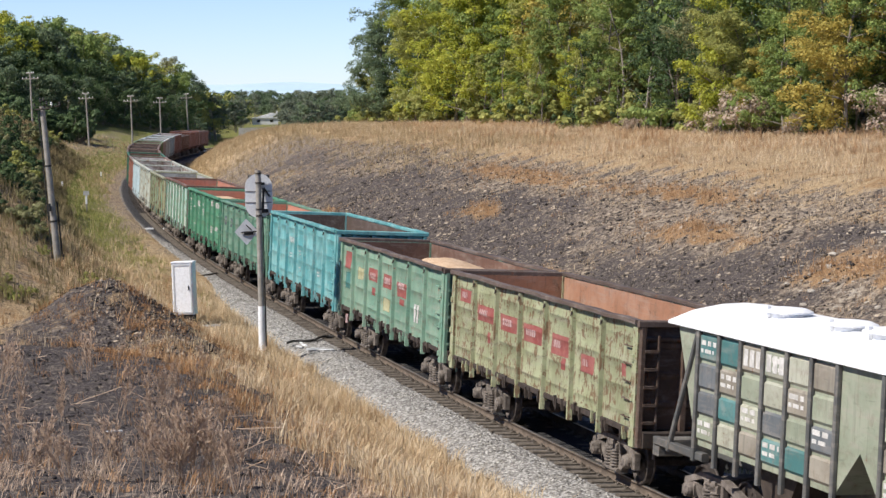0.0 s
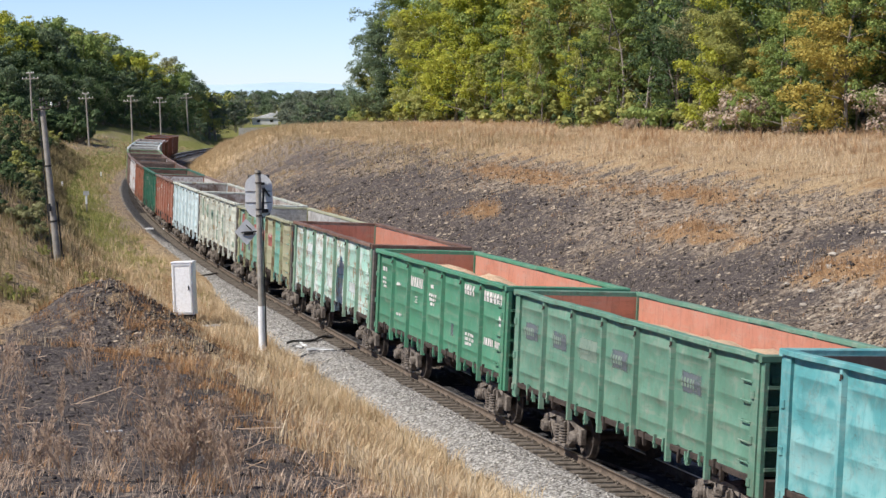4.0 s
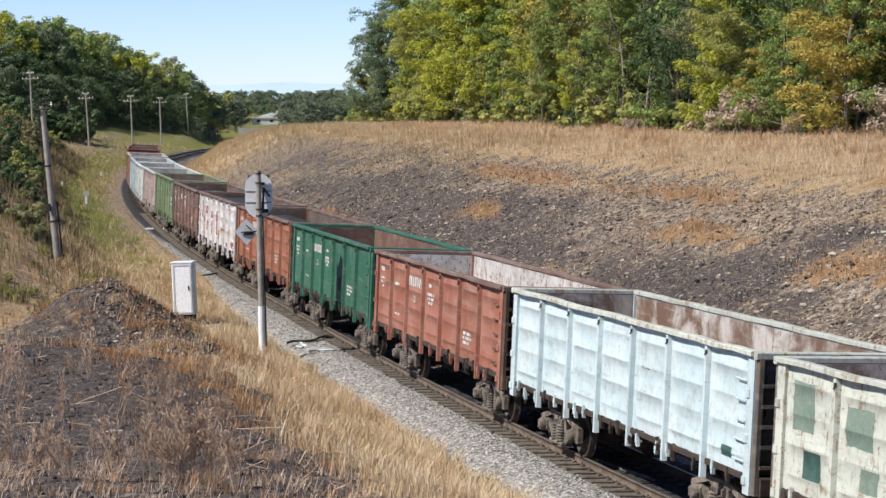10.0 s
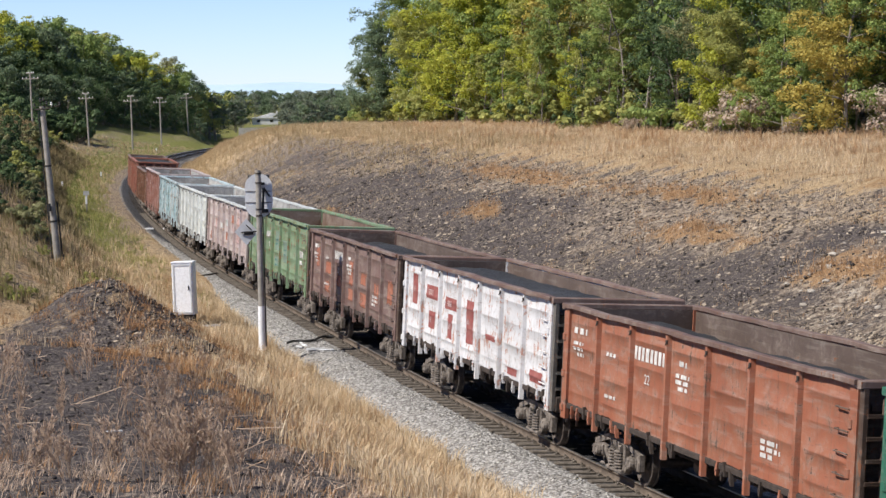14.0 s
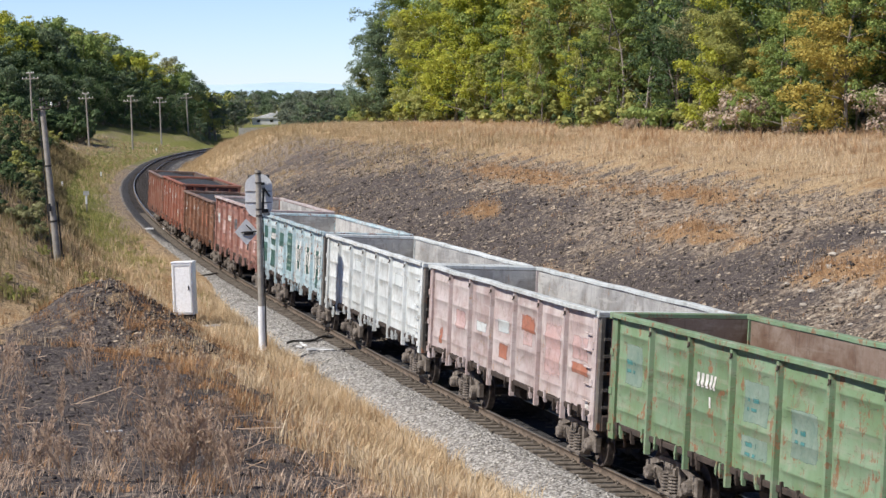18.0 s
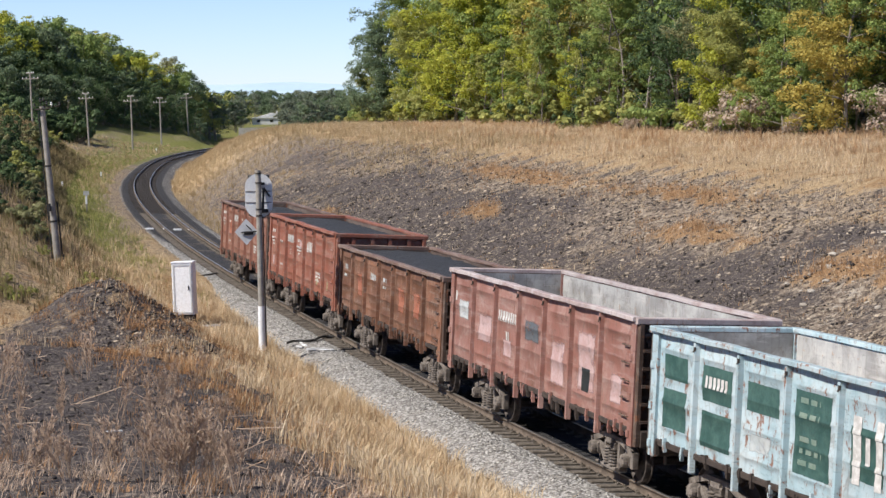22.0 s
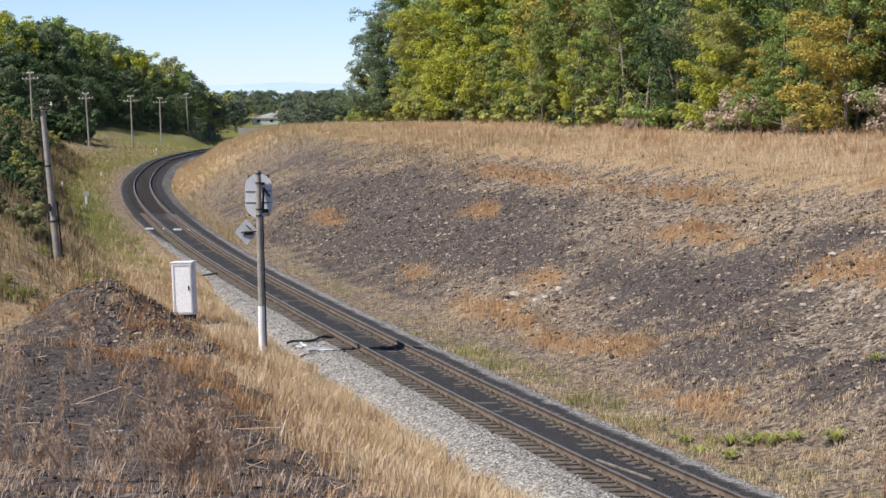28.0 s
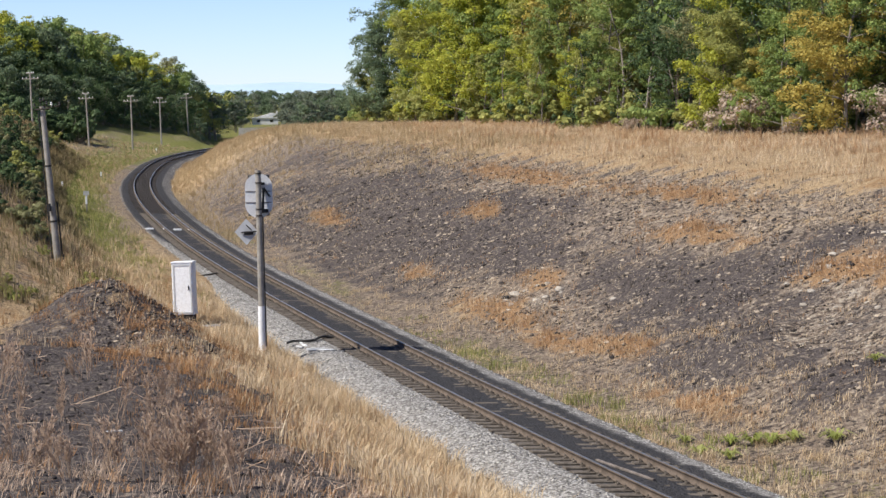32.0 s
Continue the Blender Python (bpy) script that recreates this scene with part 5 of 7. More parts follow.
g = put(9, "pale blue-white open goods wagon, clean sides", 3.53, P_PALEBLUE, I_CRUST, rim=P_CREAM, ends=P_ENDS)
for bay in (2, 4):
    writing(g, [line(bay_y(bay) + 0.5, 2.6, 0.08, 8, R), line(bay_y(bay) + 0.5, 2.1, 0.07, 6, R)], C_SLATE)
patch(g, 6, 1.6, 0.5, 0.2, C_DKGREEN, 3)

g = put(10, "brick-red open goods wagon with white stencils", 3.49, P_BRICK, I_WHITE, rim=P_RIM, ends=P_SHADE_GRIME, end_style=1)
standard_marks(g, R)

g = put(11, "dark green open goods wagon with white stencils", 3.5, P_DARKGREEN, I_BROWN, load=(M_COAL, 2.2, 0.4, 21))
standard_marks(g, R)
patch(g, 4, 1.95, 0.34, 0.45, C_BLACK, 2)

g = put(12, "orange-red open goods wagon half full of coal", 3.5, P_ORANGE, I_DARK, rim=P_RIM, ends=P_SHADE_GRIME, load=(M_COAL, 2.85, 0.3, 22))
standard_marks(g, R)

g = put(13, "whitewashed open goods wagon with red lettering patches, loaded with coal", 3.55, P_WHITEGRAF, I_DARK, load=(M_COAL, 3.1, 0.25, 23), rim=P_RIM, end_style=1, ends=P_ENDS)
for bay, z, w, h in ((0, 2.7, 0.6, 0.9), (1, 2.75, 1.2, 0.4), (1, 2.0, 0.7, 0.5), (2, 2.6, 1.2, 0.35), (2, 2.0, 0.5, 0.7), (3, 2.3, 0.7, 1.2), (4, 2.1, 0.9, 0.15), (6, 1.6, 1.0, 0.3), (5, 1.5, 0.8, 0.2)):
    patch(g, bay, z, w, h, C_RED, bay + int(10 * z))
    if h > 0.3:
        writing(g, [line(bay_y(bay) + w * 0.35, z - 0.1, 0.2, max(2, int(w / 0.25)), R, 0.55)], C_PINK)

g = put(14, "maroon open goods wagon with orange faded fields, loaded with coal", 3.52, P_MAROON, I_DARK, rim=P_RIM, ends=P_SHADE_GRIME, load=(M_COAL, 2.95, 0.3, 24))
for bay, z, w, h in ((0, 2.6, 0.7, 0.9), (1, 2.35, 1.2, 0.5), (1, 1.7, 1.1, 0.5), (2, 2.05, 1.0, 0.5), (3, 2.45, 0.8, 1.0), (3, 1.75, 0.9, 0.5), (4, 2.4, 1.1, 0.5), (4, 1.75, 1.1, 0.6), (5, 2.1, 0.8, 0.8), (6, 2.3, 0.9, 0.9)):
    patch(g, bay, z, w, h, C_ORANGE, bay)
standard_marks(g, R)

g = put(15, "moss-green rusty open goods wagon with pale teal patches", 3.58, P_FOREST, I_STREAKED, end_style=0, ends=P_SHADE_GRIME)
for bay, z, w, h in ((0, 2.6, 0.9, 0.9), (3, 2.6, 1.0, 0.8), (4, 2.3, 1.0, 0.9), (3, 1.8, 1.1, 0.4)):
    patch(g, bay, z, w, h, C_SAGE, bay)
    writing(g, [line(bay_y(bay) + 0.4, z, 0.12, 5, R), line(bay_y(bay) + 0.4, z - 0.2, 0.1, 6, R)], C_TEALP)
writing(g, [line(bay_y(2) + 0.6, 2.6, 0.26, 5, R, 0.5), line(bay_y(2) + 0.1, 2.25, 0.2, 1, R)])
writing(g, [line(bay_y(6) + 0.5, 2.3, 0.25, 4, R, 0.5), line(bay_y(6) + 0.5, 2.05, 0.14, 4, R, 0.5)])

g = put(16, "dusty pink open goods wagon with repainted pink rectangles", 3.52, P_PINK, I_GREY, rim=P_GREYWHITE, ends=P_ENDS)
for bay, z, w, h, c in ((4, 2.5, 0.8, 0.65, C_PINK), (4, 2.75, 1.3, 0.5, C_ORANGE), (3, 1.9, 0.9, 0.45, C_ORANGE), (5, 2.35, 1.3, 1.5, C_PINK), (6, 2.6, 1.2, 0.65, C_PINK), (6, 2.15, 1.4, 0.3, C_ORANGE), (0, 1.7, 0.4, 0.55, C_ORANGE), (2, 2.3, 1.1, 0.3, C_PALE), (1, 2.3, 1.1, 0.6, C_PINK), (3, 2.5, 1.1, 0.4, C_PALE)):
    patch(g, bay, z, w, h, c, bay + int(z * 10))
patch(g, 6, 1.45, 0.22, 0.2, M_WHITE, 1, -0.5)

g = put(17, "pale grey-white open goods wagon, empty", 3.5, P_GREYWHITE, I_GREY, ends=P_ENDS)
for bay in (2, 5):
    patch(g, bay, 2.75, 1.2, 0.45, C_PALE, bay)

g = put(18, "ice-blue open goods wagon with bottle-green blocks and large white characters", 3.52, P_ICE, I_GREY, load=(M_WHITELOAD, 2.6, 0.3, 28), ends=P_ENDS)
for bay, z, w, h, c in ((0, 2.8, 1.1, 0.5, C_DKGREEN), (0, 2.0, 1.1, 0.8, C_DKGREEN), (1, 2.7, 1.3, 0.7, C_DKGREEN), (1, 1.85, 1.3, 0.7, C_DKGREEN), (2, 2.7, 1.3, 0.55, C_DKGREEN), (2, 1.9, 1.0, 0.4, C_PALE), (3, 2.35, 1.3, 1.5, C_DKGREEN), (4, 2.3, 1.1, 0.9, C_DKGREEN), (5, 2.3, 1.1, 1.0, C_DKGREEN), (6, 2.3, 1.2, 1.0, C_DKGREEN), (6, 1.7, 0.6, 0.5, C_DKGREEN)):
    patch(g, bay, z, w, h, c, bay + int(z * 10), 0.05)
for bay in (4, 5, 6):
    writing(g, [(bay_y(bay) + 0.5, 1.8, 1.1, [0.24]), (bay_y(bay) - 0.22, 1.8, 1.1, [0.22]), (bay_y(bay) + 0.12, 2.15, 0.45, [0.14])])
writing(g, [line(bay_y(1) + 0.5, 2.62, 0.22, 6, R, 0.5)])
for z in (2.85, 2.6, 2.2, 2.0, 1.8):
    writing(g, [line(bay_y(3) + 0.5, z, 0.1, 8, R)], C_SAGE)

g = put(19, "dusty red open goods wagon with pale pink repainted fields", 3.6, P_BROWNRED, I_GREY, load=(M_WHITELOAD, 2.4, 0.9, 31, -6.0, 0.0), rim=P_PINK, ends=P_SHADE_GRIME, end_style=1)
for bay, z, w, h, c in ((0, 2.6, 1.0, 0.6, C_PALE), (1, 2.3, 1.2, 0.8, C_PINK), (2, 2.0, 0.8, 0.5, C_PINK), (3, 2.6, 1.3, 0.6, C_SLATE), (4, 2.1, 1.0, 1.2, C_PINK), (5, 2.35, 1.25, 1.5, C_PINK), (6, 2.0, 0.8, 0.7, C_PINK)):
    patch(g, bay, z, w, h, c, bay)
patch(g, 5, 1.95, 0.5, 0.5, C_BLACK, 3)
patch(g, 0, 2.9, 0.14, 0.24, M_WHITE, 2, 0.7)
writing(g, [line(bay_y(2) + 0.7, 2.62, 0.26, 8, R, 0.5), line(bay_y(2) + 0.1, 2.2, 0.2, 2, R)], None, "wagon_number")

g = put(20, "rust-brown low open goods wagon brim-full of coal", 3.28, P_BROWN, I_DARK, rim=P_RIM, ends=P_SHADE_GRIME, load=(M_COAL, 3.08, 0.12, 33))
writing(g, [line(bay_y(0) + 0.5, 2.55, 0.22, 4, R, 0.5), line(bay_y(0) + 0.5, 2.25, 0.14, 5, R)], C_PALE)
writing(g, [line(bay_y(2) + 0.6, 2.5, 0.24, 7, R, 0.5), line(bay_y(3) + 0.5, 2.55, 0.12, 6, R), line(bay_y(3) + 0.5, 2.3, 0.12, 6, R)], C_PALE)
for bay in (1, 4, 5):
    patch(g, bay, 2.2, 0.9, 0.9, C_ORANGE, bay)

g = put(21, "oxide-red tall open goods wagon brim-full of coal, white lettering", 3.6, P_RED, I_DARK, load=(M_COAL, 3.33, 0.15, 34), end_style=0)
standard_marks(g, R)
writing(g, [(bay_y(4) + 0.25, 2.62, 0.36, [0.22, 0.2, 0.2, 0.2])])
patch(g, 4, 2.75, 0.24, 0.3, M_WHITE, 1, 0.5)
patch(g, 3, 2.75, 0.45, 0.4, C_PINK, 1)
for bay, z, h in ((0, 1.85, 0.4), (5, 1.7, 0.3), (6, 1.7, 0.45)):
    patch(g, bay, z, 0.28, h, C_YELLOW if bay else C_PINK, bay, 0.3)

g = put(22, "brown oxide open goods wagon full of coal, last of the train", 3.5, P_RUSTRED, I_DARK, rim=P_RIM, ends=P_SHADE_GRIME, load=(M_COAL, 3.2, 0.2, 35, -6.35, 6.35))
standard_marks(g, R)
for bay in (1, 4):
    patch(g, bay, 2.4, 0.9, 0.8, C_ORANGE, bay)


# covered hopper wagon at the head of what is seen
def hopper():
    number = 0
    P_SIDE = paint("grey_green_hopper_paint", lin(150, 160, 134), lin(176, 182, 156), 0.3, dusty=0.4)
    P_ROOF = speckled("white_roof_paint", (0.74, 0.75, 0.77, 1), (0.84, 0.85, 0.86, 1), 2, 0.6, 0.1, 0.004, third=(0.66, 0.66, 0.66, 1))
    P_FRAME = paint("grey_frame_paint", lin(92, 94, 92), lin(130, 130, 126), 0.3)
    g = thing("hopper_wagon", "covered grain hopper wagon, white roof, grey-green patched sides", "freight wagon", GROUP)
    half, top, bw = 7.9, 3.72, 0.87
    tub = Builder().extrude([(-7.0, top), (7.0, top), (6.0, 1.5), (0.75, 1.5), (0, 2.3), (-0.75, 1.5), (-6.0, 1.5)], (-1.5, 0, 0), (1.5, 0, 0), ((0, 1, 0), (0, 0, 1)))
    part("body", tub, P_SIDE, g)
    roof = Builder()
    pts = [(-1.62, top - 0.06), (-1.62, top), (-1.1, top + 0.2), (-0.5, top + 0.32), (0, top + 0.35), (0.5, top + 0.32), (1.1, top + 0.2), (1.62, top), (1.62, top - 0.06)]
    roof.extrude(pts, (0, -7.2, 0), (0, 7.2, 0), ((1, 0, 0), (0, 0, 1)))
    part("roof", roof, P_ROOF, g, "bright white curved roof")
    for y in (-5.2, -2.9, -0.6, 1.2, 2.5, 4.8):
        hatch = Builder().lathe([(0.36, top + 0.2), (0.38, top + 0.38), (0.47, top + 0.39), (0.47, top + 0.42), (0.34, top + 0.47), (0.05, top + 0.49)], 22, (-0.35, y, 0))
        hatch.box(-0.8, y - 0.05, top + 0.3, -0.72, y + 0.05, top + 0.5)
        part("roof_hatch", hatch, P_ROOF, g, "round white loading hatch")
    y1 = 5.95
    bays = [y1 - bw * (i + 0.5) for i in range(6)] + [-y1 + bw * (i + 0.5) for i in range(5, -1, -1)]
    uprights = [y1 - bw * i for i in range(7)] + [-y1 + bw * i for i in range(6, -1, -1)]
    P_TAUPE, P_PALEGREY = paint("taupe_sheet", lin(150, 142, 124), lin(176, 170, 152), 0.3, dusty=0.5), paint("pale_olive_sheet", lin(178, 180, 156), lin(200, 200, 180), 0.3, dusty=0.4)
    r = random.Random(4)
    for side in (0, 1):
        turn = pose(0, 0, 0, 0, 0, 180 * side)
        for y in uprights:
            part("rib", shared(("hrib",), Builder().box(-1.60, -0.05, 1.2, -1.5, 0.05, top - 0.06, 0.02).mesh, "rib"), P_FRAME, g, "", turn @ pose(0, y, 0))
        if side == 0:
            for i, y in enumerate(bays):
                z = 1.6
                for k, h in enumerate((0.46, 0.46, 0.5, 0.52)):
                    sheet = shared(("sheet", k), Builder().extrude([(0, 0.0), (-0.05, 0.06), (-0.05, h - 0.06), (0, h - 0.02)], (-1.5, -bw / 2 + 0.07, 0), (-1.5, bw / 2 - 0.07, 0), ((1, 0, 0), (0, 0, 1))).mesh, "side_sheet")
                    teal = {(0, 3), (1, 3), (1, 1), (3, 0), (4, 0)}
                    slate = {(0, 1), (0, 2), (3, 1), (5, 1)}
                    tone = H_TEAL if (i, k) in teal else H_SLATE if (i, k) in slate else (P_SIDE, P_TAUPE, P_PALEGREY)[(i * 2 + k) % 3]
                    part("side_sheet", sheet, tone, g, "", turn @ pose(0, y, z))
                    if (i + k) % 3 == 0:
                        tagged(part("marking", bars([line(y + 0.32, z + 0.3, 0.09, 7, r), line(y + 0.32, z + 0.16, 0.07, 8, r)], -1.556), M_WHITE, g), kind="stuff")
                    z += h + 0.025
            tagged(part("wagon_number", bars([(y1 - bw * 2 - 0.12, 3.22, 0.3, [0.16, 0.17, 0.15]), (y1 - bw * 3 - 0.12, 3.22, 0.3, [0.17, 0.15, 0.17])], -1.558), M_WHITE, g), kind="stuff")
        for sgn in (-1, 1):
            strut = Builder().tube((-1.52, sgn * 7.15, 1.2), (-1.52, sgn * 6.05, top - 0.1), 0.055, n=8)
            part("strut", strut, P_FRAME, g, "", turn)
    frame_b = Builder().box(-0.25, -half, 0.95, 0.25, half, 1.4, 0.03)
    for sgn in (-1, 1):
        frame_b.box(-1.5, sgn * (half - 0.15) - 0.15, 1.0, 1.5, sgn * (half - 0.15) + 0.15, 1.35, 0.03)
        frame_b.box(-1.55, sgn * 6.7 - 1.1, 1.22, -1.4, sgn * 6.7 + 1.1, 1.38, 0.02).box(1.4, sgn * 6.7 - 1.1, 1.22, 1.55, sgn * 6.7 + 1.1, 1.38, 0.02)
    part("underframe", frame_b, P_FRAME, g)
    for y in (-3.3, 3.3):
        part("discharge_chute", Builder().extrude([(-0.9, 1.6), (0.9, 1.6), (0.35, 0.75), (-0.35, 0.75)], (-1.2, y, 0), (1.2, y, 0), ((0, 1, 0), (0, 0, 1))), M_IRON, g)
    for side in (0, 1):
        part("coupler", COUPLER, M_IRON, g, "", pose(0, -half - 0.05, 0) if side else pose(0, half + 0.05, 0, 0, 0, 180))
    for y in (-6.0, 6.0):
        bogie(g, y, number, M_GREYIRON)
    return g


train.append((hopper(), 0))

# how far the train has come at t seconds, and where a wagon's middle is
FRONT3 = 36.078


def run(t):
    return 11.8906 * t - 0.0230 * t * t + 0.6 * max(0.0, t - 27.3) ** 2


def middle(number, t):
    if number == 0:
        return FRONT3 - 2 * PITCH - 0.41 - 8.34 - run(t)
    return FRONT3 + (number - 3) * PITCH + BODY / 2 - run(t)


def wagon_pose(number, t):
    s, half = middle(number, t), 6.0 if number == 0 else 4.325
    a, b = Vector([float(c) for c in on_track(s - half)]), Vector([float(c) for c in on_track(s + half)])
    mid = (a + b) / 2
    return pose(mid.x, mid.y, mid.z, 0, math.degrees(CANT), math.degrees(math.atan2(-(b - a).x, (b - a).y)))


def motions():
    """All that moves: the wagons along the track, and their wheels."""
    times = [k * 0.5 for k in range(65)]
    for g, number in train:
        walk(g, [(t, wagon_pose(number, t)) for t in times])
    for w, number, dy in wheels:
        rows, t, last = [(0.0, pose(0, dy, 0.475))], 0.0, 0.0
        near = [k / 30 for k in range(961) if -4 < middle(number, k / 30) < 52]
        if near:
            start = run(near[0])
            rows = [(0.0, pose(0, dy, 0.475))] if near[0] > 0.05 else []
            rows += [(t, pose(0, dy, 0.475, math.degrees((run(t) - start) / 0.475))) for t in near]
            if rows[-1][0] < 31.95:
                rows.append((32.0, rows[-1][1]))
        else:
            rows.append((32.0, rows[0][1]))
        walk(w, rows)


# ---------------------------------------------------------------- lineside things
def z_at(x, y):
    return float(height(np.array([x]), np.array([y]))[0])


def signal_mast(x, y, z):
    """Concrete colour-light mast seen from behind: head board, diamond board, whitened foot."""
    g = thing("signal_mast", "concrete railway signal mast with whitened foot, seen from behind", "railway signal", at=pose(x, y, z, 0, -0.5, 4))
    part("mast", Builder().tube((0, 0, -0.4), (0, 0, 5.68), 0.108, 0.088, 14), M_CONCRETE, g)
    part("painted_foot", Builder().tube((0, 0, -0.15), (0, 0, 1.3), 0.116, 0.112, 14), M_ENAMEL, g, "whitewashed foot of the mast")
    pts = [(math.cos(t) * 0.445, 4.85 + (0.27 if math.sin(t) > 0 else -0.27) + math.sin(t) * 0.445) for t in [2 * math.pi * (k + 0.5) / 24 for k in range(24)]]
    head = part("head_board", Builder().extrude(pts, (0, 0.24, 0), (0, 0.27, 0), ((1, 0, 0), (0, 0, 1))), M_HEAD, g, "long oval pale grey signal head board")
    # unseen from the eye; added and sized for its shadow on the wagons
    part("lamp_case", Builder().box(-0.34, 0.28, 4.2, 0.34, 0.72, 5.5, 0.05), M_BLACK, head, "black signal lamp case, unseen behind the head board")
    for zz in (4.62, 4.98):
        part("seam", Builder().box(-0.42, 0.225, zz, 0.42, 0.241, zz + 0.02), M_IRON, head)
    for zz in (4.45, 4.85, 5.25):
        part("lamp_housing", Builder().lathe([(0.10, 0.70), (0.13, 0.72), (0.13, 0.85), (0.15, 1.02)], 14, (0, 0, zz), "y"), M_BLACK, head)
    bracket = Builder().box(-0.05, 0.08, 4.3, 0.3, 0.25, 4.42, 0.02).box(-0.04, 0.08, 5.2, 0.2, 0.25, 5.28, 0.02)
    # black tubes stand in for the mast's shadow on the head board
    bracket.tube((0.12, 0.1, 4.3), (0.16, 0.2, 5.1), 0.04, n=8).tube((0.16, 0.2, 5.1), (0.36, 0.24, 4.8), 0.035, n=8)
    part("bracket", bracket, M_BLACK, g)
    for zz in (5.55, 5.25, 4.4, 4.2):
        part("clamp", Builder().tube((0, 0, zz), (0, 0, zz + 0.05), 0.108, n=14), M_IRON, g)
    a = 0.43
    part("diamond_board", Builder().extrude([(-0.42, 3.7 - a), (-0.42 + 0.38, 3.7), (-0.42, 3.7 + a), (-0.42 - 0.38, 3.7)], (0, 0.1, 0), (0, 0.125, 0), ((1, 0, 0), (0, 0, 1))), M_ALU, g, "weathered pale grey diamond board")
    arm = Builder().tube((0, 0, 3.72), (-0.6, 0.06, 3.68), 0.025, n=8).box(-0.5, 0.04, 3.6, -0.2, 0.10, 3.72, 0.02).tube((-0.25, 0.06, 3.75), (-0.42, 0.06, 3.92), 0.02, n=6)
    part("board_arm", arm, M_BLACK, g)
    cable = Builder().tube((0.135, -0.02, 0.0), (0.12, -0.02, 4.2), 0.022, n=6)
    part("cable_pipe", cable, M_BLACK, g)
    return g


def relay_cabinet(x, y, z):
    g = thing("relay_cabinet", "white enamelled metal relay cabinet on a dark plinth beside the track", "cabinet", at=pose(x, y, z, 0, -1.6, -7))
    part("body", Builder().box(-0.38, -0.25, 0.12, 0.38, 0.25, 1.98, 0.02), M_ENAMEL, g)
    part("roof_cap", Builder().box(-0.40, -0.28, 1.97, 0.40, 0.28, 2.01, 0.01), M_ENAMEL, g)
    door = part("door", Builder().box(-0.33, -0.272, 0.17, 0.33, -0.245, 1.92), M_ENAMEL, g, "white sheet door with raised edge")
    for a, b, c, d in ((-0.33, 0.17, -0.28, 1.92), (0.28, 0.17, 0.33, 1.92), (-0.28, 1.86, 0.28, 1.92), (-0.28, 0.17, 0.28, 0.22)):
        part("door_edge", Builder().box(a, -0.286, b, c, -0.272, d), M_ALU, door)
    part("handle", Builder().box(0.2, -0.31, 1.0, 0.235, -0.27, 1.16, 0.01), M_BLACK, door)
    part("plinth", Builder().box(-0.33, -0.22, -0.5, 0.33, 0.22, 0.125), M_IRON, g)
    for k in range(2):
        part("hinge", Builder().tube((-0.385, -0.24, 0.5 + k), (-0.385, -0.24, 0.62 + k), 0.02, n=8), M_ALU, g)
    return g


def leaning_pole(x, y, z):
    """Old concrete line pole with a cross arm, insulators and cable boxes."""
    g = thing("line_pole", "leaning concrete line pole with short crossarm and insulators", "utility pole", at=pose(x, y, z, 0, -4.4, 0))
    part("shaft", Builder().tube((0, 0, -0.5), (0, 0, 7.0), 0.155, 0.105, 14), M_CONCRETE, g)
    part("crossarm", Builder().box(-0.26, -0.2, 6.86, 0.34, -0.14, 6.92, 0.01), M_IRON, g)
    for k, (px, h) in enumerate(((-0.27, 0.0), (-0.02, 0.18), (0.1, 0.2), (0.22, 0.05), (0.4, 0.0), (0.72, -0.02))):
        part("insulator", Builder().tube((px, -0.16, 6.95), (px, -0.16, 7.0 + h), 0.012, n=6).lathe([(0.03, 7.0 + h), (0.055, 7.02 + h), (0.035, 7.06 + h), (0.05, 7.09 + h), (0.02, 7.14 + h)], 10, (px, -0.16, 0)), M_GLASS if k == 4 else M_BLACK, g)
    part("side_arm", Builder().tube((0.1, -0.14, 6.97), (0.72, -0.16, 6.95), 0.02, n=6), M_IRON, g)
    conduit = Builder().tube((-0.19, -0.08, 0), (-0.16, -0.06, 6.8), 0.025, n=6).tube((0.2, 0.02, 0.1), (0.2, 0.02, 3.2), 0.035, n=6)
    part("conduit", conduit, M_BLACK, g)
    for zz in (0.75, 2.4, 4.6):
        part("band", Builder().tube((0, 0, zz), (0, 0, zz + 0.07), 0.165 - zz * 0.006, n=14), M_BLACK, g)
    part("cable_box", Builder().box(-0.16, -0.32, 2.85, -0.02, -0.17, 3.15, 0.02), M_BLACK, g)
    part("lower_box", Builder().box(-0.24, -0.2, 0.3, -0.06, -0.05, 0.42, 0.02).tube((0.22, 0, 0.2), (0.27, -0.05, 1.1), 0.04, n=7), M_BLACK, g)
    return g


def telegraph_pole(name_label, x, y, z, h, lean):
    g = thing("telegraph_pole", name_label, "utility pole", "telegraph poles along the line", at=pose(x, y, z, 0, lean, -12))
    part("shaft", Builder().tube((0, 0, -0.5), (0, 0, h), 0.17, 0.11, 8), M_CONCRETE, g)
    for zz, w in ((h - 0.25, 0.55), (h - 1.0, 1.25)):
        arm = part("crossarm", Builder().box(-w, -0.07, zz, w, 0.07, zz + 0.13), M_WOODPOLE, g)
        for k in (-0.9, -0.45, 0.45, 0.9):
            part("insulator", Builder().lathe([(0.05, zz + 0.13), (0.07, zz + 0.2), (0.03, zz + 0.28)], 8, (k * w, 0, 0)), M_GLASS, arm)
    return g


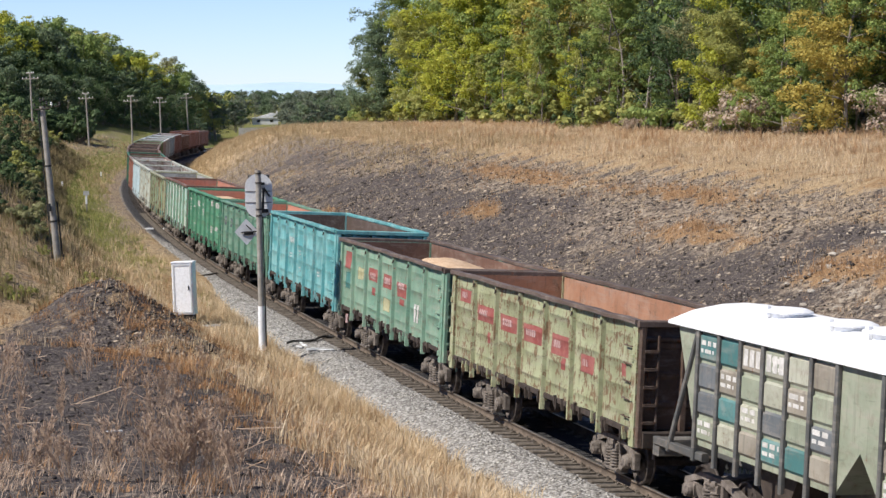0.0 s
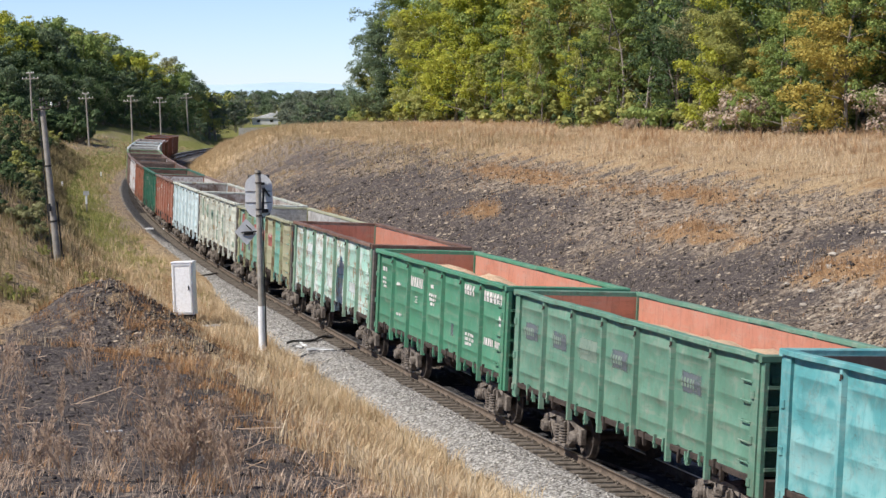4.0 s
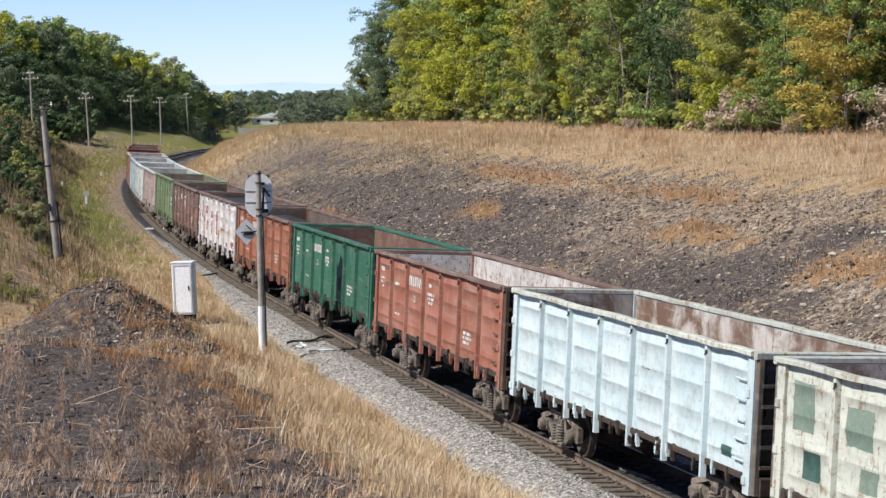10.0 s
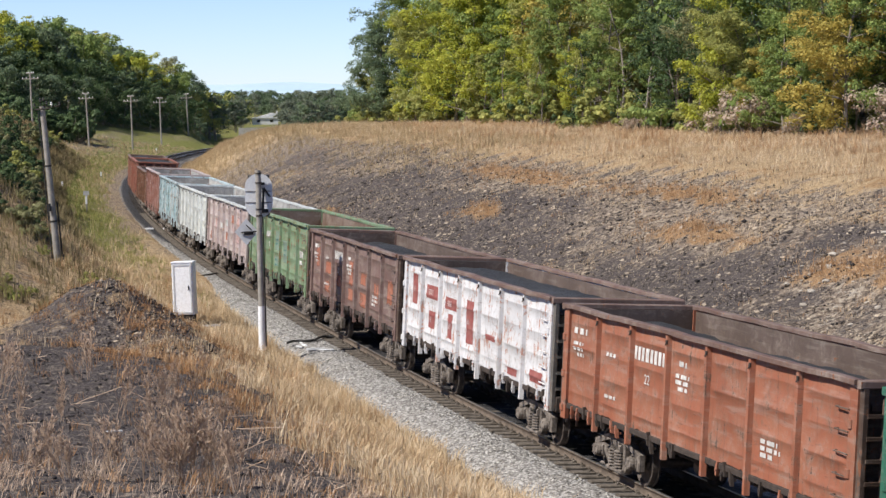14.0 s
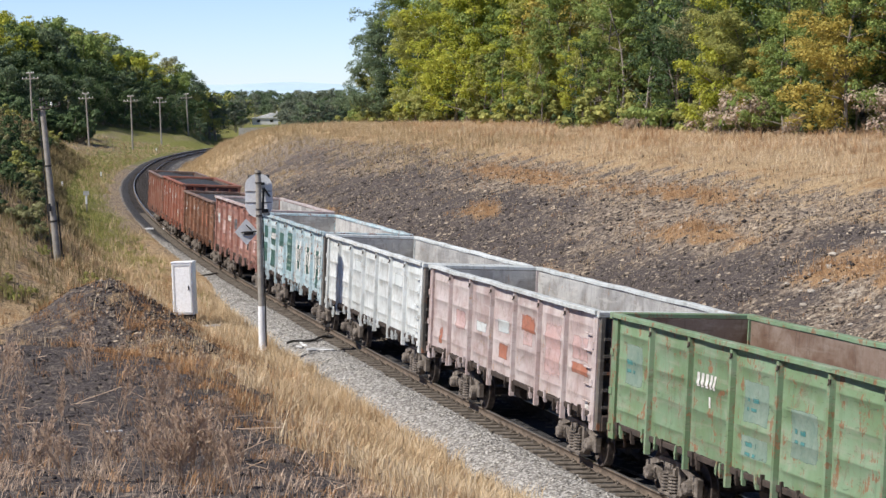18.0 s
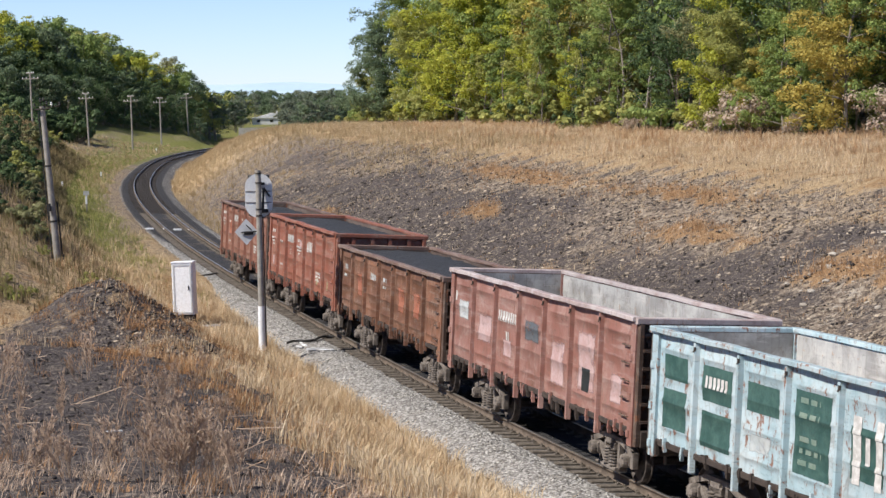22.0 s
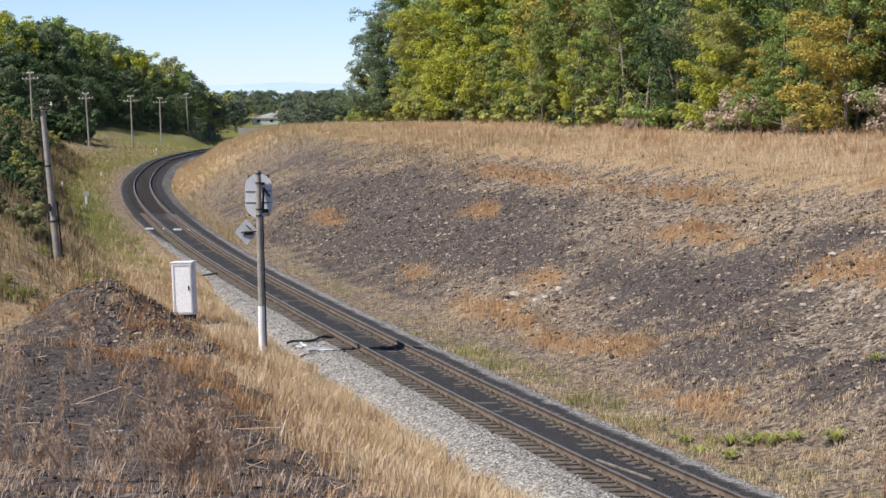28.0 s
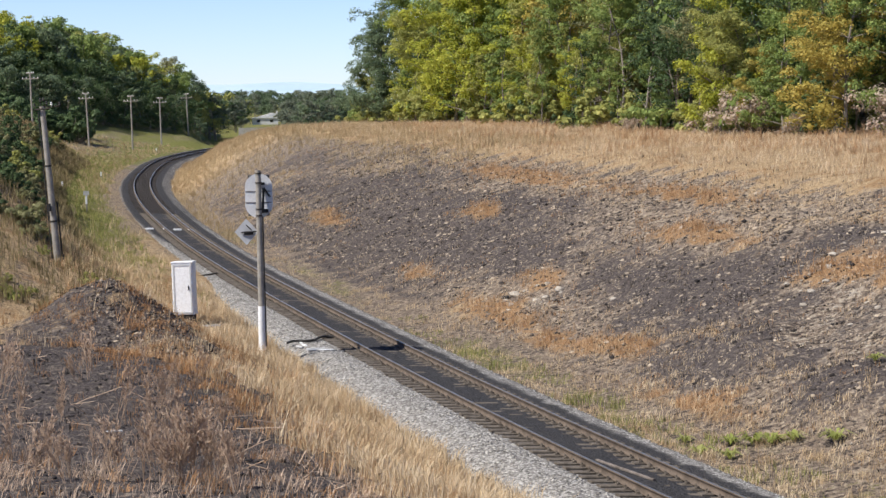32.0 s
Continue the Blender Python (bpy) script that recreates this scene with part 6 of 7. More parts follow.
MAST = (-5.86, 64.6)
signal_mast(MAST[0], MAST[1], 0.2)
relay_cabinet(-9.2, 71.5, 0.42)
leaning_pole(-15.25, 79.8, 1.0)
for k, (x, y, h, lean) in enumerate(((-56.7, 280, 10.6, -1.5), (-55.8, 319, 8.6, -2.8), (-50.3, 328, 8.8, -1.2), (-50.2, 361, 8.5, -1.4), (-51.4, 409, 8.4, -2.0))):
    telegraph_pole("grey telegraph pole with two crossarms before the dark wood", x, y, z_at(x, y), h, lean)
# A-shaped strut pole far off
g = thing("strut_pole", "far A-shaped double line pole", "utility pole", at=pose(-54, 470, z_at(-54, 470)))
part("shaft", Builder().tube((0, 0, -0.5), (0, 0, 8.5), 0.17, 0.12, 8), M_WOODPOLE, g)
part("strut", Builder().tube((1.6, 0, -0.5), (0.1, 0, 7.8), 0.15, 0.12, 8), M_WOODPOLE, g)


def marker_post(x, y, h=1.0, plate=False):
    z = z_at(x, y)
    g = thing("marker_post", "short post with white top beside the track", "marker post", "white lineside posts", at=pose(x, y, z, 0, -1, 10))
    part("post", Builder().box(-0.07, -0.07, -0.2, 0.07, 0.07, h * 0.45, 0.01), M_CONCRETE, g)
    part("white_top", Builder().box(-0.072, -0.072, h * 0.45, 0.072, 0.072, h, 0.02), M_ENAMEL, g, "whitewashed top")
    if plate:
        part("plate", Builder().box(-0.2, -0.09, h * 0.95, 0.2, -0.075, h * 1.18), M_ALU, g)
    return g


marker_post(-25.2, 142.5, 1.25, True)
marker_post(-35.9, 212, 0.75)
marker_post(-45.2, 319, 0.95)
marker_post(-31.9, 169, 0.7)

# white-painted marks across the track
g = thing("track_marks", "white-painted stones and marks across the track", "track marking", kind="")
for u, w in ((-1.75, 0.5), (-0.8, 0.22), (0.05, 0.5), (0.8, 0.25)):
    s = 101.5
    x, y, z = [float(c) for c in on_track(s, u, -0.17 if abs(abs(u) - 0.8) > 0.1 else -0.17)]
    part("white_mark", Builder().box(-w / 2, -0.3, -0.02, w / 2, 0.3, 0.06, 0.02), M_ENAMEL, g, "", pose(x, y, z, 0, 0, math.degrees(heading(s))))

# things lying by the track
def plank(x0, y0, x1, y1, zl, w, h, material, label, name):
    a, b = Vector((x0, y0, 0)), Vector((x1, y1, 0))
    ln = (b - a).length
    ang = math.degrees(math.atan2((b - a).y, (b - a).x))
    g = new(name, Builder().box(0, -w / 2, 0, ln, w / 2, h, min(w, h) * 0.25).mesh(name, material))
    g.matrix_basis = pose(x0, y0, zl, 0, 0, ang)
    return tagged(g, label, "debris")


x0, y0, _ = [float(c) for c in on_track(13.6, -0.25)]
x1, y1, _ = [float(c) for c in on_track(10.9, 0.05)]
plank(x0, y0, x1, y1, -0.2, 0.07, 0.06, M_GREYIRON, "pale metal bar lying between the rails", "metal_bar")
_r = random.Random(12)
for k in range(7):
    s, u = 36.5 + _r.uniform(-1.4, 1.4), -2.4 + _r.uniform(-0.45, 0.3)
    x0, y0, z0 = [float(c) for c in on_track(s, u, -0.25)]
    t = _r.uniform(0, 3)
    plank(x0, y0, x0 + math.cos(t) * _r.uniform(0.25, 0.7), y0 + math.sin(t) * 0.4, z0, 0.1, 0.05, M_ALU if k % 2 else M_ENAMEL, "pale scrap lying on the ballast", "scrap_piece")
plank(-8.75, 70.6, -7.9, 70.9, z_at(-8.3, 70.7) + 0.02, 0.14, 0.08, M_ALU, "pale post lying on burnt ground beside the cabinet", "fallen_post")
plank(-5.6, 33.0, -5.35, 33.1, z_at(-5.5, 33.05) + 0.04, 0.06, 0.03, M_ALU, "pale stick on the burnt ground", "stick_piece")
# trackside cable
cable = Builder()
pts = []
for k in range(15):
    f = k / 14
    x, y, z = [float(c) for c in on_track(38.6 - 1.8 * f + 0.35 * math.sin(f * 9), -1.0 - 1.9 * f, -0.16 - 0.13 * max(0, f - 0.5))]
    pts.append((x, y, z + 0.03))
cable.pipe(pts, 0.045)
g = new("track_cable", cable.mesh("track_cable", M_BLACK))
tagged(g, "black cable bending down the ballast shoulder", "cable")
cable = Builder()
pts = [[float(c) for c in on_track(66 - 2.2 * k / 8, -1.3 - 1.6 * k / 8, -0.14 - 0.012 * k)] for k in range(9)]
cable.pipe(pts, 0.04)
tagged(new("track_cable", cable.mesh("track_cable", M_BLACK)), "black cable from the cabinet to the rail", "cable")


# ---------------------------------------------------------------- trees
def branch_lines(r, height_, lean, first, limbs):
    """A trunk and limbs as (from, to, radius, radius)."""
    segs, tips = [], []
    p, rad = Vector((0, 0, -0.4)), 0.0115 * height_
    d = Vector((lean * r.uniform(-1, 1), lean * r.uniform(-1, 1), 1))
    n = 8
    for i in range(n):
        q = p + d.normalized() * (height_ * 0.92 / n)
        segs.append((p, q, rad, rad * 0.87))
        if q.z > height_ * first:
            for _ in range(limbs if i < n - 1 else limbs + 1):
                t = r.uniform(0, 6.283)
                ln = height_ * r.uniform(0.12, 0.25) * (1.0 if i < n - 2 else 0.7)
                e = q + Vector((math.cos(t), math.sin(t), r.uniform(0.15, 0.8))).normalized() * ln
                segs.append((q, e, rad * 0.42, rad * 0.14))
                tips += [e, q.lerp(e, 0.6)]
                e2 = e + Vector((math.cos(t + r.uniform(-1, 1)), math.sin(t + r.uniform(-1, 1)), r.uniform(-0.2, 0.5))) * ln * 0.38
                segs.append((e, e2, rad * 0.14, rad * 0.06))
                tips.append(e2)
        p, rad = q, rad * 0.87
        d = d + Vector((r.uniform(-0.12, 0.12), r.uniform(-0.12, 0.12), 0))
    tips.append(p)
    return segs, tips


def leaves(rs, centres, radii, count, size, squash=0.8):
    """Leaf sprays laid over the outside of clumps, facing outwards; returns vertices and quads."""
    idx = rs.choice(len(centres), count, p=radii ** 2 / (radii ** 2).sum())
    d = rs.normal(size=(count, 3))
    d[:, 2] = np.where(rs.uniform(size=count) < 0.55, abs(d[:, 2]), d[:, 2])
    d /= np.linalg.norm(d, axis=1)[:, None]
    rad = radii[idx] * rs.uniform(0.5, 1.08, count)
    c = centres[idx] + d * rad[:, None] * np.array([1, 1, squash])
    nrm = d + rs.normal(size=(count, 3)) * 0.36 + np.array([0, 0, 0.25])
    nrm /= np.linalg.norm(nrm, axis=1)[:, None]
    a = np.cross(nrm, rs.normal(size=(count, 3)))
    a /= np.linalg.norm(a, axis=1)[:, None]
    b = np.cross(nrm, a)
    sz = size * rs.uniform(0.5, 1.3, count)[:, None]
    v = np.stack([c - a * sz, c - b * sz * 0.6 + nrm * sz * 0.15, c + a * sz, c + b * sz * 0.6 + nrm * sz * 0.15], 1).reshape(-1, 3)
    f = np.arange(count * 4).reshape(-1, 4)
    return v, f


def tree_kind(seed, height_, count, size, spread=1.0, first=0.3, clump=(0.03, 0.062), limbs=3):
    """Trunk and crown meshes of one kind of broadleaf tree."""
    r, rs = random.Random(seed), np.random.RandomState(seed)
    segs, tips = branch_lines(r, height_, 0.12, first, limbs)
    b = Builder()
    for p, q, a, c in segs:
        b.tube(p, q, a, c, 6, False)
    cen = [np.array(t) * np.array([spread, spread, 1]) for t in tips]
    cen += [cen[r.randrange(len(cen))] + rs.normal(size=3) * height_ * np.array([0.05, 0.05, 0.035]) for _ in range(len(cen))]
    cen = np.array(cen)
    radii = rs.uniform(clump[0], clump[1], len(cen)) * height_
    v, f = leaves(rs, cen, radii, count, size)
    return b.mesh("trunk", M_BARK), array_mesh("crown", v, f, None)


def bush_kind(seed, w, h, count, size):
    rs = np.random.RandomState(seed)
    cen = rs.normal(size=(22, 3)) * np.array([w * 0.3, w * 0.3, h * 0.22]) + np.array([0, 0, h * 0.45])
    cen[:, 2] = np.clip(cen[:, 2], h * 0.18, h)
    v, f = leaves(rs, cen, rs.uniform(0.12, 0.25, 22) * h, count, size)
    b = Builder()
    for c in cen:
        b.tube((c[0] * 0.15, c[1] * 0.15, -0.2), c, 0.035, 0.012, 5, False)
    return b.mesh("stem", M_BARK), array_mesh("foliage", v, f, None)


L_GREEN = leaf_material("green_leaves", [(0.11, 0.17, 0.05), (0.22, 0.295, 0.085), (0.38, 0.43, 0.14)])
# dark green; also stands in for shade on the hillside and the bank
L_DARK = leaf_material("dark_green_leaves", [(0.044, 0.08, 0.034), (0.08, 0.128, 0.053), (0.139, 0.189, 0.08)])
L_LIME = leaf_material("yellow_green_leaves", [(0.2, 0.25, 0.035), (0.39, 0.415, 0.058), (0.6, 0.56, 0.1)])
L_OLIVE = leaf_material("olive_leaves", [(0.17, 0.195, 0.06), (0.32, 0.335, 0.1), (0.49, 0.47, 0.15)])
L_GOLD = leaf_material("golden_leaves", [(0.24, 0.22, 0.055), (0.44, 0.36, 0.085), (0.6, 0.45, 0.13)])
L_DRY = leaf_material("dry_brush", [(0.3, 0.22, 0.16), (0.47, 0.37, 0.29), (0.6, 0.5, 0.41)])

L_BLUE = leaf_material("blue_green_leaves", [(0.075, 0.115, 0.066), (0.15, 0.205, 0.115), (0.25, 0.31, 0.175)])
L_GREY = leaf_material("grey_olive_leaves", [(0.12, 0.132, 0.065), (0.235, 0.24, 0.115), (0.37, 0.355, 0.18)])

LOW_KINDS = [tree_kind(100 + k, 17.0, 13500, 0.145, 1.0 + 0.1 * (k % 3), 0.06, (0.03, 0.062)) for k in range(4)]
HIGH_KINDS = [tree_kind(110 + k, 17.0, 8200, 0.14, 1.0 + 0.1 * (k % 3), (0.2, 0.28)[k % 2], (0.026, 0.054)) for k in range(4)]
BACK_KINDS = [tree_kind(120 + k, 17.0, 2600, 0.3, 1.05, 0.2, (0.05, 0.09)) for k in range(3)]
SLIM_KINDS = [tree_kind(130 + k, 12.0, 2600, 0.15, 0.7, 0.12, (0.026, 0.055), 2) for k in range(3)]
FAR_KINDS = [tree_kind(200 + k, 15.0, 2300, 0.3, 1.15, 0.24, (0.05, 0.095), 2) for k in range(4)]
FRONT_KINDS = [tree_kind(210 + k, 15.0, 2600, 0.3, 1.1, 0.05, (0.04, 0.085), 3) for k in range(4)]
BEYOND_KINDS = [tree_kind(220 + k, 15.0, 1000, 0.5, 1.15, 0.12, (0.06, 0.11), 2) for k in range(4)]
BUSHES = [bush_kind(300 + k, 3.2, 2.6, 1500, 0.19) for k in range(3)]
DRYBUSH = bush_kind(310, 2.6, 2.6, 1900, 0.085)
_tr = random.Random(77)


def tree(kind, leaf, x, y, scale, label, group, category="tree", name="tree"):
    g = thing(name, label, category, group, at=pose(x, y, z_at(x, y) - 0.05, _tr.uniform(-2, 2), _tr.uniform(-2, 2), _tr.uniform(0, 360)) @ Matrix.Diagonal((scale, scale, scale * _tr.uniform(0.92, 1.1), 1)))
    part("trunk" if name == "tree" else "stem", kind[0], None, g)
    part("crown" if name == "tree" else "foliage", kind[1], leaf, g)
    return g


LABEL = {"green_leaves": "green", "dark_green_leaves": "dark green", "yellow_green_leaves": "yellow-green", "olive_leaves": "olive", "golden_leaves": "golden autumn", "dry_brush": "dry brown", "blue_green_leaves": "blue-green", "grey_olive_leaves": "greyish olive"}


def wood_edge(f):
    """The edge of the wood on the cutting's right brow, 0 near to 1 far."""
    return 29 - 35 * f, 112 + 126 * f


def hue(f, row):
    """Leaf colours along the wood's edge."""
    pick = _tr.random()
    if row > 1:
        return L_DARK if pick < 0.55 else L_GREEN
    for limit, mix in ((0.1, (L_GREEN, L_DARK, L_GREEN, L_GREY)), (0.2, (L_OLIVE, L_GREEN, L_DARK)), (0.25, (L_LIME, L_OLIVE, L_GREY)), (0.42, (L_DARK, L_DARK, L_DARK, L_GREEN)), (0.52, (L_GREY, L_OLIVE, L_GREY, L_GREEN)),
                       (0.6, (L_OLIVE, L_GOLD, L_OLIVE)), (0.8, (L_LIME, L_LIME, L_GREEN, L_LIME)), (0.9, (L_GREEN, L_LIME, L_OLIVE)), (1.03, (L_BLUE, L_BLUE, L_GREEN))):
        if f < limit:
            return mix[int(pick * len(mix))]
    return L_GOLD if pick < 0.6 else L_OLIVE


for row in range(4):
    n = (33, 30, 24, 18)[row]
    for i in range(n):
        f = (i + _tr.uniform(-0.35, 0.35)) / (n - 1) * (1.0, 1.0, 1.0, 0.98)[row]
        if row == 0 and (0.27 < f < 0.42 or f < 0.07) and i % 2:
            continue
        x, y = wood_edge(f)
        off = row * 5.0 + _tr.uniform(-1.5, 1.5)
        x, y = x + off * 0.93 + _tr.uniform(-1, 1), y + off * 0.45
        leaf = hue(f, row)
        kind = BACK_KINDS[_tr.randrange(3)] if row > 1 else (HIGH_KINDS if f < 0.54 else LOW_KINDS)[_tr.randrange(4)]
        tree(kind, leaf, x, y, _tr.uniform(0.72, 1.08) * (0.85 if row == 0 else 1.0) * float(np.interp(f, [0.85, 0.95, 1.0, 1.03], [1.0, 0.94, 0.84, 0.7])), "tall " + LABEL[leaf.name] + " broadleaf tree at the wood's edge", "trees of the wood on the brow")
for i in range(34):
    f = i / 33 * 1.01
    if f < 0.55 and i % 3 == 1:
        continue
    x, y = wood_edge(f + _tr.uniform(-0.015, 0.015))
    leaf = _tr.choice([L_GREEN, L_OLIVE, L_GREEN, L_LIME] if f < 0.6 else [L_GREEN, L_OLIVE, L_LIME, L_OLIVE, L_DARK])
    # darker leaves stand in for shaded gaps along this stretch of the wood
    if 0.24 < f < 0.46:
        leaf = L_DARK if i % 2 else L_GREEN
    tree(SLIM_KINDS[_tr.randrange(3)], leaf, x - 1.8, y - 1.2, _tr.uniform(0.38, 0.78), "slim pale-stemmed young tree with " + LABEL[leaf.name] + " leaves", "young trees at the wood's edge")
for i in range(44):
    x, y = wood_edge(i / 43 * 1.1)
    off = _tr.uniform(11, 20)
    leaf = _tr.choice([L_DARK, L_GREEN, L_DARK])
    tree(BUSHES[i % 3], leaf, x + off, y + off * 0.5, _tr.uniform(2.0, 2.9), LABEL[leaf.name] + " undergrowth bush inside the wood", "undergrowth of the wood", "bush", "bush")
for i in range(38):
    f = i / 37 * 1.1
    x, y = wood_edge(f)
    x, y = x - 1.4 + _tr.uniform(-1.3, 1.6), y - 1.0 + _tr.uniform(-1.5, 1.5)
    leaf = _tr.choice([L_GREEN, L_OLIVE, L_OLIVE, L_DARK, L_OLIVE, L_GREEN] if f < 0.5 else [L_OLIVE, L_DARK, L_OLIVE, L_GREEN])
    tree(BUSHES[i % 3], leaf, x, y, _tr.uniform(0.5, 1.35), LABEL[leaf.name] + " bush at the foot of the wood", "bushes along the wood", "bush", "bush")
for f, sc in ((0.18, 1.35), (0.155, 1.3), (0.012, 1.35), (-0.01, 1.0), (0.105, 0.7), (0.33, 0.5)):
    x, y = wood_edge(f)
    tree(DRYBUSH, L_DRY, x - 3.5, y - 3, sc, "dry leafless pale brown bush in tall grass", "dry bushes", "bush", "bush")

for f, sc, leaf in ((0.985, 0.8, L_BLUE), (1.015, 0.62, L_BLUE), (1.03, 0.45, L_OLIVE), (1.05, 0.22, L_GOLD), (0.06, 0.66, L_GOLD), (0.075, 0.45, L_GOLD), (0.02, 0.6, L_GREEN), (0.2, 0.5, L_OLIVE), (0.15, 0.34, L_GOLD), (0.11, 0.4, L_GREEN), (0.205, 0.66, L_LIME), (0.165, 0.5, L_OLIVE), (0.47, 0.42, L_LIME), (0.34, 0.3, L_GREEN), (0.58, 0.5, L_LIME), (0.72, 0.9, L_LIME), (0.125, 0.5, L_GREEN)):
    x, y = wood_edge(f)
    tree((HIGH_KINDS if sc > 0.7 and f < 0.5 else LOW_KINDS)[int(f * 100) % 4], leaf, x - (3.4 if f < 0.3 else 1.2), y - (2.4 if f < 0.3 else 0.8), sc, "spreading " + LABEL[leaf.name] + " tree at the front of the wood", "trees of the wood on the brow")

# the wood on the left hill
def hill_top(bearing):
    """How far the hillside wood rises over the eye, as a slope, along a bearing x / y."""
    return np.interp(bearing, [-0.24, -0.22, -0.19, -0.172, -0.158, -0.142, -0.133, -0.127, -0.12], [0.049, 0.047, 0.0415, 0.0365, 0.030, 0.024, 0.0188, 0.015, 0.010])


for row in range(5):
    for i in range(27):
        f = (i + _tr.uniform(-0.4, 0.4)) / 26
        y = 352 + 66 * f + row * 13 + _tr.uniform(-4, 4)
        bearing = -0.232 + 0.112 * f
        x = bearing * y
        # front rows dark-leaved: the shade low in the wood is put into leaf colour
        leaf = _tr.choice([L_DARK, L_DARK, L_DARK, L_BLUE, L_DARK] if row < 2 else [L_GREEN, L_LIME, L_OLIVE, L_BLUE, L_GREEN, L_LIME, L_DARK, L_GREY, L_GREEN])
        tall = EYE_Z + float(hill_top(bearing)) * y - z_at(x, y)
        sc = min(1.25, max(0.35, tall / 15.5)) * (0.5, 0.64, 0.82, 0.94, 1.0)[row]
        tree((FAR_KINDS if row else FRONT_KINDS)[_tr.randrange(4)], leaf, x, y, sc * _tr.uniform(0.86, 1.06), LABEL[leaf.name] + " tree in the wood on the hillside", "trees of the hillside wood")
# bushes on the left bank and below the wood; dark leaves paint in the shade
for k in range(95):
    s, u = _tr.uniform(64, 200), -9.6 - 6.5 * _tr.random() ** 1.2
    x, y, _ = [float(c) for c in on_track(s, u)]
    leaf = _tr.choice([L_DARK, L_GREY, L_DARK, L_GREY, L_OLIVE])
    tree(BUSHES[k % 3], leaf, x, y, _tr.uniform(0.25, 0.36 if s < 80 else 0.58), LABEL[leaf.name] + " scrubby bush on the bank", "scrub on the bank", "bush", "bush")
# more dark scrub, its leaf tone standing for shade behind the leaning pole
_sr = random.Random(77)
for k in range(46):
    s, u = (_sr.uniform(53, 78), _sr.uniform(-13.5, -10.2)) if k < 26 else (_sr.uniform(98, 128), _sr.uniform(-12.5, -9.2))
    x, y, _ = [float(c) for c in on_track(s, u)]
    leaf = (L_DARK, L_GREY, L_DARK)[k % 3]
    tree(BUSHES[k % 3], leaf, x, y, _sr.uniform(0.24, 0.42) * (1 if k < 26 else 1.4), "low " + LABEL[leaf.name] + " scrubby bush on the bank", "scrub on the bank", "bush", "bush")
# flowering weeds by the leaning pole
for k in range(12):
    x, y = (-14.6 + _tr.uniform(-1.6, 1.6), 80.5 + _tr.uniform(-3, 3)) if k < 7 else (-15.2 + _tr.uniform(-1.2, 1.2), 72 + _tr.uniform(-2, 2))
    tree(BUSHES[k % 3], L_OLIVE, x, y, _tr.uniform(0.09, 0.18), "low olive-green flowering weed clump by the pole", "weed clumps by the pole", "weed", "bush")
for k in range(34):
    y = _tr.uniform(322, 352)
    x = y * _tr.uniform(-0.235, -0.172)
    # dark leaves alone paint the shadow at the wood's foot
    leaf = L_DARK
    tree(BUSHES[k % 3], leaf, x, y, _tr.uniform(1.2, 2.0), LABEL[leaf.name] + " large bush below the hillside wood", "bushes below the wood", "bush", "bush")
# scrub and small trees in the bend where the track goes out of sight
# distance haze is painted into this grey-green leaf colour
L_HAZED = leaf_material("hazed_green_leaves", [(0.1, 0.125, 0.085), (0.17, 0.2, 0.14), (0.26, 0.28, 0.2)])
LABEL["hazed_green_leaves"] = "silvery green"


far_trees = {}


def beyond(bearing, y, rise, leaf):
    """A tree whose top stands rise times its distance over the eye."""
    x = bearing * y
    tall = max(2.0, EYE_Z + rise * y - z_at(x, y))
    far_trees.setdefault(leaf.name, []).append((leaf, _tr.randrange(4), pose(x, y, z_at(x, y), 0, 0, _tr.uniform(0, 360)) @ Matrix.Scale(tall / 15.5, 4)))


# mostly grey and blue-green leaves, to paint in the valley's haze
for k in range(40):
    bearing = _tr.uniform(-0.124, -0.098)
    beyond(bearing, _tr.uniform(455, 500) if bearing < -0.112 else _tr.uniform(560, 700), float(np.interp(bearing, [-0.124, -0.115, -0.101], [0.0085, 0.006, 0.002])) * _tr.uniform(0.3, 1.2), _tr.choice([L_OLIVE, L_BLUE, L_HAZED, L_HAZED, L_DARK]))
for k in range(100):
    beyond(_tr.uniform(-0.104, -0.04), _tr.uniform(800, 1300), _tr.uniform(0.001, 0.0066), _tr.choice([L_HAZED, L_HAZED, L_BLUE, L_DARK]))
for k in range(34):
    beyond(_tr.uniform(-0.079, -0.042), _tr.uniform(420, 620), _tr.uniform(-0.006, 0.0035), _tr.choice([L_HAZED, L_BLUE, L_DARK, L_HAZED]))
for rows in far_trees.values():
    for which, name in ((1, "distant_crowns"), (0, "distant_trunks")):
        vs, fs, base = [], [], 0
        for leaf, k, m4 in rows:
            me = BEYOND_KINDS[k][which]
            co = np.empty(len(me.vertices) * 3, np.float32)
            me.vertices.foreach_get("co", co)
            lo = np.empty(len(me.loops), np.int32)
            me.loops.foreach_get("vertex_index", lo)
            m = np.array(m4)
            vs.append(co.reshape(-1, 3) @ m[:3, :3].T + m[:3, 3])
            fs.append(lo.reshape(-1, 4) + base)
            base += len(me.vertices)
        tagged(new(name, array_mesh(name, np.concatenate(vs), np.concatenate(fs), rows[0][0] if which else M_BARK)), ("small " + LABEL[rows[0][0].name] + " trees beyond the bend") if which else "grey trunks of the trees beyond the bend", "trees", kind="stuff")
M_WALL = speckled("pale_concrete_wall", (0.4, 0.39, 0.37, 1), (0.5, 0.49, 0.47, 1), 1, 0.9, 0.2, 0.01)
fence = thing("concrete_fence", "long pale concrete panel fence beyond the bend", "fence", at=pose(-52.4, 520, z_at(-52.4, 520), 0, 0, 8))
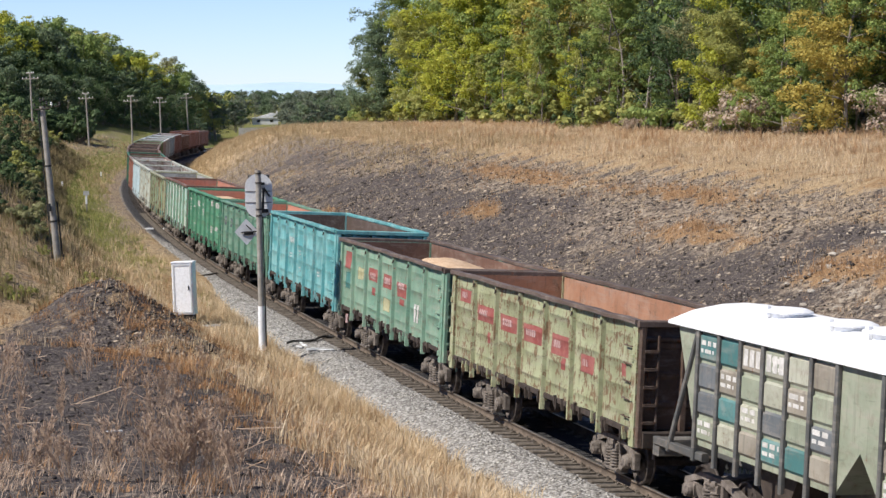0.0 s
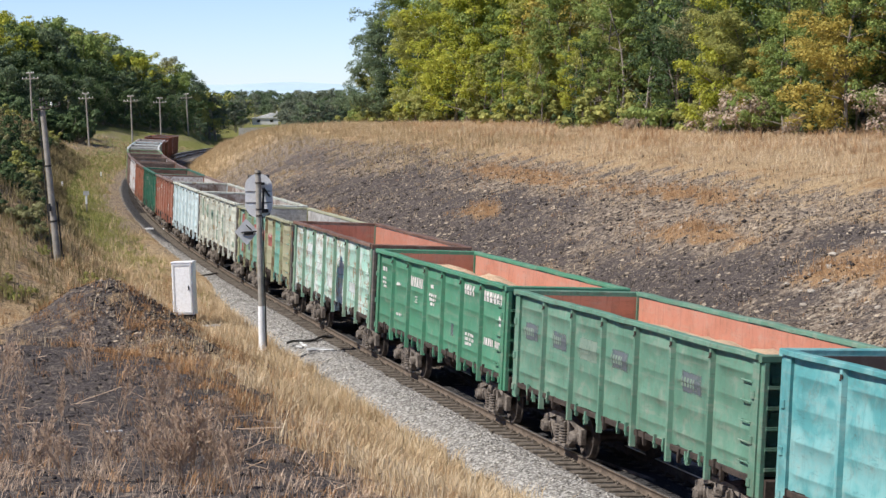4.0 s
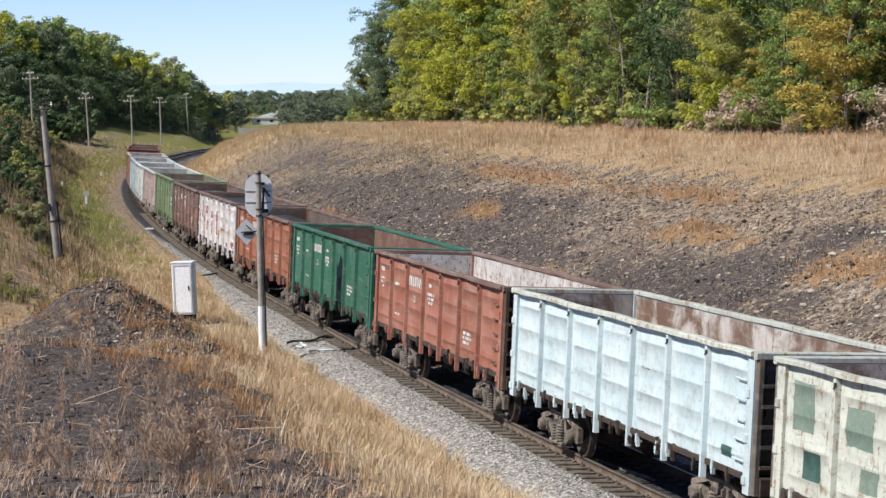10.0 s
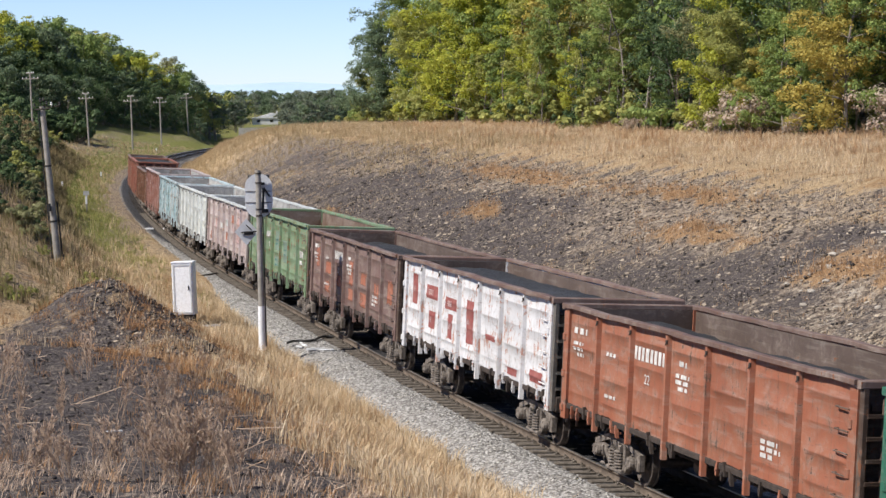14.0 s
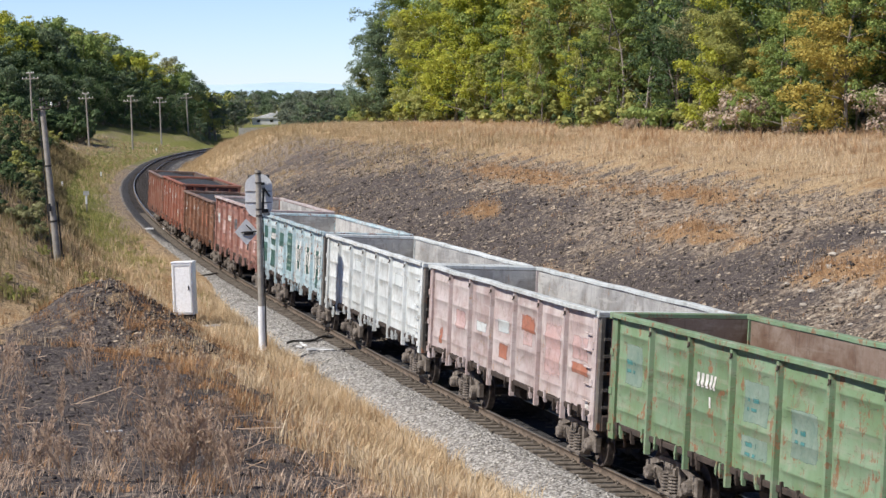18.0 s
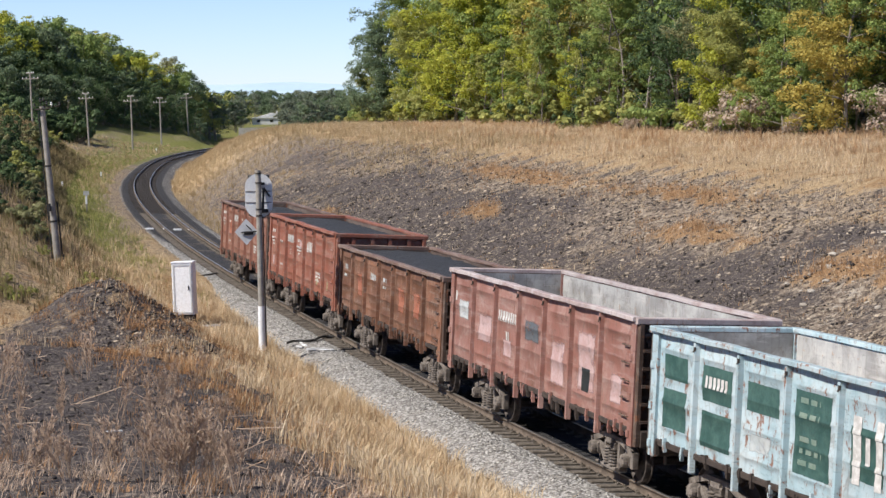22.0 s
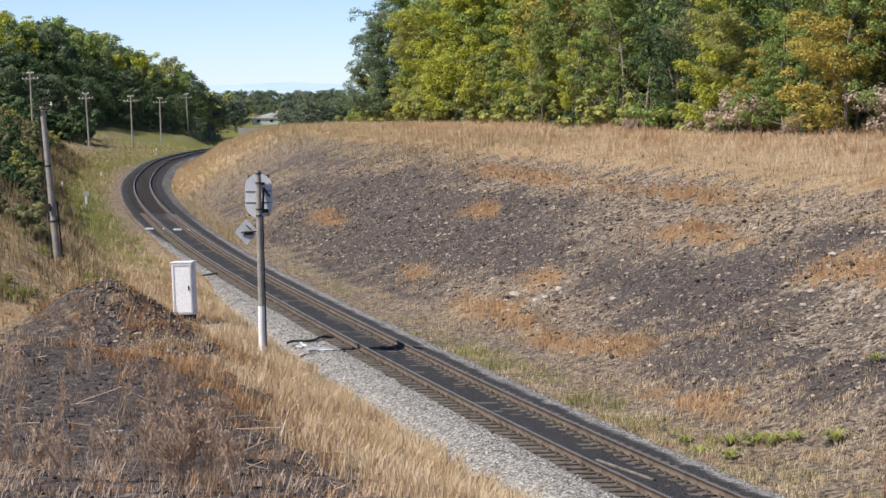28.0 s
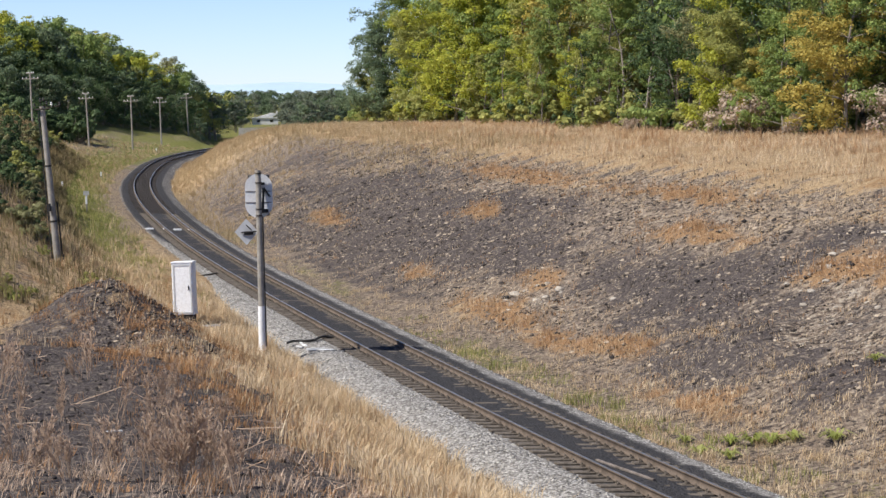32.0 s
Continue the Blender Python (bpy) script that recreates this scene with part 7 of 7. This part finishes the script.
for k in range(5):
    part("fence_panel", Builder().box(k * 1.5, 0, -0.3, k * 1.5 + 1.44, 0.12, 2.1, 0.02), M_WALL, fence)
# ---------------------------------------------------------------- far houses and ridge
M_HOUSE = speckled("pale_render", (0.55, 0.54, 0.52, 1), (0.66, 0.65, 0.62, 1), 1, 0.9, 0.1, 0.01)
M_SLATE = speckled("grey_roofing", (0.24, 0.24, 0.25, 1), (0.36, 0.36, 0.36, 1), 1, 0.8, 0.1, 0.01)


M_PALEROOF = speckled("whitened_roofing", (0.6, 0.6, 0.6, 1), (0.75, 0.75, 0.75, 1), 1, 0.7, 0.1, 0.01)


def house(x, y, w, d, h, rh, turn, roof_m):
    g = thing("house", "small pale far house with a pitched roof", "house", "far village houses", at=pose(x, y, z_at(x, y), 0, 0, turn))
    part("wall", Builder().box(-w / 2, -d / 2, -0.5, w / 2, d / 2, h), M_HOUSE, g)
    part("roof", Builder().extrude([(-w / 2 - 0.4, h), (w / 2 + 0.4, h), (0, h + rh)], (0, -d / 2 - 0.4, 0), (0, d / 2 + 0.4, 0), ((1, 0, 0), (0, 0, 1))), roof_m, g)
    for k in (-0.25, 0.25):
        part("window", Builder().box(k * w - 0.6, -d / 2 - 0.03, h * 0.35, k * w + 0.6, -d / 2, h * 0.75), M_BLACK, g)
    part("chimney", Builder().box(w * 0.15, -0.3, h, w * 0.15 + 0.6, 0.3, h + rh + 0.8), M_HOUSE, g)


for px, d, w, turn in ((472, 700, 9, 5), (486, 760, 8, 10), (545, 900, 8, 30), (556, 1000, 8, 60)):
    house((px - 784) / 3564 * d, d, w, 6, 2.2, 1.0, turn, M_PALEROOF if d < 800 else M_SLATE)

# ridges at the end of the view, haze painted into their pale blue
M_RIDGE = speckled("painted_haze_ridge", (0.42, 0.55, 0.66, 1), (0.45, 0.58, 0.68, 1), 0.01, 1.0, 0.0, 0.01, third=(0.43, 0.56, 0.67, 1), spec=0.0)
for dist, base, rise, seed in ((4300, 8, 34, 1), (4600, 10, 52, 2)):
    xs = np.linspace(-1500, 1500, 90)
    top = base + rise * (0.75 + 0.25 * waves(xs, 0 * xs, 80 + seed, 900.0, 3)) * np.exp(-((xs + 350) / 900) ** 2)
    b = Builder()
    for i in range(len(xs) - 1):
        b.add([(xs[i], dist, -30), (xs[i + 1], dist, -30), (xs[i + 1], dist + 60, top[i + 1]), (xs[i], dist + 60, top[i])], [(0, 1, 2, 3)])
    tagged(new("backdrop", b.mesh("backdrop", M_RIDGE, True)), "distant ridge on the horizon, painted pale haze blue", "hills", kind="structure")

# ---------------------------------------------------------------- grass and stones
def tufts(name, pts, blades, length, width, material, label, lean=0.45, seed=1):
    """Upright thin blades in tufts, joined as one stuff."""
    rs = np.random.RandomState(seed)
    n = len(pts) * blades
    base = np.repeat(pts, blades, 0) + np.concatenate([rs.normal(size=(n, 2)) * 0.09, np.zeros((n, 1))], 1)
    ln = length * rs.uniform(0.45, 1.25, n) * np.repeat(rs.uniform(0.6, 1.25, len(pts)) * np.clip(0.9 + 0.6 * waves(pts[:, 0], pts[:, 1], 90 + seed, 4.0), 0.3, 1.6), blades)
    t = rs.uniform(0, 6.283, n)
    out = np.stack([np.cos(t), np.sin(t), 0 * t], 1)
    side = np.stack([-np.sin(t + 0.6), np.cos(t + 0.6), 0 * t], 1) * (width * rs.uniform(0.6, 1.4, n))[:, None]
    k = (rs.uniform(0.1, 1.0, n) * lean)[:, None]
    up = np.array([0, 0, 1.0])
    midp = base + (up * 0.6 + out * k * 0.35) * ln[:, None]
    tip = base + (up * (1 - 0.25 * k) + out * k) * ln[:, None]
    base = base - up * 0.04
    v = np.stack([base - side * 0.5, base + side * 0.5, midp + side * 0.4, midp - side * 0.4, tip], 1).reshape(-1, 3)
    q = np.arange(n)[:, None] * 5
    f = np.concatenate([np.concatenate([q, q + 1, q + 2], 1), np.concatenate([q, q + 2, q + 3], 1), np.concatenate([q + 3, q + 2, q + 4], 1)], 0)
    ob = new(name, array_mesh(name, v, f, material))
    return tagged(ob, label, "grass", kind="stuff")


def scatter(n, s0, s1, u0, u1, seed, keep):
    rs = np.random.RandomState(seed)
    s, u = rs.uniform(s0, s1, n), rs.uniform(u0, u1, n)
    x, y, _ = on_track(s, u)
    k = rs.uniform(0, 1, n) < keep(x, y, s, u)
    k &= (np.hypot(x + 9.2, y - 70.6) > 1.3) & (np.hypot(x + 5.86, y - 64.6) > 0.7)
    x, y = x[k], y[k]
    return np.stack([x, y, height(x, y)], 1)


G_STRAW = blade_material("straw_grass", [(0.36, 0.245, 0.14), (0.6, 0.46, 0.29), (0.82, 0.7, 0.52)])
G_RUST = blade_material("russet_grass", [(0.2, 0.095, 0.042), (0.38, 0.205, 0.092), (0.56, 0.36, 0.2)])
G_BROW = blade_material("brow_grass", [(0.36, 0.24, 0.14), (0.58, 0.44, 0.28), (0.82, 0.69, 0.51)])
G_TAN = blade_material("tan_grass", [(0.25, 0.135, 0.065), (0.46, 0.29, 0.155), (0.68, 0.49, 0.31)])
G_FAR = blade_material("far_dry_grass", [(0.25, 0.18, 0.095), (0.43, 0.33, 0.19), (0.62, 0.5, 0.33)])
G_GREEN = blade_material("green_grass", [(0.13, 0.145, 0.045), (0.27, 0.28, 0.09), (0.5, 0.44, 0.2)])
G_SEED = blade_material("dry_seed_head", [(0.3, 0.2, 0.14), (0.5, 0.37, 0.27), (0.72, 0.58, 0.46)])
G_WEED = blade_material("dry_weed", [(0.4, 0.28, 0.19), (0.6, 0.45, 0.33), (0.8, 0.66, 0.52)])

c_burn = lambda x, y: cover(x, y)[0]
tufts("bank_grass", scatter(16000, -12, 62, -9.5, -2.9, 1, lambda x, y, s, u: (1 - 1.1 * c_burn(x, y)) * (0.5 + 0.5 * step(-9.5, -5, u)) * (0.25 + 0.75 * step(-0.5, 0.3, waves(x, y, 81, 1.7)))), 11, 0.42, 0.011, G_STRAW, "tall dry straw grass beside the ballast", 0.85, seed=2)
tufts("knoll_grass", scatter(8000, -30, 45, -22, -6, 3, lambda x, y, s, u: 0.03 + 0.97 * step(0.05, 0.4, waves(x, y, 60, 2.0)) * (0.12 + 0.88 * (waves(x, y, 61, 5.0) > 0.0)) * (1 - 0.75 * step(7, 14, s) * (u < -9.5))), 11, 0.24, 0.009, G_RUST, "singed russet grass on the burnt knoll", 1.5, seed=4)
tufts("bank_russet", scatter(9000, -14, 62, -9.8, -4.2, 35, lambda x, y, s, u: step(0.05, 0.5, waves(x, y, 85, 2.6)) * (0.95 - 0.5 * c_burn(x, y))), 10, 0.36, 0.011, G_TAN, "russet dead grass mixed into the bank", 0.9, seed=36)
tufts("knoll_litter", scatter(3000, -12, 8, -18, -9.4, 37, lambda x, y, s, u: step(0.1, 0.5, waves(x, y, 87, 1.9)) * (1 - 0.9 * step(1, 7, s))), 9, 0.26, 0.009, G_SEED, "pale dead grass litter on the knoll", 1.9, seed=38)
tufts("flank_russet", scatter(9000, 6, 36, -11.5, -4.6, 39, lambda x, y, s, u: 0.75 * step(0.1, 0.5, cover(x, y)[0]) * step(-0.15, 0.35, waves(x, y, 89, 1.8)) * step(-11, -8.5, u + 0.12 * (s - 6))), 8, 0.2, 0.011, G_RUST, "singed russet grass on the flank of the heap", 1.3, seed=40)
tufts("verge_grass", scatter(22000, 24, 330, -24, -3.0, 5, lambda x, y, s, u: (0.8 - 0.7 * c_burn(x, y)) * (0.2 + 0.45 * (s < 70)) * (1 - 0.85 * (u < -8.5) * (s > 38))), 7, 0.42, 0.014, G_STRAW, "dry verge grass", seed=6)
tufts("green_verge", scatter(9500, 48, 260, -12, -3.2, 7, lambda x, y, s, u: np.exp(-((u + 6) / 3.2) ** 2)), 6, 0.3, 0.02, G_GREEN, "greenish grass along the track", seed=8)
tufts("far_verge", scatter(9000, 150, 330, -30, -3.0, 33, lambda x, y, s, u: 0.45 + 0.5 * waves(x, y, 83, 12.0)), 6, 0.5, 0.035, G_FAR, "rough dry grass beside the far track", 0.7, seed=34)
tufts("slope_grass", scatter(34000, -4, 140, 5.5, 23, 9, lambda x, y, s, u: (0.06 + 0.7 * step(-0.1, 0.5, waves(x, y, 63, 4.0))) * (1 - 0.92 * c_burn(x, y))), 5, 0.19, 0.014, G_BROW, "thin dry grass on the burnt slope", 0.9, seed=10)
G_CHAR = blade_material("charred_stubble", [(0.018, 0.016, 0.016), (0.04, 0.034, 0.032), (0.09, 0.07, 0.058)])
tufts("charred_stubble", scatter(7000, -2, 120, 5.5, 23, 19, lambda x, y, s, u: 0.2 + 0.7 * c_burn(x, y)), 4, 0.15, 0.022, G_CHAR, "charred grass stubble on the slope", 1.0, seed=20)
tufts("knoll_stubble", scatter(2200, -30, 40, -22, -5.5, 21, lambda x, y, s, u: 0.2 + 0.5 * c_burn(x, y)), 4, 0.12, 0.02, G_CHAR, "charred stubble on the knoll", 1.0, seed=22)
G_OLIVE = blade_material("olive_scrub_grass", [(0.12, 0.1, 0.05), (0.23, 0.185, 0.095), (0.38, 0.3, 0.17)])
tufts("bank_scrub", scatter(15000, 40, 215, -17, -6.8, 23, lambda x, y, s, u: 0.9 * (0.65 + 0.35 * step(52, 75, s))), 7, 0.6, 0.025, G_OLIVE, "rank olive-brown grass on the shaded bank", 0.6, seed=24)
tufts("slope_russet", scatter(16000, -4, 140, 5.5, 23, 25, lambda x, y, s, u: 0.8 * step(0.0, 0.6, waves(x * 0.6, y * 1.2, 75, 9.0)) * (1 - 0.8 * c_burn(x, y))), 5, 0.2, 0.013, G_RUST, "russet dead grass on the slope", 0.9, seed=26)
tufts("russet_patches", scatter(26000, 0, 100, 5, 21, 27, lambda x, y, s, u: 0.9 * patchy(x, y, s, u)), 9, 0.27, 0.012, G_TAN, "patches of orange-brown dead grass on the slope", 0.7, seed=28)
tufts("brow_grass", scatter(28000, -10, 190, 17.5, 36, 11, lambda x, y, s, u: step(17.8, 22.5, u + 2 * waves(x, y, 70, 7.0) + (s > 120) * (s - 120) * 0.1) * (0.55 + 0.45 * waves(x, y, 71, 3.0))), 7, 0.42, 0.015, G_BROW, "tall dry grass on the brow of the cutting", 0.65, seed=12)
tufts("brow_russet", scatter(12000, -10, 170, 22.5, 36, 31, lambda x, y, s, u: step(0.0, 0.5, waves(x, y, 77, 11.0) + 0.3 * waves(x, y, 78, 3.0))), 7, 0.58, 0.015, G_TAN, "tall russet dead grass below the wood", 0.6, seed=32)
tufts("far_brow_grass", scatter(20000, 95, 330, 2.9, 26, 13, lambda x, y, s, u: 0.95 - 1.3 * c_burn(x, y)), 6, 0.5, 0.022, G_FAR, "dry grass on the far side of the cutting", seed=14)
tufts("ditch_grass", scatter(5000, -8, 95, 3.0, 8.5, 15, lambda x, y, s, u: (1 - 0.8 * step(5, 6, u) * (s > 50)) * 0.08 + 0.8 * step(-0.1, 0.5, waves(x, y, 73, 3.2)) * (1 - 0.95 * c_burn(x, y)) * (1 - 0.7 * step(4.6, 5.6, u))), 9, 0.22, 0.012, G_STRAW, "straw grass in the ditch", seed=16)
tufts("foot_straw", scatter(9000, -8, 34, 3.0, 9, 41, lambda x, y, s, u: (0.25 + 0.7 * step(-0.1, 0.4, waves(x, y, 91, 2.2))) * (1 - 0.9 * c_burn(x, y)) * (1 - 0.6 * step(20, 32, s))), 8, 0.2, 0.011, G_STRAW, "low matted straw at the foot of the slope", 1.6, seed=42)
tufts("ditch_green", scatter(1000, -8, 50, 3.0, 4.8, 17, lambda x, y, s, u: (waves(x, y, 66, 4.0) > 0.0) * 0.9), 8, 0.24, 0.016, G_GREEN, "green weeds in the ditch", seed=18)

# dry weed stalks on the knoll: stems with rising side sprigs full of seed
def weed_mesh(seed):
    rs = np.random.RandomState(seed)
    b = Builder()
    for k in range(2 + seed % 3):
        t = rs.uniform(0, 6.283)
        top = Vector((math.cos(t) * 0.3 * rs.rand(), math.sin(t) * 0.3 * rs.rand(), rs.uniform(0.65, 1.1)))
        foot = Vector((0.05 * math.cos(t), 0.05 * math.sin(t), -0.05))
        b.tube(foot, top, 0.008, 0.003, 4, False)
        for j in range(15):
            h = rs.uniform(0.3, 1.0)
            p = foot.lerp(top, h)
            a = rs.uniform(0, 6.283)
            ln = 0.30 * (1.1 - h) + 0.07
            q = p + Vector((math.cos(a) * ln * 0.55, math.sin(a) * ln * 0.55, ln))
            b.tube(p, q, 0.004, 0.002, 3, False)
            for i in range(5):
                c = p.lerp(q, rs.uniform(0.2, 1.05)) + Vector(rs.normal(size=3) * 0.008)
                d, e = (q - p).normalized() * rs.uniform(0.012, 0.028) + Vector(rs.normal(size=3) * 0.008), Vector(rs.normal(size=3) * 0.008)
                b.add([c - d, c + e, c + d, c - e + Vector((0, 0, 0.012))], [(0, 1, 2, 3)])
    return b.mesh("dry_weed", G_SEED)


WEEDS = [weed_mesh(k) for k in range(6)]
for k in range(105):
    y = 26.2 + 17 * _tr.random() ** 2.4
    x = _tr.uniform(-0.225, -0.1) * y
    s, u = side_of(np.array([x]), np.array([y]))
    if u[0] > -9.2 or (k > 40 and float(waves(np.array([x]), np.array([y]), 95, 5.0)[0]) < -0.05):
        continue
    ob = new("dry_weed", WEEDS[k % 6])
    ob.matrix_basis = pose(x, y, z_at(x, y), _tr.uniform(-16, 16), _tr.uniform(-16, 16), _tr.uniform(0, 360)) @ Matrix.Scale(_tr.uniform(0.4, 1.15), 4)
    tagged(ob, "dry brown weed stalk with seed heads on burnt ground", "weed", "dry weeds on the knoll")

# dead stems lying and leaning on the burnt knoll
for k in range(46):
    x, y = _tr.uniform(-9.0, -1.0), 27 + 20 * _tr.random() ** 1.4
    s, u = side_of(np.array([x]), np.array([y]))
    if u[0] > -8.2:
        continue
    b, t, ln, up = Builder(), _tr.uniform(0, 6.283), _tr.uniform(0.35, 1.0), _tr.uniform(0.02, 0.7)
    pts = [Vector((math.cos(t + 0.25 * j * _tr.uniform(-1, 1)) * ln * j / 4, math.sin(t) * ln * j / 4, -0.02 + ln * up * j / 4 - 0.05 * ln * (j / 4) ** 2)) for j in range(5)]
    b.pipe([tuple(p) for p in pts], _tr.uniform(0.004, 0.008))
    for j in (2, 3):
        b.tube(pts[j], pts[j] + Vector((_tr.uniform(-0.15, 0.15), _tr.uniform(-0.15, 0.15), _tr.uniform(0.03, 0.15))), 0.004, 0.002, 4, False)
    ob = new("dead_stem", b.mesh("dead_stem", G_WEED))
    ob.matrix_basis = pose(x, y, z_at(x, y) + 0.02)
    tagged(ob, "dead pale brown stem lying on burnt ground", "dead stem", "dead stems on the knoll")

# loose stones of the ballast shoulder
def stones(name, n, s0, s1, u0, u1, seed, size, material, label, surface=None):
    rs = np.random.RandomState(seed)
    s, u = rs.uniform(s0, s1, n), rs.uniform(u0, u1, n)
    if surface is None:
        x, y, z = on_track(s, u, np.interp(u, prof[:, 0], prof[:, 1]))
    else:
        x, y, _ = on_track(s, u)
        z = height(x, y)
    c = np.stack([x, y, z], 1)
    base = np.array([(1.2, 0, 0), (-0.6, 0.75, 0), (-0.6, -0.75, 0), (0.1, 0.05, 0.45), (0, 0, -0.7)])
    sz = size * rs.uniform(0.5, 1.3, n)
    t = rs.uniform(0, 6.283, n)
    rot = np.stack([np.stack([np.cos(t), -np.sin(t), 0 * t], 1), np.stack([np.sin(t), np.cos(t), 0 * t], 1), np.stack([0 * t, 0 * t, 1 + 0 * t], 1)], 1)
    pts = base[None] * rs.uniform(0.7, 1.3, (n, 5, 1)) + rs.normal(size=(n, 5, 3)) * 0.12
    v = np.einsum("nij,nkj->nki", rot, pts) * sz[:, None, None] + c[:, None, :]
    tri = np.array([(0, 1, 3), (1, 2, 3), (2, 0, 3), (1, 0, 4), (2, 1, 4), (0, 2, 4)])
    f = (np.arange(n)[:, None, None] * 5 + tri[None]).reshape(-1, 3)
    return tagged(new(name, array_mesh(name, v.reshape(-1, 3), f, material)), label, "stones", kind="stuff")


def stone_material(name, tones):
    n = Nodes(name, 0.9, 0.0, 0.2)
    n.colour(n.ramp(n.island(), [(i / (len(tones) - 1), t) for i, t in enumerate(tones)]))
    return n.m


M_STONES = stone_material("loose_stone", [(0.15, 0.14, 0.13), (0.3, 0.29, 0.27), (0.5, 0.49, 0.46)])
M_CHALK = stone_material("pale_rubble", [(0.16, 0.13, 0.11), (0.26, 0.22, 0.18), (0.42, 0.38, 0.32)])
stones("loose_ballast", 15000, -10, 90, -3.4, -1.4, 1, 0.045, M_STONES, "loose grey ballast stones on the shoulder")
stones("loose_ballast_right", 2200, -10, 70, 2.3, 3.4, 2, 0.045, M_STONES, "loose grey ballast stones on the shoulder")
stones("slope_rubble", 3200, 0, 110, 6, 20, 3, 0.055, M_CHALK, "pale rubble on the burnt slope", True)

M_CLOD = stone_material("burnt_clod", [(0.025, 0.022, 0.022), (0.07, 0.06, 0.055), (0.19, 0.155, 0.125), (0.48, 0.4, 0.31)])
M_ASHCLOD = stone_material("ashy_clod", [(0.022, 0.02, 0.02), (0.045, 0.04, 0.04), (0.1, 0.085, 0.078)])
stones("slope_clods", 26000, -4, 135, 6, 19.5, 5, 0.062, M_CLOD, "clods and burnt tussocks on the slope", True)
stones("slope_tussocks", 5000, -2, 120, 6, 19, 8, 0.12, M_CLOD, "burnt tussocks standing on the slope", True)
stones("knoll_clods", 7000, -25, 36, -20, -6.5, 6, 0.055, M_ASHCLOD, "burnt clods on the knoll", True)
stones("heap_clods", 1500, 26, 34, -10, -3.8, 7, 0.08, M_CLOD, "clods on the dug earth heap", True)


# chalky outcrop and loose rocks on the slope
def rock(x, y, size, material, label, seed, flat=0.6):
    rs = np.random.RandomState(seed)
    bm = bmesh.new()
    bmesh.ops.create_icosphere(bm, subdivisions=2, radius=size)
    for v in bm.verts:
        k = 1 + 0.25 * noise.noise(Vector(v.co) * (1.6 / size) + Vector((seed * 3.1, 0, 0)))
        v.co = Vector((v.co.x * k, v.co.y * k, v.co.z * k * flat))
    me = bpy.data.meshes.new("rock")
    bm.to_mesh(me)
    bm.free()
    me.materials.append(material)
    ob = new("rock", me)
    ob.matrix_basis = pose(x, y, z_at(x, y) + size * flat * 0.2, rs.uniform(-10, 10), rs.uniform(-10, 10), rs.uniform(0, 360))
    return tagged(ob, label, "rock", "rocks on the slope")


M_PALEROCK = speckled("chalk_rock", (0.34, 0.3, 0.25, 1), (0.5, 0.46, 0.4, 1), 6, 0.95, 0.9, 0.04, third=(0.17, 0.14, 0.115, 1))
for k in range(14):
    rock(3.5 + _tr.uniform(-1.3, 1.2), 78.6 + _tr.uniform(-1.2, 1.6), _tr.uniform(0.07, 0.24), M_PALEROCK, "pale chalky rock on the cutting's slope", k)
for k in range(16):
    s_, u_ = _tr.uniform(10, 70), _tr.uniform(8, 19)
    x, y, _ = [float(c) for c in on_track(s_, u_)]
    rock(x, y, _tr.uniform(0.06, 0.18), M_PALEROCK, "pale loose rock on the burnt slope", 20 + k, 0.45)
for k in range(34):
    x, y = 12.8 + _tr.uniform(-2.0, 3.0), 61 + _tr.uniform(-4, 6)
    rock(x, y, _tr.uniform(0.05, 0.16), M_PALEROCK, "pale rock in the chalky slope", 40 + k, 0.5)
# black rock added in place of a dark hole in the slope
rock(2.5, 80.0, 0.2, M_BLACK, "black stone standing in for a dark hole beside the outcrop", 90, 0.5)


L_OLIVEGREEN = leaf_material("weed_leaves", [(0.16, 0.18, 0.05), (0.32, 0.36, 0.1), (0.5, 0.5, 0.2)])


def leafy_weed(x, y, size, seed):
    rs = np.random.RandomState(seed)
    n = 30
    t, k = rs.uniform(0, 6.283, n), rs.uniform(0.5, 1.2, n)
    base = np.zeros((n, 3))
    out = np.stack([np.cos(t), np.sin(t), 0 * t], 1)
    side = np.stack([-np.sin(t), np.cos(t), 0 * t], 1) * 0.05 * size
    ln = (rs.uniform(0.4, 0.8, n) * size)[:, None]
    mid_, tip = base + (out * k[:, None] * 0.5 + np.array([0, 0, 0.55])) * ln, base + (out * k[:, None] * 1.1 + np.array([0, 0, 0.3])) * ln
    v = np.concatenate([np.zeros((1, 3)), np.stack([mid_ - side, tip, mid_ + side], 1).reshape(-1, 3)])
    q = np.arange(n)[:, None] * 3
    ob = new("leafy_weed", array_mesh("leafy_weed", v, np.concatenate([0 * q, q + 1, q + 2, q + 3], 1), L_OLIVEGREEN))
    ob.matrix_basis = pose(x, y, z_at(x, y))
    return tagged(ob, "bright green leafy weed in the ditch", "weed", "green weeds in the ditch")


for k, (x, y, sz) in enumerate(((7.7, 49.9, 0.8), (8.1, 49.5, 0.7), (7.2, 50.3, 0.6), (9.5, 48.5, 0.75), (8.6, 49.3, 0.6), (6.35, 49.6, 0.6), (6.2, 51.5, 0.5), (7.0, 49.0, 0.6), (-1.2, 70.5, 0.5), (-13.2, 74.5, 0.7), (-12.6, 72.5, 0.6), (-13.8, 77.0, 0.6), (11.2, 52.0, 0.5))):
    leafy_weed(x, y, sz, k)

motions()
